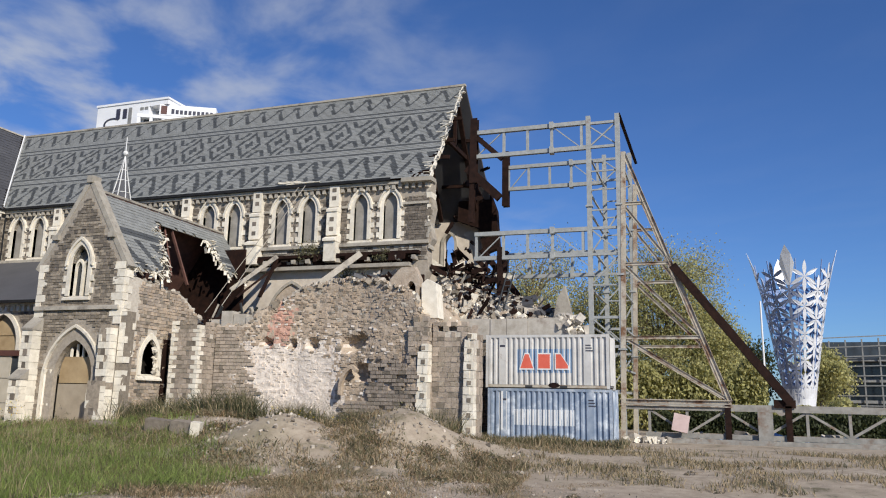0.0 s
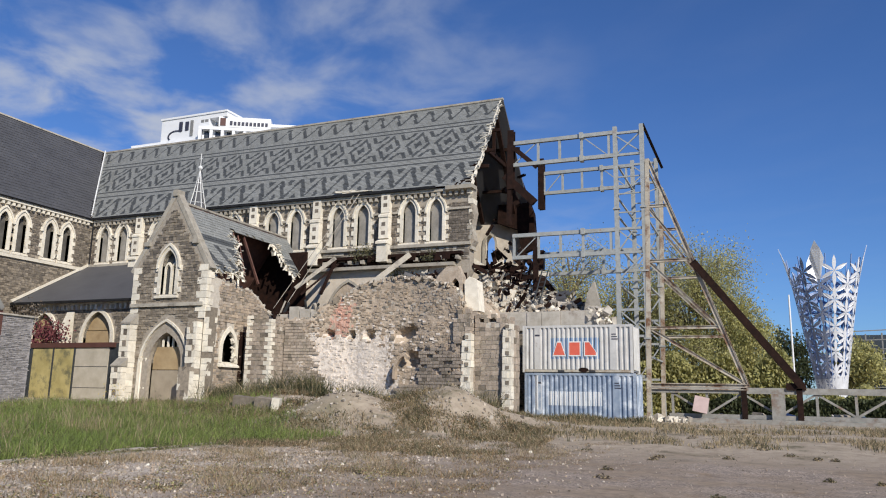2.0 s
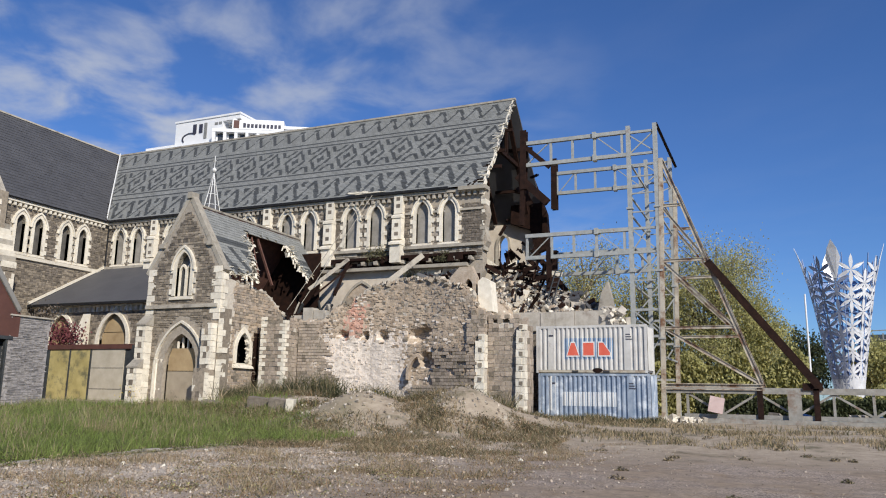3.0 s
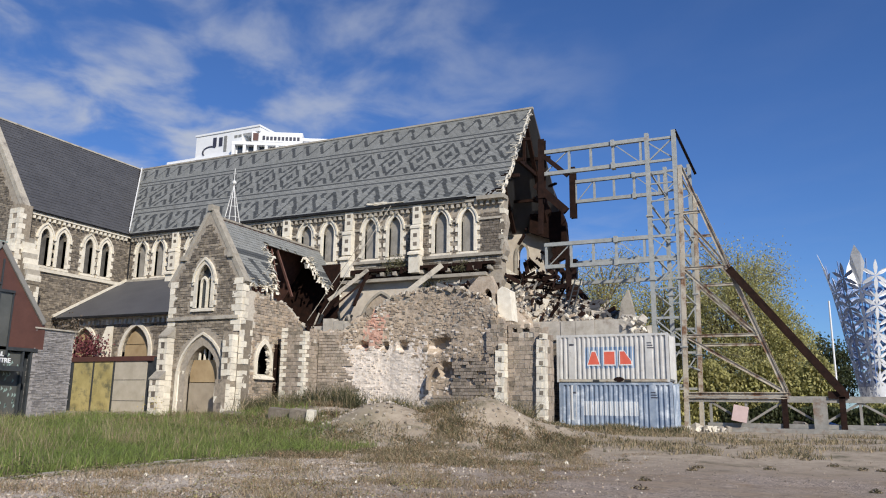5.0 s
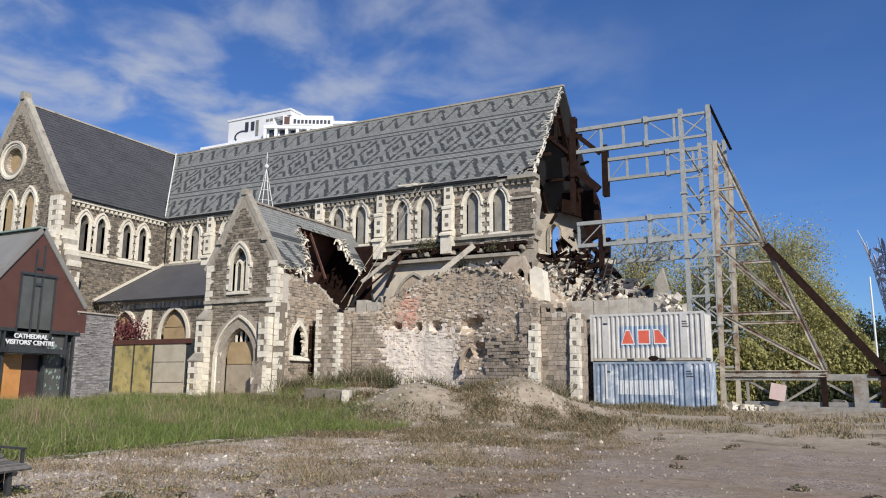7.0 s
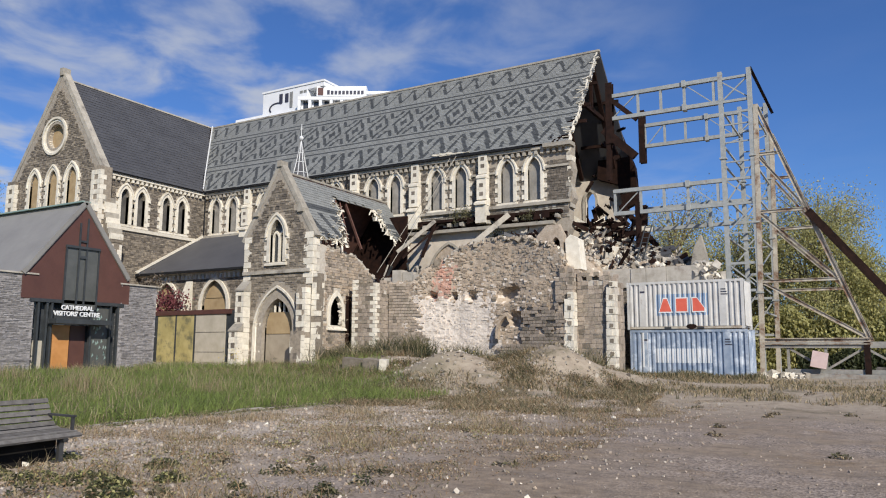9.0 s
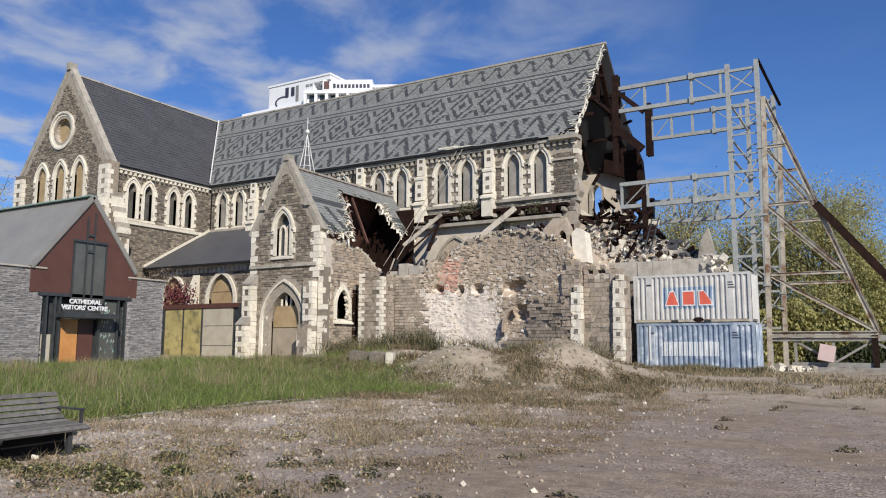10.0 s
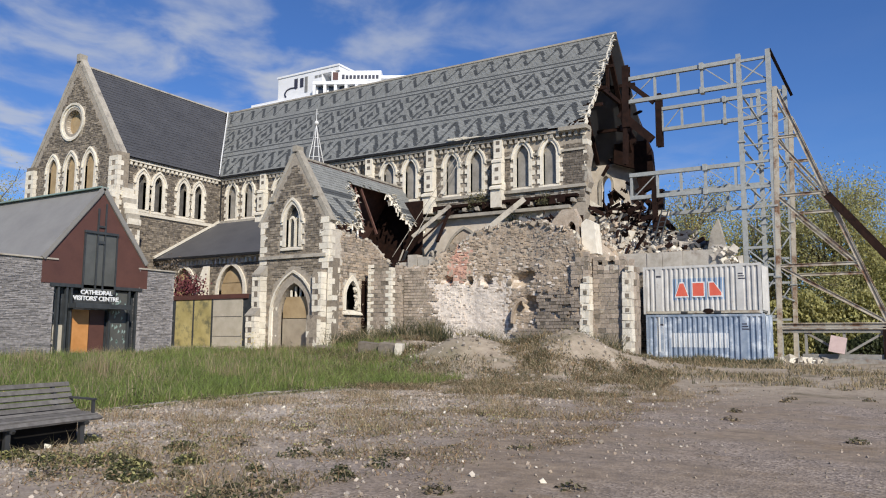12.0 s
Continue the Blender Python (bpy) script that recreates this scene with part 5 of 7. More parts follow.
# leftover block course, white jamb and narrow doorway on the ruin
for a, b, h in ((-26.7, -26.0, 6.35), (-25.95, -25.3, 6.7), (-25.25, -24.5, 6.6), (-24.45, -23.9, 6.45)):
    m = Mesh()
    m.box(a, b, 38.35 + rng.uniform(0, 0.2), 39.0, 5.6, h + rng.uniform(-0.1, 0.1))
    m.ob("block_course", M_CONC, ruin, "large squared block left on the wall head")
F_JAMB = Face("n", 39.6)
m = Mesh()
F_JAMB.prism(m, [(-15.2, 6.3), (-15.25, 8.0), (-14.95, 8.25), (-14.5, 8.0), (-14.35, 6.3)], -0.9, 0.0)
m.ob("white_jamb", M_CREAM, ruin, "smooth pale jamb of a lost doorway")
wall("doorway", Face("n", 39.7), [(-17.2, 6.0), (-17.0, 8.3), (-16.4, 8.9), (-15.7, 8.9), (-15.4, 8.3), (-15.4, 6.0)], [arch(-15.85, 0.25, 6.3, 8.2)], 0.5, M_RUBBLECORE, ruin)
m = Mesh()
m.box(-16.3, -15.4, 40.3, 40.4, 6, 8.6)
m.ob("door_shadow_board", M_WOOD_SHADE, ruin)

# platform of the lost west porch
platform = thing("platform_wall", "low concrete-capped stone platform under heaped rubble", "wall", (-12.5, 44.5, 0.4))
m = Mesh()
m.box(-16.5, -8.7, 44.6, 56, 0.4, 5.6)
m.ob("base", M_MORTAR, platform)
F_PLAT = Face("n", 44.6)
lay(F_PLAT, stones(F_PLAT, [(-16.4, 0.6), (-16.4, 5.5), (-8.7, 5.5), (-8.7, 0.6)], []), platform, [M_WARM, M_STONE])
x = -16.4
while x < -8.8:
    w = min(rng.uniform(0.9, 2.2), -8.7 - x)
    m = Mesh()
    m.box(x, x + w - 0.02, 44.35 + rng.uniform(0, 0.08), 45.4, 5.6, 6.7 + rng.uniform(-0.12, 0.1))
    m.ob("capping_slab", M_CONC, platform)
    x += w

# ---- rubble ----
def heap(name, n, place, sizes, mats, label):
    m = Mesh()
    for _ in range(n):
        c, s = place(), rng.uniform(*sizes) * (1.7 if rng.random() < 0.12 else 1)
        m.rock(c, s, rng.randrange(len(mats)))
    return m.ob(name, mats, label=label, category="rubble", kind="stuff")


def slope_sheet(name, x0, x1, y0, y1, hz, material, label, step=0.4):
    nx, ny = int((x1 - x0) / step), int((y1 - y0) / step)
    m = Mesh()
    v = []
    for j in range(ny + 1):
        for i in range(nx + 1):
            x, y = x0 + (x1 - x0) * i / nx, y0 + (y1 - y0) * j / ny
            v.append((x, y, hz(x, y) + 0.18 * noise.noise((x * 1.7, y * 1.7, 1)) + 0.1 * noise.noise((x * 5, y * 5, 1))))
    m.add(v, [(j * (nx + 1) + i, j * (nx + 1) + i + 1, (j + 1) * (nx + 1) + i + 1, (j + 1) * (nx + 1) + i) for j in range(ny) for i in range(nx)])
    return m.ob(name, material, label=label, category="rubble", kind="stuff")


def ruin_top(x, y):
    """Rubble that fills the lost aisle behind the torn wall."""
    base = interp(prof, x) - 0.35
    edge = interp(plan, x) + 0.4
    t = max(0, min(1, (y - edge) / (44.6 - edge)))
    dip = 0.5 * math.exp(-((x + 25.5) / 2.2) ** 2)
    return base + t * (0.9 + 0.4 * math.sin(x * 0.9)) - dip * t


slope_sheet("rubble_slope", -28.2, -14.6, 39.2, 44.9, ruin_top, M_RUBBLECORE, "slope of crushed stone and mortar filling the lost aisle")
heap("rubble_heap", 620, lambda: (lambda x, y: (x, y, ruin_top(x, y) + 0.1))(rng.uniform(-28, -14.8), rng.uniform(39.2, 44.8)), (0.12, 0.36), [M_RUBBLE, M_TAN, M_WARM, M_GREY, M_CREAM], "broken stones strewn over the lost aisle")
heap("rubble_heap", 240, lambda: (lambda x: (x, interp(plan, x) + rng.uniform(0.1, 0.7), interp(prof, x) + rng.uniform(-0.1, 0.12)))(rng.uniform(-25, -14.9)), (0.1, 0.28), [M_RUBBLE, M_WARM, M_TAN, M_RUBBLE], "loose stones along the torn wall head")


def west_top(x, y):
    t = ss(44.6, 47.5, y)
    z = 6.5 + t * (2.9 * math.exp(-((x + 16.6) / 2.4) ** 2) + 1.4 * math.exp(-((x + 12.5) / 2.2) ** 2))
    return z - 0.5 * ss(-10, -8.5, x)


slope_sheet("rubble_slope", -18.5, -8.8, 44.7, 54, west_top, M_RUBBLECORE, "mound of crushed masonry at the fallen west front")
heap("rubble_heap", 2300, lambda: (lambda x, y: (x, y, west_top(x, y) + 0.12))(rng.uniform(-17.6, -9), rng.uniform(44.7, 50)), (0.12, 0.42), [M_RUBBLE, M_CREAM, M_RUBBLE, M_GREY, M_SLATE_N, M_WARM, M_TAN], "tumbled blocks and slates at the fallen west front")
heap("rubble_heap", 60, lambda: (rng.uniform(-9.4, -8.2), rng.uniform(44.2, 46), rng.uniform(5.9, 6.9)), (0.2, 0.55), [M_CREAM, M_RUBBLE, M_CONC], "large pale blocks on the platform corner")
# leaning slabs and roof scraps
m = Mesh()
Face("n", 45.4).prism(m, [(-9.9, 6.2), (-9.55, 7.9), (-9.15, 8.6), (-8.6, 6.2)], -0.5, 0.0)
m.ob("gable_fragment", M_GREY, label="leaning pointed fragment of stone gable on the platform", category="stone fragment")
for a, b, c, wd in (((-13.2, 46.2, 7.5), (-11.2, 46.8, 7.9), 0.8, 0.12), ((-12.0, 45.8, 6.9), (-10.2, 46.6, 7.5), 0.9, 0.15), ((-12.9, 47.4, 8.0), (-11.2, 47.8, 8.3), 0.7, 0.1)):
    m = Mesh()
    m.bar(a, b, c, wd, up=(0, -0.5, 1))
    m.ob("roof_fragment", M_SLATE_N, label="dark slab of fallen slate roof on the rubble", category="roof fragment", group="fallen roof pieces")
def scraps(n, place, mats, label, seed, size=(0.3, 1.1)):
    """A tangle of thin boards, laths, slates and bent sheet."""
    r = random.Random(seed)
    m = Mesh()
    for _ in range(n):
        a = Vector(place(r))
        d = Vector((r.gauss(0, 1), r.gauss(0, 0.7), r.gauss(0.1, 0.5))).normalized() * r.uniform(*size)
        m.bar(a, a + d, r.uniform(0.02, 0.06), r.uniform(0.05, 0.3), r.randrange(len(mats)))
    m.ob("debris", mats, label=label, category="debris", kind="stuff")


DEBRIS = [M_WOOD_SHADE, M_SLATE_N, M_RUST, M_GREY, M_SLATE_N, M_WOOD_SHADE]
scraps(130, lambda r: (lambda x, y: (x, y, west_top(x, y) + r.uniform(0.05, 0.5)))(r.uniform(-15.5, -9.3), r.uniform(45.2, 47.8)), DEBRIS + [M_GREY, M_RUBBLE], "tangle of dark laths, slates and bent metal on the rubble", 61, (0.25, 0.8))
scraps(120, lambda r: (r.uniform(-17.2, -13.8), r.uniform(46.5, 48.5), r.uniform(8.2, 10.2)), [M_WOOD_SHADE, M_RUST, M_WOOD_SHADE, M_CREAM], "splintered dark roof timber at the torn west end", 62, (0.5, 1.6))
scraps(260, lambda r: (lambda x, y: (x, y, ruin_top(x, y) + r.uniform(0.0, 0.7)))(r.uniform(-28.6, -23.6), r.uniform(39.0, 43.8)), DEBRIS, "dark laths and slates heaped where the aisle roof fell", 63, (0.2, 0.8))
scraps(110, lambda r: (lambda x, y: (x, y, ruin_top(x, y) + r.uniform(0.0, 0.3)))(r.uniform(-23.6, -17.5), r.uniform(41.5, 44.2)), DEBRIS, "scattered slates and laths below the clerestory", 64, (0.2, 0.8))
for k in range(14):
    x, y = rng.uniform(-17, -10), rng.uniform(44.9, 47.2)
    a = Vector((x, y, west_top(x, y) + 0.15))
    b = a + Vector((rng.uniform(-1.4, 1.4), rng.uniform(-0.6, 0.6), rng.uniform(0.0, 1.1)))
    m = Mesh()
    m.bar(a, b, rng.uniform(0.08, 0.18), rng.uniform(0.08, 0.22))
    m.ob("broken_timber", rng.choice((M_WOOD_SHADE, M_RUST, M_GREY)), label="splintered dark timber lying on the rubble", category="timber", group="fallen timbers")
for k in range(20):
    x, y = rng.uniform(-28.2, -24.0), rng.uniform(39.3, 43.5)
    a = Vector((x, y, ruin_top(x, y) + 0.1))
    b = a + Vector((rng.uniform(-1.2, 1.2), rng.uniform(-0.5, 0.5), rng.uniform(0.1, 1.5)))
    m = Mesh()
    m.bar(a, b, rng.uniform(0.06, 0.16), rng.uniform(0.08, 0.2))
    m.ob("broken_timber", rng.choice((M_WOOD_SHADE, M_GREY, M_FRAME)), label="splintered aisle timber lying on the rubble", category="timber", group="fallen timbers")
for a, b, w, mt in (((-22.7, 42.0, 8.3), (-20.6, 43.6, 10.5), 0.42, M_GREY), ((-28.2, 42.2, 8.4), (-26.2, 43.8, 10.6), 0.3, M_GREY), ((-27.5, 41.8, 7.9), (-26.0, 43.9, 10.2), 0.14, M_WOOD_SHADE),
                    ((-26.4, 42.5, 8.0), (-26.2, 43.8, 10.4), 0.18, M_WOOD_SHADE)):
    m = Mesh()
    m.bar(a, b, w, w * 0.8)
    m.ob("leaning_beam", mt, label="fallen roof member leaning against the clerestory wall", category="beam", group="leaning beams")
for a, b in (((-28.6, 40.5, 6.9), (-25.3, 44.3, 15.0)), ((-27.9, 41.0, 7.3), (-24.9, 44.4, 15.1))):
    m = Mesh()
    m.tube(a, b, 0.02)
    m.ob("loose_conductor", M_GREY, label="thin bent pipe hanging from the eaves to the rubble", category="pipe", group="hanging pipes")
m = Mesh()
for k in range(14):
    m.bar((-26.4 + rng.uniform(-0.6, 0.9), 44.5, 15.25 + rng.uniform(0, 0.25)), (-25.3 + rng.uniform(-0.6, 1.6), 44.6, 15.3 + rng.uniform(0, 0.2)), 0.12, 0.03)
m.ob("splintered_batten", M_CREAM, cathedral, kind="stuff")

# ---- steel support frame ----
frame_tower = thing("steel_support_frame", "grey galvanised steel bracing tower with rust-streaked rakers against the west front", "support frame", (-5, 50, 0.45))


def member(name, a, b, w, material, h=None, up=(0, 1, 0), label=""):
    """A steel member: a rolled section with two flanges and a recessed web, or a plain bar where it is slight."""
    m = Mesh()
    a, b, h = Vector(a), Vector(b), h or w
    if material is M_RUSTY and abs(a.x - b.x) > 0.5:
        up = (0, 0, 1)
    if min(w, h) < 0.12:
        m.bar(a, b, w, h, up=up)
    else:
        d = (b - a).normalized()
        side = d.cross(Vector(up))
        side = (side if side.length > 1e-3 else Vector((1, 0, 0))).normalized()
        top = side.cross(d).normalized()
        t = 0.13 * h
        for s in (-1, 1):
            m.bar(a + top * s * (h - t) / 2, b + top * s * (h - t) / 2, w, t, up=up)
        m.bar(a, b, w * 0.3, h - 2 * t, up=up)
    return m.ob(name, material, frame_tower, label)


FY, BY = 47.0, 54.0
for y, top in ((FY, 18.75), (BY, 18.6)):
    for x in (-7.95, -6.3):
        o = member("post", (x, y, 0.4), (x, y, top), 0.26, M_STEEL)
        for z in (5.2, 9.3, 13.3):
            m = Mesh()
            m.box(x - 0.2, x + 0.2, y - 0.2, y + 0.2, z, z + 0.1)
            m.ob("flange", M_STEEL, o)
    for z in (18.3, 16.85, 12.05, 10.55, 7.0, 5.4, 3.0):
        member("cross_bar", (-7.95, y, z), (-6.3, y, z), 0.15, M_STEEL)
    member("diagonal", (-7.95, y + 0.05, 18.2), (-6.3, y + 0.05, 16.9), 0.07, M_STEEL)
    for z0, z1 in ((16.85, 18.3), (12.05, 10.6), (10.55, 12.9), (8.8, 10.5), (7.0, 5.5), (3.0, 5.4)):
        member("diagonal", (-7.95, y, z0), (-6.3, y, z1), 0.08, M_STEEL)
    for z in (15.4, 14.3, 13.1, 8.8):
        member("rung", (-7.95, y, z), (-6.3, y, z), 0.08, M_STEEL)
for x in (-7.95, -6.3):
    for z in (16.4, 14.2, 13.0, 11.0, 8.6, 6.5, 4.2):
        member("side_rail", (x, FY, z), (x, BY, z), 0.1, M_STEEL)
    for z0, z1 in ((14.2, 16.4), (6.5, 8.6)):
        member("side_brace", (x, FY, z0), (x, BY, z1), 0.06, M_STEEL)
member("top_strut", (-6.2, FY, 18.7), (-5.9, BY, 17.9), 0.18, M_RUST)
# twin-chord girders that reach to the west gable
for y, x0, zs in ((FY, -14.95, (18.38, 16.86)), (53.7, -14.5, (18.15, 16.62)), (FY, -14.75, (12.03, 10.57)), (53.7, -14.6, (12.0, 10.5))):
    for z in zs:
        o = member("girder_chord", (x0, y, z), (-7.95, y, z), 0.24, M_STEEL, 0.24, label="twin-chord steel girder")
    for x in (x0 + 0.1, -13.0, -11.55, -10.1, -8.35):
        member("girder_post", (x, y, zs[1]), (x, y, zs[0]), 0.15, M_STEEL)
    for x in (-10.1,):
        for z in zs:
            m = Mesh()
            m.box(x - 0.12, x + 0.12, y - 0.22, y + 0.22, z - 0.2, z + 0.2)
            m.ob("splice_plate", M_STEEL, o)
    member("girder_brace", (-10.1, y, zs[0]), (-8.35, y, zs[1]), 0.06, M_STEEL)
    member("girder_brace", (x0 + 0.2, y, zs[1]), (-13.0, y, zs[0]), 0.06, M_STEEL)
# rusted columns and knee braces at the gable
member("rusted_column", (-14.9, FY, 15.2), (-14.85, FY, 19.3), 0.42, M_RUST, label="dark rusted column")
member("rusted_column", (-14.6, 53.7, 15.4), (-14.6, 53.7, 19.3), 0.45, M_RUST)
member("rusted_column", (-15.0, FY, 12.8), (-14.95, FY, 15.2), 0.3, M_RUST)
member("rusted_column", (-14.75, 53.7, 6.5), (-14.6, 53.7, 12.3), 0.4, M_RUST)
member("rusted_column", (-13.2, FY, 7.6), (-13.2, FY, 11.2), 0.3, M_RUST)
member("knee_brace", (-15.3, FY, 16.2), (-13.25, FY, 14.2), 0.5, M_RUST, 0.3, (0, 1, 0))
member("knee_brace", (-14.7, FY, 18.1), (-13.1, FY, 16.6), 0.3, M_RUST, 0.2, (0, 1, 0))
member("knee_brace", (-14.9, FY + 2, 11.5), (-12.6, FY + 2, 8.6), 0.35, M_RUST)
member("knee_brace", (-16.5, FY + 1, 9.6), (-12.4, FY, 7.6), 0.4, M_RUST)
for k in range(14):
    x = -15.7 + rng.uniform(-0.7, 0.7)
    z = rng.uniform(9.5, 17.0)
    member("hanging_wreck", (x, FY + rng.uniform(0, 2.5), z), (x + rng.uniform(-0.6, 0.9), FY + rng.uniform(0, 2.5), z + rng.uniform(-1.4, 0.3)), rng.uniform(0.12, 0.4), M_RUST)
# rakers
for y in (FY, BY):
    member("raker_post", (-6.35, y - 0.02, 0.4), (-6.0, y - 0.02, 16.4), 0.26, M_RUSTY)
    member("raker", (-5.95, y, 16.3), (-0.95, y, 2.55), 0.22, M_RUSTY, label="raking steel shore streaked with rust")
    for z, x1 in ((13.36, -4.9), (9.92, -3.6), (5.87, -2.2)):
        member("raker_rail", (-6.1, y, z), (x1, y, z), 0.18, M_RUSTY)
        m0 = {13.36: 9.92, 9.92: 5.87, 5.87: 2.6}[z]
        x2 = {13.36: -3.6, 9.92: -2.2, 5.87: -1.0}[z]
        member("raker_diagonal", (-6.05, y, z - 0.1), (x2 - 0.1, y, m0 + 0.1), 0.17, M_RUSTY)
    member("base_beam", (-6.5, y, 2.45), (-0.9, y, 2.45), 0.32, M_RUSTY, 0.36)
member("long_strut", (-3.55, FY - 0.1, 9.75), (1.85, FY - 0.1, 2.6), 0.42, M_RUST, 0.36, (0, 1, 0), "long dark rusted diagonal strut")
member("strut_shoe", (1.1, FY, 2.5), (2.1, FY, 2.5), 0.4, M_RUST, 0.3)
for x in (-1.1, 1.75):
    member("ground_post", (x, FY, 0.4), (x, FY, 2.4), 0.3, M_RUST)
# long ground truss
m = Mesh()
m.bar((-6.3, FY + 0.1, 2.25), (16.0, FY + 0.1, 2.25), 0.3, 0.34)
m.ob("truss_chord", M_TRUSS, frame_tower)
m = Mesh()
m.bar((-5.2, FY + 0.1, 0.8), (16.0, FY + 0.1, 0.8), 0.3, 0.24)
m.ob("truss_chord", M_TRUSS, frame_tower)
m = Mesh()
m.bar((-5.0, FY - 0.5, 0.55), (6.0, FY - 0.5, 0.55), 0.3, 0.25)
m.ob("ground_beam", M_TRUSS, frame_tower)
for k in range(11):
    x = -5.0 + 1.9 * k
    member("truss_post", (x, FY + 0.1, 0.9), (x, FY + 0.1, 2.1), 0.14, M_TRUSS)
    member("truss_diagonal", (x, FY + 0.1, 0.9 if k % 2 else 2.1), (x + 1.9, FY + 0.1, 2.1 if k % 2 else 0.9), 0.12, M_TRUSS)
m = Mesh()
m.box(0.3, 1.0, FY - 0.3, FY + 0.4, 0.4, 2.1)
m.ob("gusset_plate", M_TRUSS, frame_tower)

# ladder on the rubble
ladder = thing("ladder", "dark metal ladder leaning on the rubble mound", "ladder", (-12.7, 46, 7.2))
for dx in (0, 0.4):
    m = Mesh()
    m.bar((-13.1 + dx, 45.6, 7.0), (-12.6 + dx, 46.4, 9.6), 0.06)
    m.ob("rail", M_FRAME, ladder)
for k in range(8):
    t = (k + 0.5) / 8
    m = Mesh()
    m.bar((-13.1 + 0.5 * t, 45.6 + 0.8 * t, 7.0 + 2.6 * t), (-12.7 + 0.5 * t, 45.6 + 0.8 * t, 7.0 + 2.6 * t), 0.04)
    m.ob("rung", M_FRAME, ladder)

# ---- containers ----
def container(x0, y0, z0, paint, label, upper):
    c = thing("shipping_container", label, "container", (x0 + 3.03, y0 + 1.22, z0), "stacked containers")
    L, D, H = 6.06, 2.44, 2.58
    m = Mesh()
    m.box(x0 + 0.06, x0 + L - 0.06, y0 + 0.06, y0 + D - 0.06, z0 + 0.1, z0 + H - 0.05)
    m.ob("box", paint, c)
    for nm, yy in (("side_panel", y0), ("side_panel", y0 + D)):
        sg = -1 if yy == y0 else 1
        n = 22
        prof_x, u = [], x0 + 0.16
        step = (L - 0.32) / n
        for k in range(n):
            smooth_panel = k in (2, 18)
            prof_x += [(u, 0.0), (u + step * 0.34, 0.0)] + ([(u + step * 0.5, 0.0), (u + step * 0.84, 0.0)] if smooth_panel else [(u + step * 0.5, 0.075), (u + step * 0.84, 0.075)])
            u += step
        v = [(px, yy + sg * (0.03 - d), z) for z in (z0 + 0.16, z0 + H - 0.12) for px, d in prof_x]
        q = len(prof_x)
        m = Mesh()
        m.add(v, [(i, i + 1, q + i + 1, q + i) for i in range(q - 1)])
        m.ob(nm, paint, c)
    m = Mesh()
    n, v, u = 9, [], y0 + 0.14
    prof_y = []
    for k in range(n):
        s = (D - 0.28) / n
        prof_y += [(u, 0.0), (u + s * 0.34, 0.0), (u + s * 0.5, 0.04), (u + s * 0.84, 0.04)]
        u += s
    v = [(x0 + L + 0.02 - d, yy, z) for z in (z0 + 0.16, z0 + H - 0.12) for yy, d in prof_y]
    q = len(prof_y)
    m.add(v, [(i, i + 1, q + i + 1, q + i) for i in range(q - 1)])
    m.ob("end_panel", paint, c)
    for px in (x0, x0 + L - 0.14):
        for py in (y0 - 0.03, y0 + D - 0.11):
            m = Mesh()
            m.box(px, px + 0.14, py, py + 0.14, z0, z0 + H)
            m.ob("corner_post", paint if upper else M_BOX_B, c)
    for z in (z0 + 0.02, z0 + H - 0.14):
        for py in (y0 - 0.035, y0 + D - 0.085):
            m = Mesh()
            m.box(x0 + 0.12, x0 + L - 0.12, py, py + 0.12, z, z + 0.13)
            m.ob("rail", paint if z > z0 + 1 else M_RUSTY, c)
    for px in (x0 + 2.0, x0 + 3.7):
        m = Mesh()
        m.box(px, px + 0.36, y0 - 0.04, y0 + 0.2, z0 + 0.02, z0 + 0.13)
        m.ob("fork_pocket", M_IRON, c)
    m = Mesh()
    for k in range(3):
        m.box(x0 + 4.95, x0 + 5.2 + 0.05 * k, y0 - 0.036, y0 - 0.031, z0 + 2.02 - 0.13 * k, z0 + 2.08 - 0.13 * k)
    m.ob("marking_bar", M_INK, c)
    m = Mesh()
    m.box(x0 + 0.72, x0 + 0.98, y0 - 0.036, y0 - 0.031, z0 + 1.98, z0 + 2.08)
    m.ob("marking_bar", M_INK, c)
    return c


CX, CY = -12.42, 41.5
lowc = container(CX + 0.1, CY + 0.05, 0.42, M_BOX_B, "faded blue corrugated shipping container under a second one", False)
upc = container(CX, CY, 3.02, M_BOX_W, "grey-white corrugated shipping container with a red and blue mark", True)


def panel_marks(parent, x0, x1, z0, z1, y, material, name):
    """Paint that follows the corrugated side: a thin skin on the ridges, one strip each."""
    n, step = 22, (6.06 - 0.32) / 22
    base = CX + (0.1 if parent is lowc else 0) + 0.16
    for k in range(n):
        a, b = base + k * step, base + k * step + step * 0.34
        for lo, hi, d in ((a, b, 0.0), (b + step * 0.16, b + step * 0.5, 0.075)):
            lo2, hi2 = max(lo, x0), min(hi, x1)
            if hi2 > lo2:
                m = Mesh()
                m.box(lo2, hi2, y - 0.040 + d, y - 0.024 + d, z0, z1)
                m.ob(name, material, parent)


panel_marks(upc, -10.85, -8.15, 3.75, 4.9, CY, M_BLUE_MARK, "blue_field")
F_C = Face("n", CY)
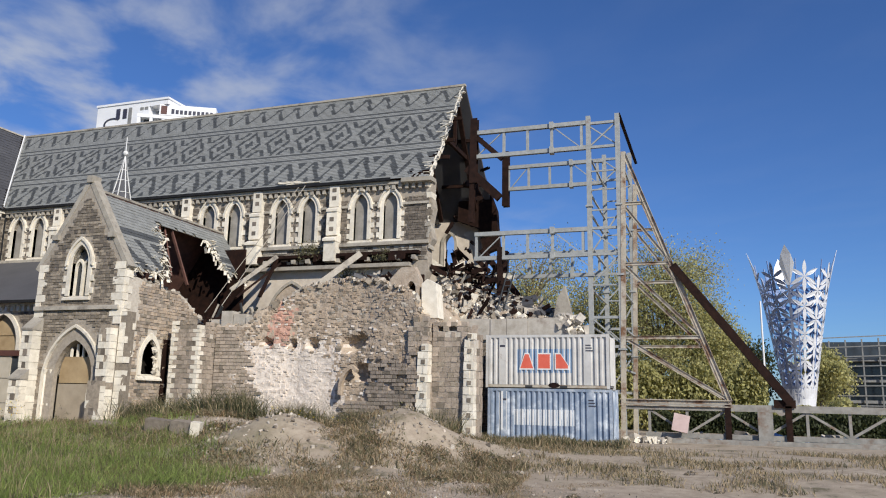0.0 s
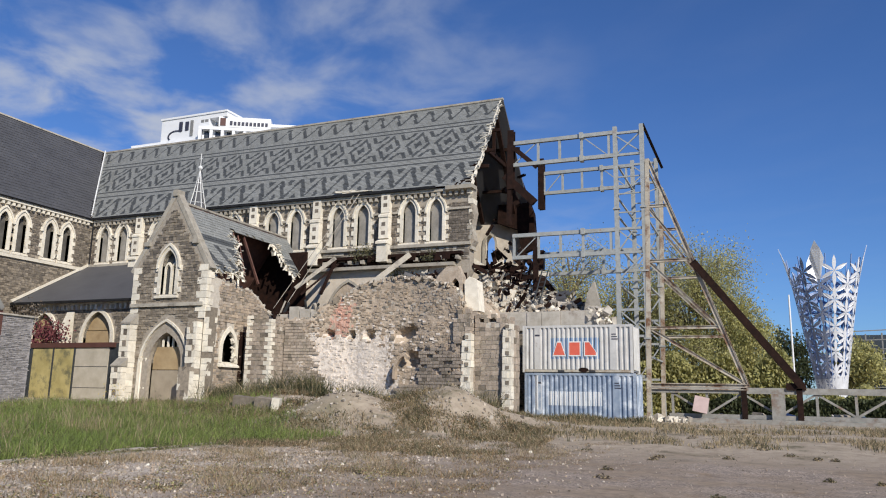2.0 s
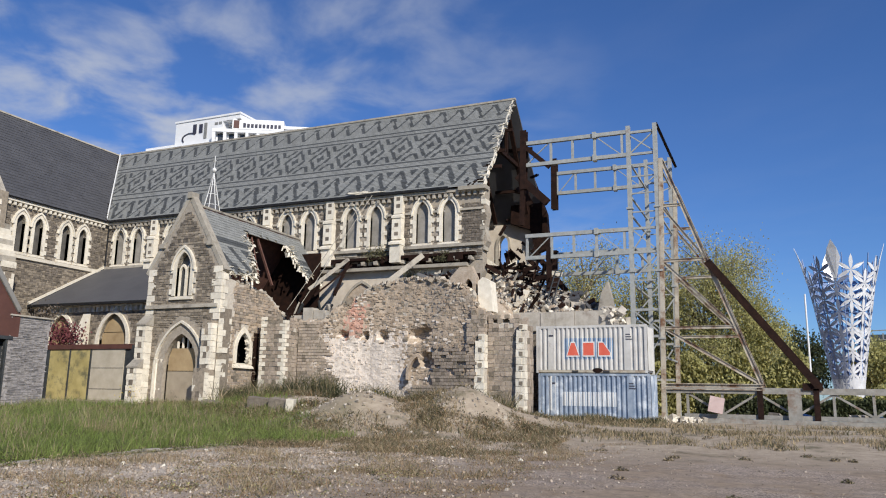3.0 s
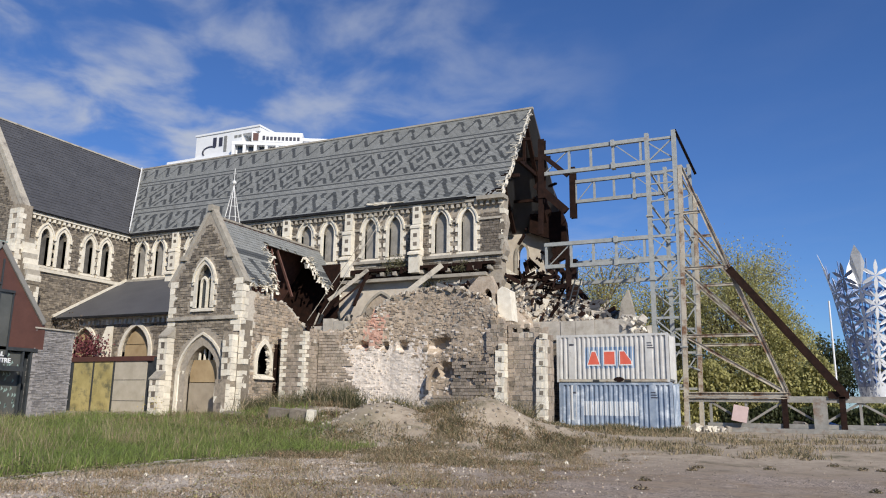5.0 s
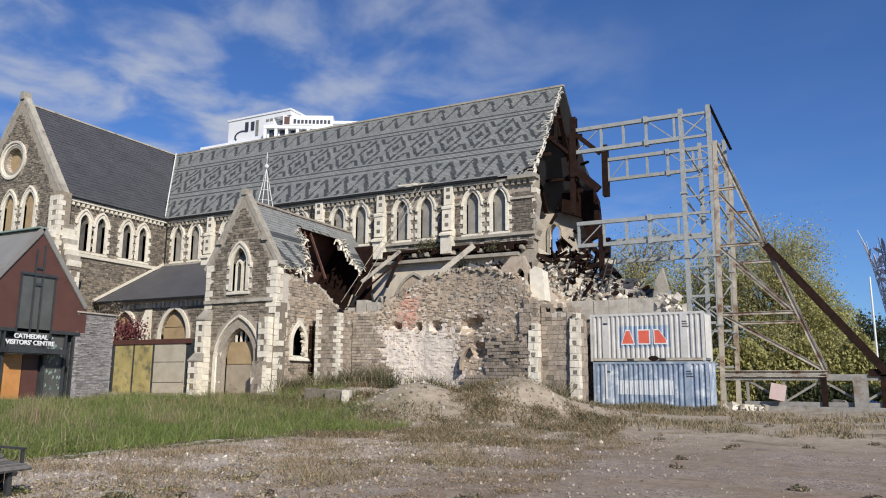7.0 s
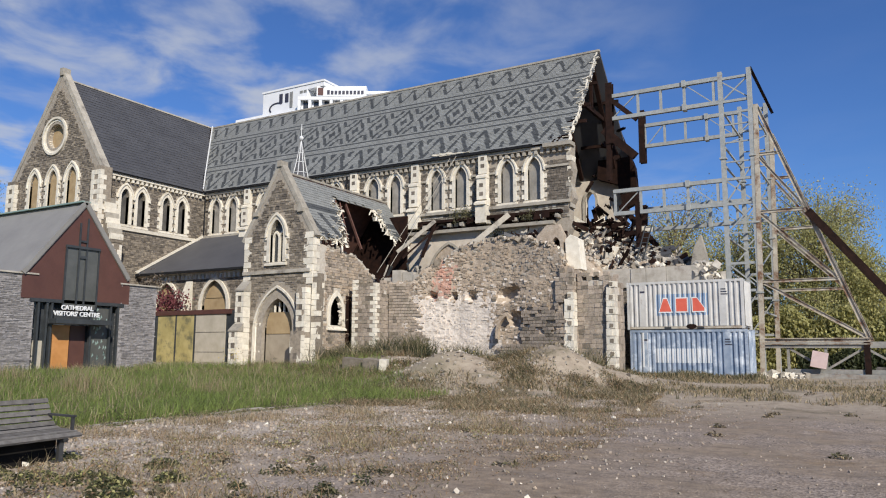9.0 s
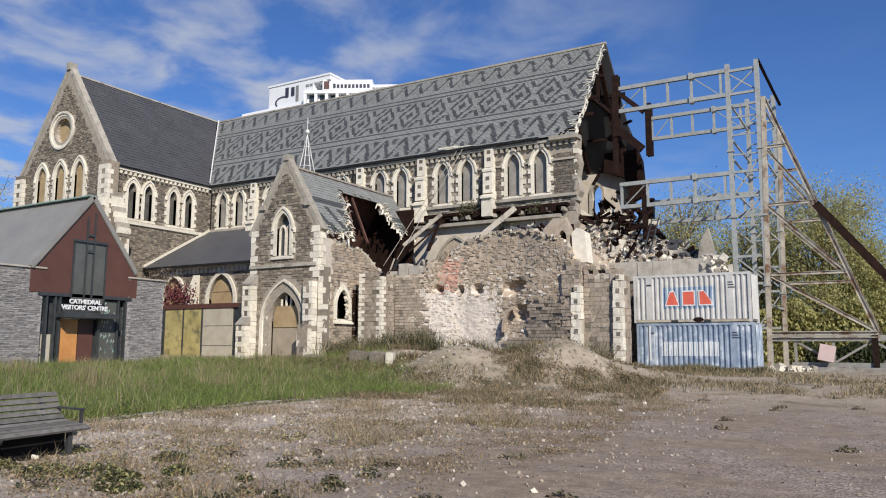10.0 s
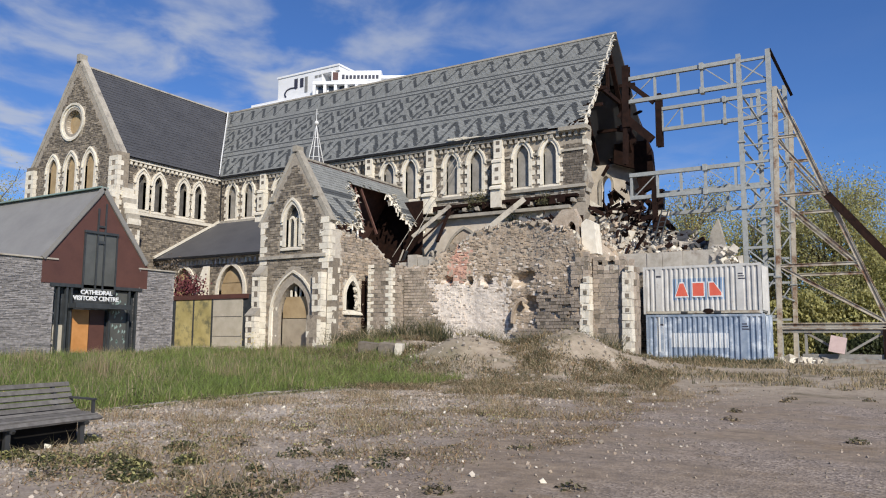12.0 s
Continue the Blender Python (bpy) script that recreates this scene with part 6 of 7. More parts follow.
for u, shape in ((-10.34, [(-0.34, 0), (-0.1, 0.72), (0.1, 0.72), (0.34, 0)]), (-9.48, [(-0.3, 0), (-0.3, 0.72), (0.3, 0.72), (0.3, 0)]), (-8.62, [(-0.3, 0), (-0.3, 0.72), (-0.06, 0.72), (0.32, 0.16), (0.32, 0)])):
    for grow, d, material, name in ((1.13, 0.041, M_WHITE_MARK, "white_edge"), (0.95, 0.045, M_RED_MARK, "red_mark")):
        m = Mesh()
        F_C.prism(m, [(u + a * grow, 4.3 + (b - 0.36) * grow) for a, b in shape], d - 0.02, d)
        m.ob(name, material, upc)
panel_marks(lowc, -11.0, -8.0, 1.25, 2.0, CY + 0.05, M_WHITE_MARK, "white_band")
panel_marks(lowc, -11.75, -11.35, 1.0, 2.85, CY + 0.05, M_WHITE_MARK, "pale_patch")
m = Mesh()
F_C.prism(m, [(-9.0 + 0.28 * math.cos(a), 3.16 + 0.13 * math.sin(a)) for a in [math.pi * i / 5 for i in range(10)]], 0.036, 0.042)
m.ob("rust_patch", M_RUST, upc)

# ---- visitors' centre ----
centre = thing("visitor_centre", "low visitor centre with copper-clad gable, grey metal roof and split-stone piers", "building", (-40, 24.5, 0.8))
VX, VY = -36.0, 24.5
F_V = Face("w", VX)
m = Mesh()
F_V.prism(m, [(21.45, 5.3), (VY, 9.35), (27.5, 5.45), (27.5, 4.25), (21.45, 4.25)], -0.3, 0.0)
m.ob("gable_cladding", M_COPPER, centre, "dark brown copper gable cladding")
for foot, zf in ((21.4, 5.45), (27.35, 5.62)):
    m = Mesh()
    m.bar((VX + 0.05, VY, 9.42), (VX + 0.05, foot, zf), 0.14, 0.22)
    m.ob("verge_trim", M_ZINC, centre)
sheet("roof", [(VX + 0.1, VY, 9.42), (VX + 0.1, 21.4, 5.46), (-37.05, 21.4, 5.46), (-37.05, 19.0, 2.4), (-60, 19.0, 2.4), (-60, VY, 9.42)], 0.15, M_ZINC, centre, "grey standing-seam metal roof")
sheet("roof", [(VX + 0.1, VY, 9.42), (VX + 0.1, 27.4, 5.6), (-48.0, 27.4, 5.6), (-48.0, VY, 9.42)], 0.15, M_ZINC, centre)
m = Mesh()
m.bar((VX + 0.1, VY, 9.45), (-60, VY, 9.45), 0.5, 0.07)
m.ob("ridge_cap", M_VERD, centre, "verdigris copper ridge cap")
m = Mesh()
m.box(-60, VX - 0.4, 21.3, 27.6, 0.5, 4.2)
m.ob("body", M_DARKWIN, centre)
# glazed slot with the cross
m = Mesh()
F_V.box(m, 23.62, 25.42, 3.85, 7.0, -0.05, 0.02)
m.ob("glass_panel", M_GREYGLASS, centre)
for u, z0, z1, w in ((24.3, 3.9, 8.3, 0.07), (24.72, 3.9, 8.6, 0.07), (23.6, 3.85, 7.05, 0.06), (25.45, 3.85, 7.05, 0.06)):
    m = Mesh()
    F_V.box(m, u - w / 2, u + w / 2, z0, z1, 0.0, 0.09)
    m.ob("mullion", M_FRAME, centre)
m = Mesh()
F_V.box(m, 23.55, 25.5, 6.95, 7.08, 0.0, 0.12)
F_V.box(m, 24.3, 24.75, 6.45, 6.6, 0.0, 0.1)
F_V.box(m, 24.3, 24.75, 7.3, 7.4, 0.0, 0.1)
m.ob("transom", M_FRAME, centre)
m = Mesh()
F_V.prism(m, [(24.35, 7.1), (24.35, 8.9), (24.5, 9.2), (24.95, 8.6), (24.95, 7.1)], 0.0, 0.015)
m.ob("dark_panel", M_COPPER, centre)
# entrance
m = Mesh()
F_V.box(m, 22.9, 26.0, 3.05, 3.3, 0.0, 0.7)
m.ob("canopy", M_FRAME, centre, "thin dark entrance canopy")
m = Mesh()
F_V.box(m, 23.2, 24.3, 0.8, 3.0, -0.35, -0.3)
m.ob("door", M_ORANGE, centre, "warm varnished timber door")
m = Mesh()
F_V.box(m, 24.35, 25.2, 0.8, 3.0, -0.37, -0.32)
m.ob("door", M_COPPER, centre, "dark reddish door leaf")
m = Mesh()
F_V.box(m, 25.4, 26.4, 0.8, 4.0, -0.2, -0.17)
m.ob("window_pane", M_GREYGLASS, centre)
m = Mesh()
for k in range(26):
    u, z = 25.45 + rng.random() * 0.85, 1.2 + rng.random() * 2.6
    F_V.prism(m, [(u, z), (u + 0.12, z + 0.1), (u + 0.04, z + 0.22)], -0.17, -0.165)
m.ob("window_pattern", M_VERD, centre, kind="stuff")
for u in (22.4, 22.85, 23.1, 25.3, 26.45, 26.9):
    m = Mesh()
    F_V.box(m, u - 0.05, u + 0.05, 0.8, 4.25, -0.2, -0.02)
    m.ob("door_jamb", M_FRAME, centre)
m = Mesh()
F_V.box(m, 22.3, 22.8, 0.8, 2.2, -0.3, -0.2)
m.ob("board", M_PLY_G, centre)
m = Mesh()
F_V.box(m, 21.9, 27.2, 4.1, 4.27, -0.3, 0.02)
m.ob("lintel", M_FRAME, centre)
for text, z, s, ctr in (("CATHEDRAL", 3.74, 0.31, 23.95), ("VISITORS' CENTRE", 3.44, 0.31, 23.95)):
    cu = bpy.data.curves.new("sign_letters", "FONT")
    cu.body, cu.size, cu.align_x, cu.extrude, cu.offset = text, s, "CENTER", 0.02, 0.008
    cu.materials.append(M_WHITE)
    t = new("sign_letters", cu)
    t.matrix_basis = Matrix.Translation((VX + 0.75, ctr, z)) @ Matrix(((0, 0, 1, 0), (1, 0, 0, 0), (0, 1, 0, 0), (0, 0, 0, 1)))
    attach(t, centre)
    tagged(t, "white letters of the entrance sign")


def stone_pier(x0, x1, y0, y1, z1, label):
    p = thing("stone_pier", label, "pier", ((x0 + x1) / 2, (y0 + y1) / 2, 0.7), "entrance piers")
    m = Mesh()
    m.box(x0 + 0.05, x1 - 0.05, y0 + 0.05, y1 - 0.05, 0.3, z1 - 0.08)
    m.ob("core", M_BLUESTONE, p)
    fw, fn = Face("w", x1 - 0.05), Face("n", y0 + 0.05)
    lay(fw, stones(fw, [(y0, 0.4), (y0, z1 - 0.08), (y1, z1 - 0.08), (y1, 0.4)], [], 0.025, (0.055, 0.11), (0.16, 0.5)), p, [M_BLUESTONE])
    lay(fn, stones(fn, [(x0, 0.4), (x0, z1 - 0.08), (x1, z1 - 0.08), (x1, 0.4)], [], 0.025, (0.055, 0.11), (0.16, 0.5)), p, [M_BLUESTONE])
    m = Mesh()
    m.box(x0 - 0.04, x1 + 0.06, y0 - 0.04, y1 + 0.04, z1 - 0.08, z1)
    m.ob("cap", M_CONC, p)


stone_pier(-37.0, -36.0, 26.95, 29.4, 5.4, "grey split-stone entrance pier with a thin cap")
stone_pier(-37.0, -36.0, 16.5, 22.2, 5.48, "long grey split-stone entrance wall with a thin cap")
# boarded link between the centre and the porch
link = thing("boarded_link", "flat-roofed link wall with yellowed glass and grey boards", "wall", (-40.5, 36, 0.6))
F_L = Face("n", 36.0)
m = Mesh()
F_L.box(m, -44.5, -34.0, 0.4, 4.45, -1.0, -0.06)
m.ob("body", M_DARKWIN, link)
for u0, u1, mt, nm in ((-43.9, -42.1, M_YELLOWED, "yellowed_pane"), (-42.0, -40.3, M_YELLOWED, "yellowed_pane"), (-40.15, -37.4, M_PLY_G, "board")):
    m = Mesh()
    F_L.box(m, u0, u1, 0.6, 4.2, -0.06, 0.0)
    m.ob(nm, mt, link)
m = Mesh()
for z in (1.7, 3.0):
    F_L.box(m, -40.15, -37.4, z, z + 0.03, 0.0, 0.012)
m.ob("board_joint", M_FRAME, link)
m = Mesh()
F_L.box(m, -44.5, -36.9, 4.2, 4.5, -1.0, 0.08)
m.ob("fascia", M_COPPER, link)
for u in (-44.0, -42.05, -40.22):
    m = Mesh()
    F_L.box(m, u - 0.05, u + 0.05, 0.5, 4.2, -0.05, 0.05)
    m.ob("mullion", M_FRAME, link)

# ---- bench ----
bench = thing("park_bench", "weathered grey timber slat bench on iron feet at the gravel edge", "bench", (-9.9, 5.9, 0))
B1, B0 = Vector((-10.55, 7.4, 0)), Vector((-9.85, 4.0, 0))
BD = (B1 - B0).normalized()
BN = Vector((-BD.y, BD.x, 0))
profile = [(0.00, 0.37), (0.09, 0.43), (0.20, 0.45), (0.31, 0.455), (0.42, 0.46), (0.53, 0.50), (0.60, 0.58), (0.64, 0.665), (0.675, 0.75), (0.71, 0.835), (0.74, 0.92)]
for (d0, z0), (d1, z1) in zip(profile, profile[1:]):
    m = Mesh()
    tilt = Vector((BN.x * (d1 - d0), BN.y * (d1 - d0), z1 - z0))
    c = BN * ((d0 + d1) / 2) + Vector((0, 0, (z0 + z1) / 2))
    m.bar(B0 + c, B1 + c, 0.035, tilt.length * 0.72, up=tilt)
    m.ob("slat", M_BENCH, bench)
for s in (0.35, 1.9, (B1 - B0).length - 0.3):
    m = Mesh()
    p = B0 + BD * s
    for (d0, z0), (d1, z1) in zip(profile, profile[1:]):
        m.bar(p + BN * d0 + Vector((0, 0, z0 - 0.04)), p + BN * d1 + Vector((0, 0, z1 - 0.04)), 0.05)
    m.bar(p + BN * 0.12, p + BN * 0.12 + Vector((0, 0, 0.41)), 0.07)
    m.bar(p + BN * 0.55, p + BN * 0.55 + Vector((0, 0, 0.48)), 0.07)
    m.bar(p + BN * 0.05 + Vector((0, 0, 0.02)), p + BN * 0.65 + Vector((0, 0, 0.02)), 0.08, 0.04)
    m.ob("leg_frame", M_IRON, bench)
m = Mesh()
p = B1 - BD * 0.05
m.bar(p + BN * 0.62 + Vector((0, 0, 0.68)), p + BN * 0.12 + Vector((0, 0, 0.66)), 0.06, 0.03)
m.bar(p + BN * 0.16 + Vector((0, 0, 0.44)), p + BN * 0.16 + Vector((0, 0, 0.66)), 0.04)
m.ob("armrest", M_IRON, bench)
# added black block that stands for the deep shade under the seat
m = Mesh()
m.hexa([p + BN * d + Vector((0, 0, z)) for p in (B0 + BD * 0.1, B1 - BD * 0.2) for d, z in ((0.30, 0.0), (0.6, 0.0), (0.6, 0.36), (0.30, 0.36))])
m.ob("plinth", M_CAVITY, bench, "black block standing in for the shade under the seat")

# ---- kerb ----
kerb = thing("kerb", "low pale concrete kerb between meadow and gravel", "kerb", (-15.6, 16, 0), kind="structure")
def kerb_x(y):
    return -15.15 - 0.95 * ss(9, 18, y)


y = 3.0
while y < 20:
    x = kerb_x(y)
    m = Mesh()
    m.hexa([(kerb_x(yy) + dx, yy, z) for z in (-0.1, 0.02 + 0.04 * rng.random()) for dx, yy in ((-0.09, y + 0.01), (0.09, y + 0.01), (0.09, y + 0.98), (-0.09, y + 0.98))])
    m.ob("kerbstone", M_KERB, kerb)
    y += 1.0

# stone blocks lying in the weeds
for x, y, z, w, d, h, r in ((-21.8, 29.2, 0.75, 1.1, 0.5, 0.5, 8), (-20.5, 29.0, 0.7, 1.1, 0.5, 0.55, -4), (-19.9, 28.8, 0.7, 0.35, 0.45, 0.55, 20), (-24.8, 29.5, 0.85, 0.9, 0.6, 0.35, 15)):
    m = Mesh()
    m.box(-w / 2, w / 2, -d / 2, d / 2, 0, h)
    o = m.ob("stone_block", M_WARM if w > 0.5 else M_CREAM, label="squared grey carved stone block lying in the weeds", category="stone block", group="salvaged blocks")
    o.matrix_basis = pose(x, y, land(x, y) - 0.08, 4, 6, r)

# ---- hotel ----
hotel = thing("hotel", "white high-rise hotel rising behind the cathedral", "building", (-66, 82, 0))
HY = 80.0
H0, H1 = Vector((-69.5, 78.75, 0)), Vector((-61.2, 83.25, 0))     # the turned front with the sign
HD = (H1 - H0).normalized()
HN = Vector((HD.y, -HD.x, 0))


def on_front(a, b, z0, z1, d0, d1, name, material, label=""):
    """A block on the turned front: a and b metres along it, d0 to d1 out from it."""
    m = Mesh()
    m.hexa([H0 + HD * u + HN * d + Vector((0, 0, z)) for d in (d0, d1) for u, z in ((a, z0), (b, z0), (b, z1), (a, z1))])
    return m.ob(name, material, hotel, label)


m = Mesh()
m.box(-83.1, -55.0, HY + 0.5, HY + 16, 0, 35.4)
m.ob("tower_body", M_WHITE, hotel)
m = Mesh()
m.box(-83.3, -70.2, HY - 0.6, HY + 16, 35.2, 35.75)
m.box(-82.6, -70.2, HY - 0.2, HY + 15, 35.75, 36.25)
m.ob("parapet", M_WHITE, hotel)
m = Mesh()
m.box(-77.4, -69.0, HY, HY + 11, 35.2, 39.45)
m.box(-69.0, -66.05, HY, HY + 11, 38.8, 39.45)
m.ob("roof_block", M_WHITE, hotel, "tall plain white roof block")
m = Mesh()
m.box(-77.55, -65.95, HY - 0.12, HY + 11, 39.45, 39.72)
m.ob("roof_edge", M_WHITE, hotel)
FL = (H1 - H0).length
on_front(0, FL, 33.0, 35.3, -6, 0.0, "front_wing", M_WHITE)
on_front(0, FL, 35.3, 37.0, -6, -0.7, "recessed_wall", M_WHITE)
on_front(-0.1, FL, 36.9, 37.35, -6, 0.15, "beam", M_WHITE)
on_front(2.55, FL + 0.1, 37.35, 38.8, -6, 0.2, "sign_fascia", M_WHITE, "plain white fascia with dark sign bars")
on_front(FL + 0.1, FL + 6.2, 37.75, 38.1, -6, 0.1, "terrace_slab", M_WHITE)
on_front(FL + 0.1, FL + 6.2, 35.0, 37.75, -6, -0.6, "recessed_wall", M_WHITE)
for k in range(6):
    on_front(0.55 + 1.5 * k, 1.35 + 1.5 * k, 35.35, 36.85, -0.72, -0.62, "window", M_DARKWIN)
for k in range(7):
    on_front(-0.1 + 1.5 * k, 0.3 + 1.5 * k, 35.2, 36.95, -0.7, 0.1, "column", M_WHITE)
for k in range(10):
    on_front(4.05 + 0.53 * k, 4.4 + 0.53 * k, 37.62, 38.14 - (0.0 if k else -0.1), 0.2, 0.26, "sign_bar", M_INK)
on_front(2.75, 3.5, 37.5, 38.6, 0.2, 0.26, "sign_emblem", M_COPPER, "dark red emblem")
F2 = Face("n", HY)
for a, b, z0, z1 in ((-74.2, -73.6, 37.5, 38.9), (-73.1, -72.5, 37.5, 38.8), (-72.2, -71.7, 36.6, 38.9)):
    m = Mesh()
    F2.box(m, a, b, z0, z1, 0.0, 0.08)
    m.ob("roof_emblem", M_INK if b < -72 else M_CONCGREY, hotel)
m = Mesh()
ring = lambda rx, rz: [(-74.7 + rx * math.cos(a), 36.9 + rz * math.sin(a)) for a in [math.pi * (0.25 + 0.95 * i / 12) for i in range(13)]]
F2.band(m, ring(1.2, 0.65), ring(1.45, 0.85), 0.0, 0.07)
m.ob("roof_emblem", M_INK, hotel)
for x in (-70.4, -69.7):
    m = Mesh()
    F2.box(m, x, x + 0.55, 38.35, 38.75, -0.05, 0.03)
    m.ob("vent", M_CONCGREY, hotel)

# ---- chalice sculpture ----
chalice = thing("chalice_sculpture", "tall flared openwork metal sculpture of interlaced leaf shapes", "sculpture", (6.2, 86, 0.4))
CH = Vector((6.2, 86.0, 0.4))
CHH = 16.3


def chalice_r(z):
    return 1.05 + 2.6 * (z / CHH) ** 1.15


def chalice_p(a, z, off=0.0):
    r = chalice_r(z) + off
    return CH + Vector((r * math.cos(a), r * math.sin(a), z))


def leaf_on(m, a0, z0, a1, z1, w, k=0):
    """A pointed leaf plate between two places on the flare."""
    n = 4
    rm = (chalice_r(z0) + chalice_r(z1)) / 2
    du, dz = (a1 - a0) * rm, z1 - z0
    L = math.hypot(du, dz)
    nu, nz = -dz / L, du / L
    pts = []
    for s in (1, -1):
        for i in range(n + 1):
            t = i / n if s > 0 else 1 - i / n
            ww = w * math.sin(math.pi * t) ** 0.8 * s
            pts.append((a0 + (a1 - a0) * t + nu * ww / rm, z0 + dz * t + nz * ww))
    inn = [chalice_p(a, z, -0.05) for a, z in pts]
    out = [chalice_p(a, z, 0.0) for a, z in pts]
    q = len(pts)
    m.add(inn + out, [tuple(range(q))[::-1], tuple(range(q, 2 * q))] + [(i, (i + 1) % q, q + (i + 1) % q, q + i) for i in range(q)], k)


def build_chalice():
    cols = 14
    for i in range(cols):
        m = Mesh()
        a = 2 * math.pi * i / cols
        st = 2 * math.pi / cols
        # columns turned from the sun get the colour with shade painted in
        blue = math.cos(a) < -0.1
        z = 3.2 + (0.9 if i % 2 else 0.0)
        while z < CHH - 0.6:
            h = 0.9 + 0.75 * z / CHH
            for k in range(6):
                b = math.pi / 3 * k + math.pi / 6
                leaf_on(m, a, z, a + st * 1.0 * math.cos(b), min(CHH, z + h * math.sin(b)), 0.10 + 0.10 * z / CHH)
            z += h * 2
        z = 3.2 + (0.0 if i % 2 else 0.9)
        for zz in (3.5, 7.0, 11.2):
            leaf_on(m, a - st / 2, zz, a + st / 2, zz + 1.6, 0.1)
            leaf_on(m, a + st / 2, zz, a - st / 2, zz + 1.6, 0.1)
        m.ob("leaf_panel", M_ALU_BLUE if math.sin(a) > 0.1 else M_ALU_SHADE if blue else M_ALU, chalice)
        if i in (0, 4, 7, 10):
            t = Mesh()
            b = [chalice_p(a - st * 0.1, CHH - 3.0), chalice_p(a + st * 0.1, CHH - 3.0), chalice_p(a + st * 0.42, CHH - 1.0, 0.1), chalice_p(a + st * 0.25, CHH - 0.1, 0.2),
                 chalice_p(a, CHH + 0.75, 0.3), chalice_p(a - st * 0.25, CHH - 0.1, 0.2), chalice_p(a - st * 0.42, CHH - 1.0, 0.1)]
            c = [p + Vector((0.04 * math.cos(a), 0.04 * math.sin(a), 0)) for p in b]
            t.add(b + c, [tuple(range(6, -1, -1)), tuple(range(7, 14))] + [(j, (j + 1) % 7, 7 + (j + 1) % 7, 7 + j) for j in range(7)])
            t.ob("crown_leaf", M_ALU, chalice)
    m = Mesh()
    n = 28
    for j in range(4):
        z0, z1 = 0.9 * j, 0.9 * (j + 1)
        m.add([chalice_p(2 * math.pi * i / n, z) for z in (z0, z1) for i in range(n)], [(i, (i + 1) % n, n + (i + 1) % n, n + i) for i in range(n)])
    m.ob("base_sleeve", M_ALU, chalice)
    m = Mesh()
    for i in range(8):
        m.tube(chalice_p(math.pi * i / 4, 0.5, -0.15), chalice_p(math.pi * i / 4, CHH - 0.5, -0.15), 0.06, n=5)
    for z in (4, 7, 10, 13):
        for i in range(16):
            m.tube(chalice_p(math.pi * i / 8, z, -0.15), chalice_p(math.pi * (i + 1) / 8, z, -0.15), 0.05, n=5)
    m.ob("inner_cage", M_ALU_BLUE, chalice)


build_chalice()


# ---- trees ----
def tree(at, height, spread, leaves, seed, leaf_mat, label, leaf=0.14, bare=0.0):
    """Trunk, limbs to each spray of twigs, and a crown of small leaves round the twigs."""
    r = random.Random(seed)
    t = thing("tree", label, "tree", at, "trees beyond the site")
    base = Vector(at)
    trunk, sprays = Mesh(), []
    p, rad = base, height * 0.02
    axis = [base]
    for k in range(7):
        q = p + Vector((r.gauss(0, 0.02) * height, r.gauss(0, 0.02) * height, height * 0.12))
        trunk.tube(p, q, rad, rad * 0.8, 8)
        p, rad = q, rad * 0.8
        axis.append(q)
    while len(sprays) < 95:
        u = Vector((r.uniform(-1, 1), r.uniform(-1, 1), r.uniform(-1, 1)))
        if u.length > 1 or u.length < 0.35:
            continue
        lump = 0.75 + 0.45 * noise.noise(u * 1.8 + Vector((seed, 0, 0)))
        c = base + Vector((u.x * spread * lump, u.y * spread * lump, height * (0.55 + 0.47 * u.z * lump)))
        if c.z < base.z + height * 0.06:
            continue
        sprays.append(c)
        a = min(axis, key=lambda w: abs(w.z - (base.z + (c.z - base.z) * 0.7)))
        mid = (a + c) / 2 + Vector((0, 0, 0.05 * height))
        trunk.tube(a, mid, height * 0.005, height * 0.003, 5)
        trunk.tube(mid, c, height * 0.003, height * 0.0012, 5)
        for _ in range(3):
            trunk.tube(c, c + Vector((r.gauss(0, 1), r.gauss(0, 1), r.uniform(0, 1.2))) * height * 0.05, height * 0.0014, height * 0.0006, 4)
    trunk.ob("trunk", M_BARK, t)
    crown = Mesh()
    for _ in range(leaves):
        q = r.choice(sprays)
        if r.random() < bare * max(0, (q.z - base.z) / height - 0.3) * 1.4:
            continue
        s = leaf * r.uniform(0.6, 1.3)
        c = q + Vector((r.gauss(0, 1), r.gauss(0, 1), r.gauss(0, 0.85))) * height * 0.055
        if c.z < base.z + 0.4:
            continue
        e = Euler((r.uniform(0, 6), r.uniform(0, 6), r.uniform(0, 6))).to_matrix()
        u, v = e @ Vector((s, 0, 0)), e @ Vector((0, s * 0.6, 0))
        crown.add([c - u, c - v, c + u, c + v], [(0, 1, 2, 3)])
    crown.ob("crown", leaf_mat, t)
    return t


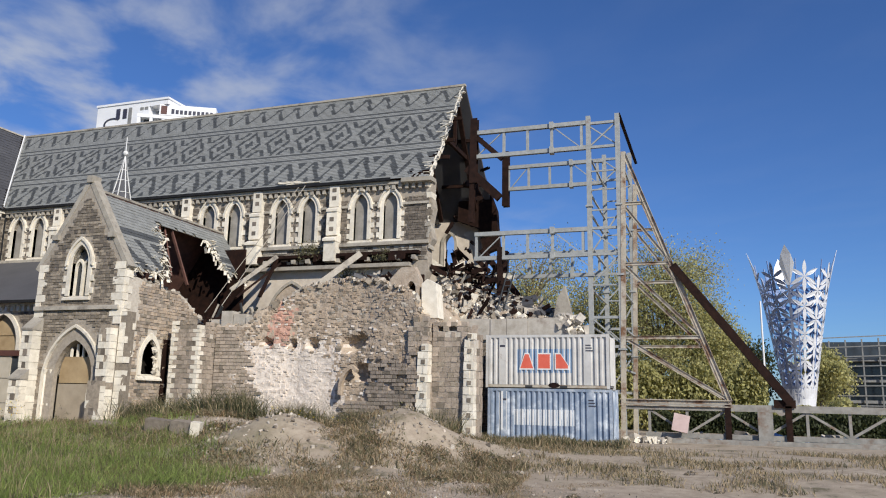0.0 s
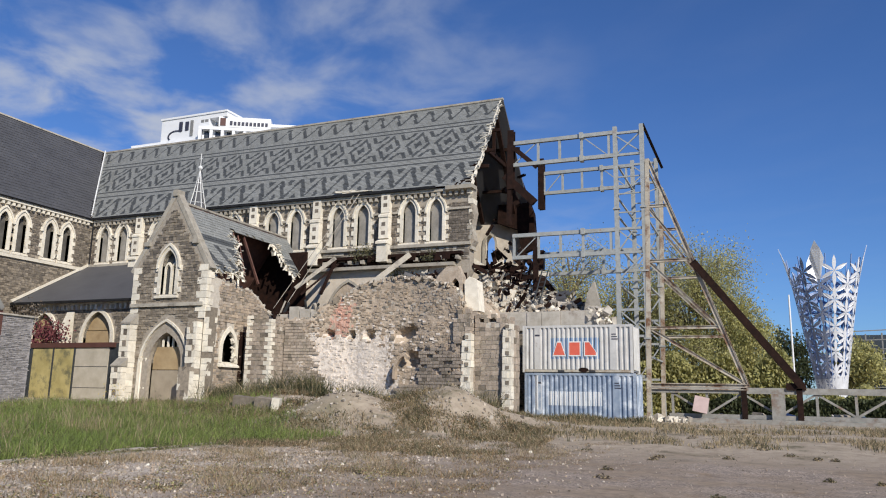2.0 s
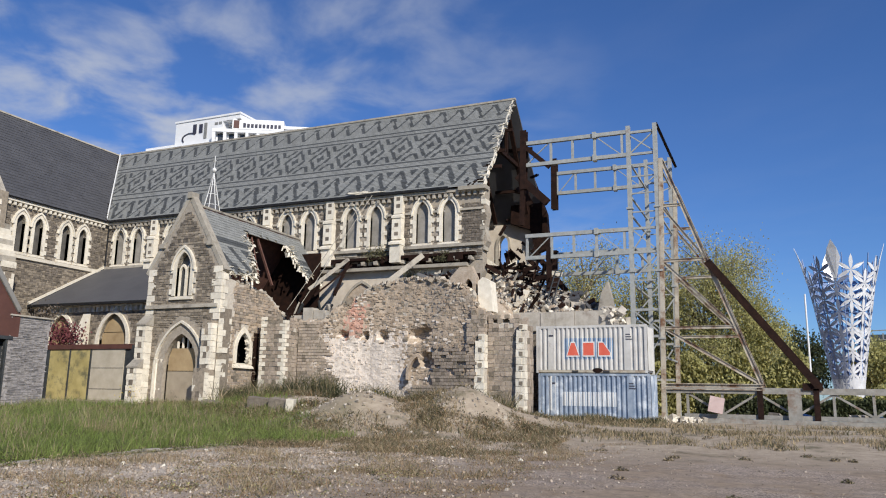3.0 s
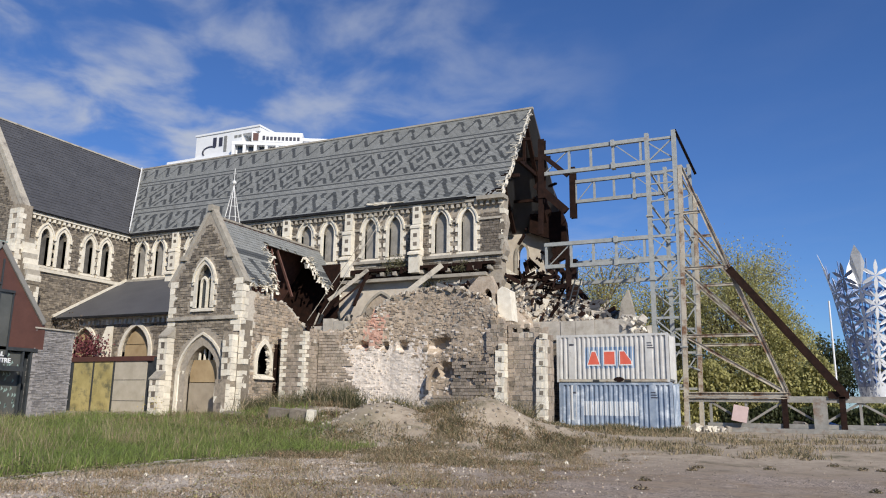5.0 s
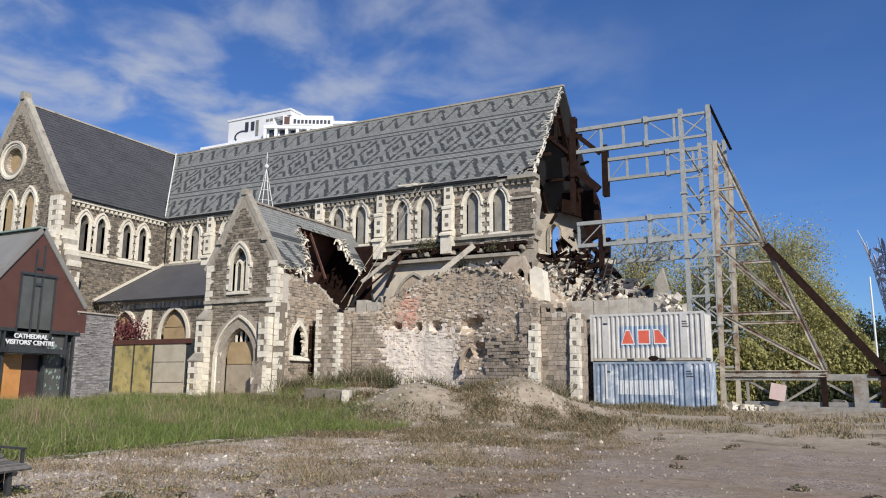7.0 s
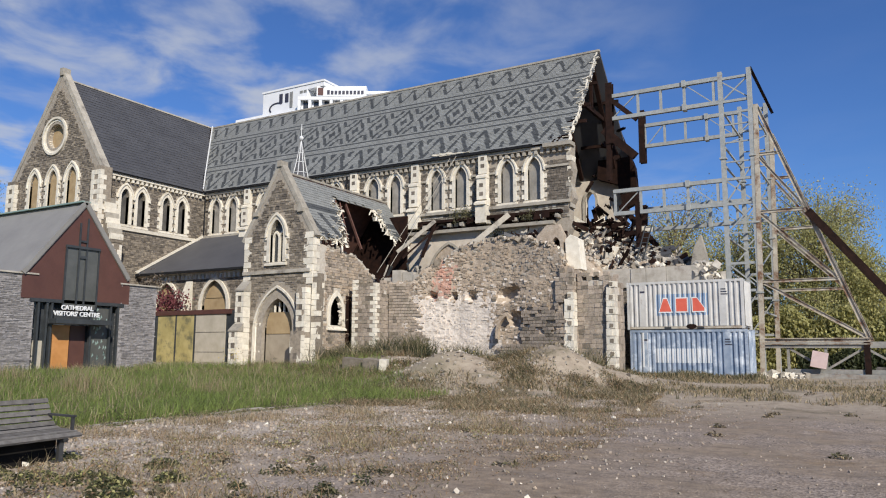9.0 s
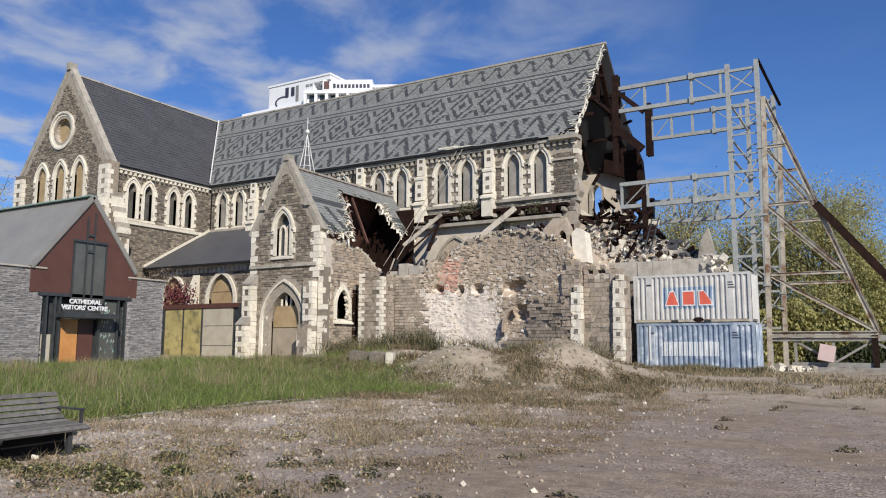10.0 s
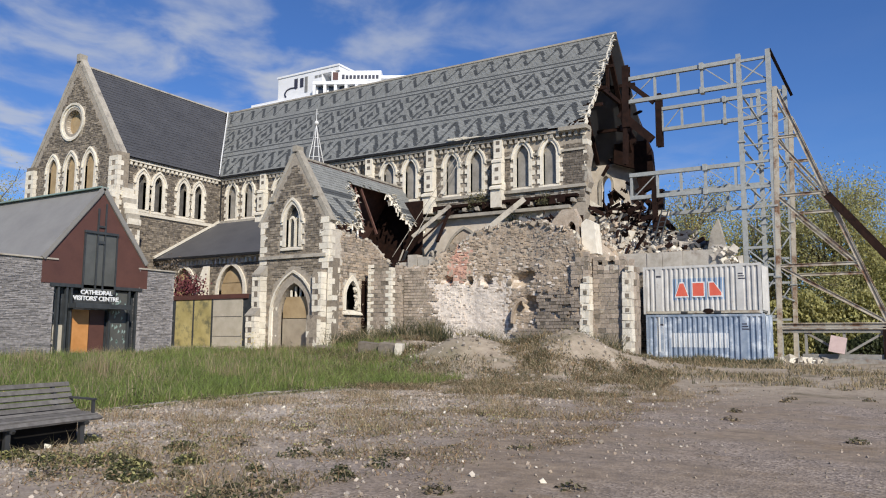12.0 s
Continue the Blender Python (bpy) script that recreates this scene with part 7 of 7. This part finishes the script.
for at, h, s, n, sd, mt, lb, lf, ba in (
        ((-5.6, 73, 0.4), 18.3, 6.0, 64000, 3, M_LEAF, "tall spreading tree with fresh yellow-green spring leaves", 0.085, 0.8),
        ((-17.5, 74, 0.4), 17.5, 6.0, 44000, 5, M_LEAF, "spreading tree in thin spring leaf", 0.085, 0.8),
        ((-11.5, 78, 0.4), 16.5, 5.0, 24000, 6, M_LEAF, "tree in thin spring leaf behind the ruin", 0.11, 0.5),
        ((-1.6, 72, 0.4), 10.8, 3.4, 26000, 8, M_LEAF, "smaller rounded tree with fresh green leaves", 0.10, 0.2),
        ((2.6, 118, 0.4), 12.5, 4.5, 9000, 9, M_LEAF_D, "distant dark green tree", 0.2, 0.2),
        ((10.5, 105, 0.4), 9.5, 4, 9000, 10, M_LEAF, "distant yellow-green tree by the sculpture", 0.19, 0.1),
        ((-84.5, 44, 0.4), 20.5, 4.5, 26000, 12, M_LEAF, "tree in thin leaf beyond the transept", 0.10, 0.3)):
    tree(at, h, s, n, sd, mt, lb, lf, ba)
# low hedge of shrubs behind the ground truss
m = Mesh()
for k in range(30000):
    x = rng.uniform(-11, 3.5) if k % 5 else rng.uniform(3.5, 14)
    y = rng.uniform(64, 67)
    z = 0.4 + rng.random() ** 0.8 * ((4.6 if x < 2 else 1.9) + 1.6 * noise.noise((x * 0.5, 0, 0)))
    e = Euler((rng.uniform(0, 6), rng.uniform(0, 6), rng.uniform(0, 6))).to_matrix()
    u, v, c = e @ Vector((0.17, 0, 0)), e @ Vector((0, 0.1, 0)), Vector((x, y, z))
    m.add([c - u, c - v, c + u, c + v], [(0, 1, 2, 3)])
m.ob("shrubs", M_LEAF, label="band of yellow-green shrubs behind the frame", category="shrubs", kind="stuff")

m = Mesh()
for k in range(12000):
    x = rng.uniform(-6, 16)
    c = Vector((x, rng.uniform(61.5, 63), 0.4 + rng.random() * (1.5 + 0.6 * noise.noise((x * 0.6, 3, 0)))))
    e = Euler((rng.uniform(0, 6), rng.uniform(0, 6), rng.uniform(0, 6))).to_matrix()
    u, v = e @ Vector((0.14, 0, 0)), e @ Vector((0, 0.09, 0))
    m.add([c - u, c - v, c + u, c + v], [(0, 1, 2, 3)])
m.ob("shrubs", M_LEAF_D, label="low dark green shrubs behind the ground truss", category="shrubs", kind="stuff")

# ---- distance ----
carpark = thing("building_under_construction", "grey open-floored building wrapped in scaffolding", "building", (16, 109, 0))
for k in range(4):
    m = Mesh()
    m.box(10.2, 32, 109, 125, 0.4 + 2.5 * k, 0.75 + 2.5 * k)
    m.ob("floor_slab", M_CONCGREY, carpark)
    m = Mesh()
    m.box(10.6, 31, 111.5, 111.7, 0.7 + 2.5 * k, 2.9 + 2.5 * k)
    m.ob("dark_bay", M_DARKWIN, carpark)
for k in range(12):
    m = Mesh()
    m.bar((10.2 + 1.8 * k, 108.7, 0.4), (10.2 + 1.8 * k, 108.7, 10.2 + 0.12 * k), 0.16)
    m.ob("scaffold_pole", M_CONCGREY, carpark)
for k in range(9):
    m = Mesh()
    m.bar((9.9, 108.6, 1.4 + 1.15 * k), (31, 108.6, 1.5 + 1.25 * k), 0.12)
    m.ob("scaffold_ledger", M_CONCGREY, carpark)
m = Mesh()
m.tube((2.5, 75, 0.4), (2.45, 75, 11.2), 0.1, 0.07)
m.ob("flagpole", M_WHITE, label="slim white flagpole beside the sculpture", category="flagpole")
for x, y, h in ((-1.5, 78, 5.2), (0.6, 82, 6.0)):
    lp = thing("lamp_post", "slim grey lamp post beyond the frame", "lamp post", (x, y, 0.4), "lamp posts")
    m = Mesh()
    m.tube((x, y, 0.4), (x, y, h), 0.07)
    m.ob("pole", M_STEEL, lp)
    m = Mesh()
    m.box(x - 0.2, x + 0.2, y - 0.12, y + 0.12, h, h + 0.14)
    m.ob("head", M_FRAME, lp)


def parked_car(x, y, paint, label):
    c = thing("car", label, "car", (x, y, 0.4), "parked cars")
    m = Mesh()
    f = Face("n", y)
    f.prism(m, [(x - 2.1, 0.75), (x - 2.1, 1.15), (x - 1.3, 1.3), (x + 1.5, 1.3), (x + 2.1, 1.1), (x + 2.1, 0.75)], -1.7, 0)
    m.ob("body", paint, c)
    m = Mesh()
    f.prism(m, [(x - 1.3, 1.3), (x - 0.7, 1.85), (x + 0.8, 1.85), (x + 1.5, 1.3)], -1.6, -0.1)
    m.ob("cabin", M_DARKWIN, c)
    for dx in (-1.3, 1.3):
        m = Mesh()
        m.tube((x + dx, y - 0.05, 0.72), (x + dx, y + 0.2, 0.72), 0.32, n=14)
        m.ob("wheel", M_IRON, c)


for x, y, p, lb in ((4.6, 72, M_WHITE, "white car parked beyond the ground truss"), (10.4, 74, M_BLUE_MARK, "pale blue car parked beyond the ground truss")):
    parked_car(x, y, p, lb)

# debris by the truss
m = Mesh()
m.box(-0.4, 0.4, -0.06, 0.06, 0, 0.9)
o = m.ob("crate_panel", mat("pale_pink_board", (0.42, 0.31, 0.29), (0.52, 0.40, 0.375), 2, 0.8), label="pale pink board leaning on the ground truss", category="board")
o.matrix_basis = pose(-3.5, 46.55, 1.0, -12, 12, 6)
heap("rubble_heap", 70, lambda: (lambda x, y: (x, y, land(x, y) + 0.1))(rng.uniform(-6.2, -4.0), rng.uniform(44.5, 46.6)), (0.11, 0.5), [M_RUBBLE, M_GREY, M_CREAM], "pale broken stones beside the containers")
heap("rubble_heap", 60, lambda: (lambda x, y: (x, y, land(x, y) + 0.12))(rng.uniform(-5, 5), rng.uniform(47.5, 50)), (0.2, 0.7), [M_RUBBLE, M_VERD, M_WHITE_MARK, M_BLUE_MARK], "mixed debris behind the ground truss")


# ---- plants that grow on the building ----
def leaf_clump(name, c, rad, n, leaf, material, label, seed, group, kind=""):
    r = random.Random(seed)
    m = Mesh()
    for _ in range(n):
        q = Vector(c) + Vector((r.gauss(0, rad[0]), r.gauss(0, rad[1]), r.gauss(0, rad[2])))
        e = Euler((r.uniform(0, 6), r.uniform(0, 6), r.uniform(0, 6))).to_matrix()
        u, v = e @ Vector((leaf * r.uniform(0.6, 1.3), 0, 0)), e @ Vector((0, leaf * 0.5, 0))
        m.add([q - u, q - v, q + u, q + v], [(0, 1, 2, 3)])
    for _ in range(14):
        q = Vector(c) + Vector((r.gauss(0, rad[0] * 0.7), r.gauss(0, rad[1]), r.gauss(0, rad[2] * 0.7)))
        m.tube((c[0], c[1], c[2] - rad[2] * 1.6), q, 0.015, 0.006, 4)
    m.ob(name, material, label=label, category="shrub", group="" if kind else group, kind=kind)


leaf_clump("red_shrub", (-44.2, 37.2, 5.1), (0.75, 0.3, 0.5), 900, 0.12, M_REDLEAF, "dark red-leaved shrub above the boarded link", 1, "wall plants")
leaf_clump("bare_vine", (-47.6, 38.3, 6.9), (0.8, 0.15, 0.35), 260, 0.10, M_BARK, "brown withered creeper on the aisle wall", 2, "wall plants")
for k, (x, z) in enumerate(((-24.9, 10.95), (-24.2, 11.1), (-22.0, 9.5), (-19.6, 10.6), (-20.6, 9.1))):
    leaf_clump("wall_plant", (x, 44.55, z), (0.3, 0.12, 0.22), 170, 0.07, M_WEED, "weed rooted in the masonry ledge", 10 + k, "wall plants", "stuff")

# ---- gravel, stones and plants ----
def scatter_stones(name, n, area, sizes, mats, label, seed):
    r = random.Random(seed)
    m = Mesh()
    for _ in range(n):
        x, y = area(r)
        m.rock((x, y, land(x, y) + 0.01), r.uniform(*sizes) * (1.8 if r.random() < 0.05 else 1), r.randrange(len(mats)), r)
    m.ob(name, mats, label=label, category="stones", kind="stuff")


def near_strip(r):
    while True:
        x, y = r.uniform(-15.2, -3), r.uniform(4.5, 26)
        if r.random() < math.exp(-max(0, x + 9.5) / 2.5):
            return x, y


scatter_stones("loose_stones", 14000, near_strip, (0.012, 0.06), [M_GRAVEL, M_COURSE, M_GRAVEL, M_RUBBLE, M_TAN, M_WARM], "scattered pale stones on the dry verge", 21)
scatter_stones("loose_stones", 70, near_strip, (0.06, 0.15), [M_RUBBLE, M_GRAVEL, M_CREAM], "larger pale stones on the dry verge", 24)
scatter_stones("loose_stones", 4500, lambda r: (r.uniform(-10, 8), 4 + 34 * r.random() ** 1.4), (0.008, 0.04), [M_GRAVEL, M_COURSE, M_WARM, M_COURSE, M_WARM], "small stones on the gravel", 22)
scatter_stones("loose_stones", 900, lambda r: (r.gauss(-15, 4.0), r.gauss(29.5, 2.2)), (0.04, 0.16), [M_RUBBLE, M_WARM, M_GRAVEL], "broken stones on the earth bank", 23)


def blades(name, n, area, height, width, mats, label, seed, lean=0.35):
    """Grass blades: bent strips of two quads."""
    r = random.Random(seed)
    m = Mesh()
    for _ in range(n):
        x, y = area(r)
        h = r.uniform(*height) * (0.7 + 0.6 * max(0, 0.5 + noise.noise((x * 0.5, y * 0.5, 9))))
        a = r.uniform(0, 2 * math.pi)
        w = r.uniform(*width)
        s = Vector((math.cos(a), math.sin(a), 0)) * w
        d = Vector((r.gauss(0, lean), r.gauss(0, lean), 0)) * h
        p = Vector((x, y, land(x, y) - 0.02))
        q = p + d * 0.35 + Vector((0, 0, h * 0.6))
        t = p + d + Vector((0, 0, h))
        m.add([p - s, p + s, q + s * 0.7, q - s * 0.7, t], [(0, 1, 2, 3), (3, 2, 4)], r.randrange(len(mats)))
    m.ob(name, mats, label=label, category="grass", kind="stuff")


def meadow(r):
    while True:
        x, y = r.uniform(-36, -14.2), r.uniform(4, 31)
        if x > kerb_x(y) - 0.12 + 0.08 * noise.noise((1, y * 0.6, 8)) + 2.0 * ss(18, 25, y) + 0.9 * noise.noise((x * 0.5, y * 0.5, 4)) * ss(14, 20, y):
            continue
        if math.hypot(x + 11, y - 6) < 1.6:
            continue
        if y > 25 and x > -16.5 - 1.1 * (y - 25) + 3.0 * noise.noise((x * 0.4, y * 0.4, 2)) + r.gauss(0, 0.8):
            continue
        d = math.hypot(x, y)
        if r.random() < min(1, (19 / d) ** 1.5):
            return x, y


blades("meadow_grass", 120000, meadow, (0.10, 0.46), (0.004, 0.012), [M_GRASS, M_GRASS, M_GRASS, M_GRASS, M_WEED], "lush green uncut meadow grass", 31, 0.55)
blades("meadow_grass", 13000, lambda r: (lambda p: p if noise.noise((p[0] * 0.3, p[1] * 0.3, 5)) > 0.12 else (p[0] - 3, p[1]))(meadow(r)), (0.3, 0.7), (0.004, 0.010), [M_STRAW, M_STRAW, M_GRASS], "tall dry straw stalks among the meadow", 32, 0.25)


def bank(r):
    while True:
        x, y = r.uniform(-30, -7.5), r.gauss(31.5, 3.0)
        if math.hypot(x + 16.4, y - 28.6) > 1.7 and math.hypot(x + 11.8, y - 30.2) > 1.6:
            return x, y


def before_bank(r):
    while True:
        x, y = r.uniform(-22, -7), r.uniform(19.5, 29.5)
        if math.hypot(x + 16.4, y - 28.6) > 1.7 and math.hypot(x + 11.8, y - 30.2) > 1.6:
            return x, y


def patchy(f, lo, k=0.6, z=11):
    def g(r):
        while True:
            p = f(r)
            if noise.noise((p[0] * k, p[1] * k, z)) + r.uniform(-0.15, 0.15) > lo:
                return p
    return g


blades("bank_weeds", 32000, patchy(bank, 0.0, 0.55), (0.06, 0.34), (0.006, 0.018), [M_WEED, M_STRAW, M_WEED, M_DRYLEAF, M_STRAW], "olive and dry weeds on the earth bank", 33, 0.8)
blades("bank_weeds", 22000, patchy(lambda r: before_bank(r), 0.05, 0.5, 12), (0.04, 0.24), (0.005, 0.014), [M_WEED, M_STRAW, M_DRYLEAF, M_STRAW, M_WEED], "low olive weeds before the earth bank", 38, 0.8)
blades("foot_weeds", 10000, patchy(lambda r: (r.uniform(-34, -12.3), r.uniform(34.2, 37.2)), 0.08, 0.8), (0.3, 1.3), (0.010, 0.026), [M_WEED, M_WEED, M_WEED, M_STRAW, M_LEAF_D], "tall weeds at the foot of the ruin", 34)
blades("foot_weeds", 5000, lambda r: (r.uniform(-13, -5.5), r.uniform(38.5, 41.3)), (0.12, 0.45), (0.012, 0.03), [M_WEED, M_STRAW, M_WEED], "weeds along the containers", 35)
blades("verge_weeds", 26000, patchy(lambda r: (r.uniform(-15.4, -4.5), r.uniform(4.2, 27)), 0.17, 0.8, 14), (0.015, 0.09), (0.003, 0.009), [M_STRAW, M_DRYLEAF, M_WEED, M_DRYLEAF, M_STRAW], "short dry weeds on the stony verge", 36, 1.1)
blades("verge_straw", 13000, patchy(lambda r: (r.uniform(-15.0, -5.5), r.uniform(5.5, 26)), 0.14, 0.55, 41), (0.05, 0.26), (0.003, 0.007), [M_STRAW, M_DRYLEAF, M_STRAW, M_STRAW, M_WEED], "tussocks of pale dry grass on the stony verge", 40, 0.7)
blades("gravel_weeds", 20000, patchy(lambda r: (r.uniform(-14, 9), r.uniform(27, 40)), 0.02, 0.35, 17), (0.05, 0.24), (0.008, 0.02), [M_STRAW, M_WEED, M_STRAW], "dry grass strip at the far edge of the gravel", 37, 0.5)

def tuft(name, x, y, n, rad, h, mats, label, seed, leaf=0.032):
    """A low leafy weed: small broad leaves on short stalks."""
    r = random.Random(seed)
    m = Mesh()
    for _ in range(n):
        a, d = r.uniform(0, 6.28), rad * math.sqrt(r.random())
        px, py = x + d * math.cos(a), y + d * math.sin(a)
        c = Vector((px, py, land(px, py) + h * (1 - (d / rad) ** 2) * r.random() + 0.01))
        e = Euler((r.uniform(-0.9, 0.9), r.uniform(-0.9, 0.9), r.uniform(0, 6))).to_matrix()
        u, v = e @ Vector((leaf * r.uniform(0.7, 1.4), 0, 0)), e @ Vector((0, leaf * 0.5, 0))
        m.add([c - u, c - v, c + u, c + v], [(0, 1, 2, 3)], r.randrange(len(mats)))
    m.ob(name, mats, label=label, category="weed", kind="stuff")


rt = random.Random(77)
for k, (x, y, rad) in enumerate(((-8.9, 6.3, 0.55), (-9.5, 6.0, 0.5), (-8.2, 6.2, 0.35), (-10.3, 5.9, 0.4), (-8.0, 6.9, 0.3), (-9.0, 7.6, 0.35), (-7.6, 5.8, 0.3), (-10.9, 7.3, 0.4))):
    tuft("leafy_weed", x, y, 420, rad * 0.75, 0.12, [M_WEED, M_LEAF_D, M_LEAF], "low dark green leafy weed on the stony verge", k)
for k in range(16):
    x, y = rt.uniform(-9.5, -5.5), rt.uniform(5.2, 8.8)
    tuft("leafy_weed", x, y, rt.randrange(60, 200), rt.uniform(0.12, 0.32), 0.12, [M_WEED, M_STRAW, M_LEAF_D], "small green and straw weed on the stony verge", 40 + k, 0.03)
for k in range(46):
    x, y = rt.uniform(-11, 5), rt.uniform(7, 34)
    tuft("dry_tuft", x, y, 60, rt.uniform(0.08, 0.22), 0.09, [M_STRAW, M_WEED, M_BARK], "small dry weed tuft on the gravel", 100 + k, 0.04)
for k, (x, y) in enumerate(((-17.5, 9.3), (-18.3, 33.2), (-19.2, 33.4), (-16.8, 33.6), (-20.8, 33.8), (-15.5, 33.9), (-32.8, 32.2))):
    m = Mesh()
    for _ in range(50 if k == 0 else 45):
        s = 0.45 if k == 0 else 0.8
        c = (x + rt.gauss(0, s * 0.5), y + rt.gauss(0, s * 0.4), land(x, y) + (0.25 + 0.3 * rt.random() if k == 0 else 0.3 + rt.random() * 0.7))
        m.rock(c, 0.05, 0 if rt.random() < 0.5 else 1, rt)
    m.ob("flowering_weed", [M_YELLOW, M_WEED], label="weed in yellow flower among the grass", category="weed", kind="stuff")

# broad-leaved clumps spread over the bank, the kerb line and the meadow's edge
def leaf_carpet(name, n, area, spread, size, mats, label, seed, height=0.15):
    r = random.Random(seed)
    m = Mesh()
    for _ in range(n):
        x, y = area(r)
        h = height * r.uniform(0.4, 1.3)
        for _ in range(r.randrange(18, 46)):
            px, py = x + r.gauss(0, spread), y + r.gauss(0, spread)
            k = max(0.1, 1 - math.hypot(px - x, py - y) / (2.2 * spread))
            c = Vector((px, py, land(px, py) + h * k * r.random() + 0.01))
            e = Euler((r.uniform(-1, 1), r.uniform(-1, 1), r.uniform(0, 6))).to_matrix()
            u, v = e @ Vector((size * r.uniform(0.6, 1.4), 0, 0)), e @ Vector((0, size * 0.45, 0))
            m.add([c - u, c - v, c + u, c + v], [(0, 1, 2, 3)], r.randrange(len(mats)))
    m.ob(name, mats, label=label, category="weeds", kind="stuff")


leaf_carpet("bank_weeds", 900, patchy(bank, 0.0, 0.55), 0.16, 0.045, [M_WEED, M_LEAF_D, M_WEED, M_STRAW, M_DRYLEAF], "low leafy weeds matted over the earth bank", 81, 0.3)
leaf_carpet("bank_weeds", 520, patchy(lambda r: before_bank(r), 0.02, 0.5, 12), 0.14, 0.035, [M_WEED, M_DRYLEAF, M_STRAW, M_STRAW, M_WEED], "leafy weeds at the foot of the bank", 82, 0.18)
leaf_carpet("kerb_weeds", 190, lambda r: (lambda y: (kerb_x(y) + r.gauss(0.1, 0.25), y))(r.uniform(7, 21)), 0.09, 0.028, [M_WEED, M_GRASS, M_WEED, M_STRAW], "weeds overgrowing the kerb", 83, 0.14)
leaf_carpet("verge_weeds", 900, patchy(lambda r: (r.uniform(-14.8, -4.5), r.uniform(5, 24)), 0.08, 0.7, 14), 0.12, 0.02, [M_WEED, M_STRAW, M_STRAW, M_DRYLEAF, M_DRYLEAF], "brown matted weeds on the stony verge", 84, 0.07)
leaf_carpet("foot_weeds", 620, patchy(lambda r: (r.uniform(-33, -12.3), r.uniform(34.0, 37.0)), -0.02, 0.8), 0.25, 0.06, [M_WEED, M_LEAF_D, M_WEED, M_GRASS], "leafy weeds at the foot of the ruin", 85, 0.9)
for k, (x, y) in enumerate(((-22.6, 15.6), (-23.2, 15.9), (-27, 16), (-21, 19.5))):
    blades("straw_clump", 260, lambda r, x=x, y=y: (r.gauss(x, 0.4), r.gauss(y, 0.35)), (0.4, 0.95), (0.004, 0.010), [M_STRAW, M_STRAW, M_STRAW, M_GRASS], "clump of tall dry straw in the meadow", 90 + k, 0.2)
leaf_carpet("meadow_herbs", 700, lambda r: (lambda p: p if noise.noise((p[0] * 0.35, p[1] * 0.35, 21)) > 0.05 else (p[0] - 4, p[1]))(meadow(r)), 0.2, 0.04, [M_GRASS, M_LEAF_D, M_WEED], "dark broad-leaved herbs among the grass", 86, 0.42)
leaf_carpet("verge_weeds", 170, patchy(lambda r: (r.gauss(-9.0, 1.6), r.uniform(5.5, 17)), 0.0, 0.8, 19), 0.11, 0.026, [M_WEED, M_STRAW, M_LEAF, M_DRYLEAF], "green and straw weeds along the edge of the gravel", 87, 0.2)
blades("crest_weeds", 8000, patchy(lambda r: (r.uniform(-27, -12.5), r.gauss(33.3, 0.7)), 0.08, 0.7, 23), (0.4, 1.4), (0.008, 0.022), [M_WEED, M_WEED, M_STRAW, M_LEAF_D], "tall dark weeds behind the crest of the bank", 39, 0.4)
leaf_carpet("crest_weeds", 420, patchy(lambda r: (r.uniform(-26, -12.5), r.gauss(33.2, 0.6)), 0.0, 0.7, 23), 0.22, 0.05, [M_WEED, M_LEAF_D, M_WEED, M_LEAF], "leafy weeds behind the crest of the bank", 88, 1.1)
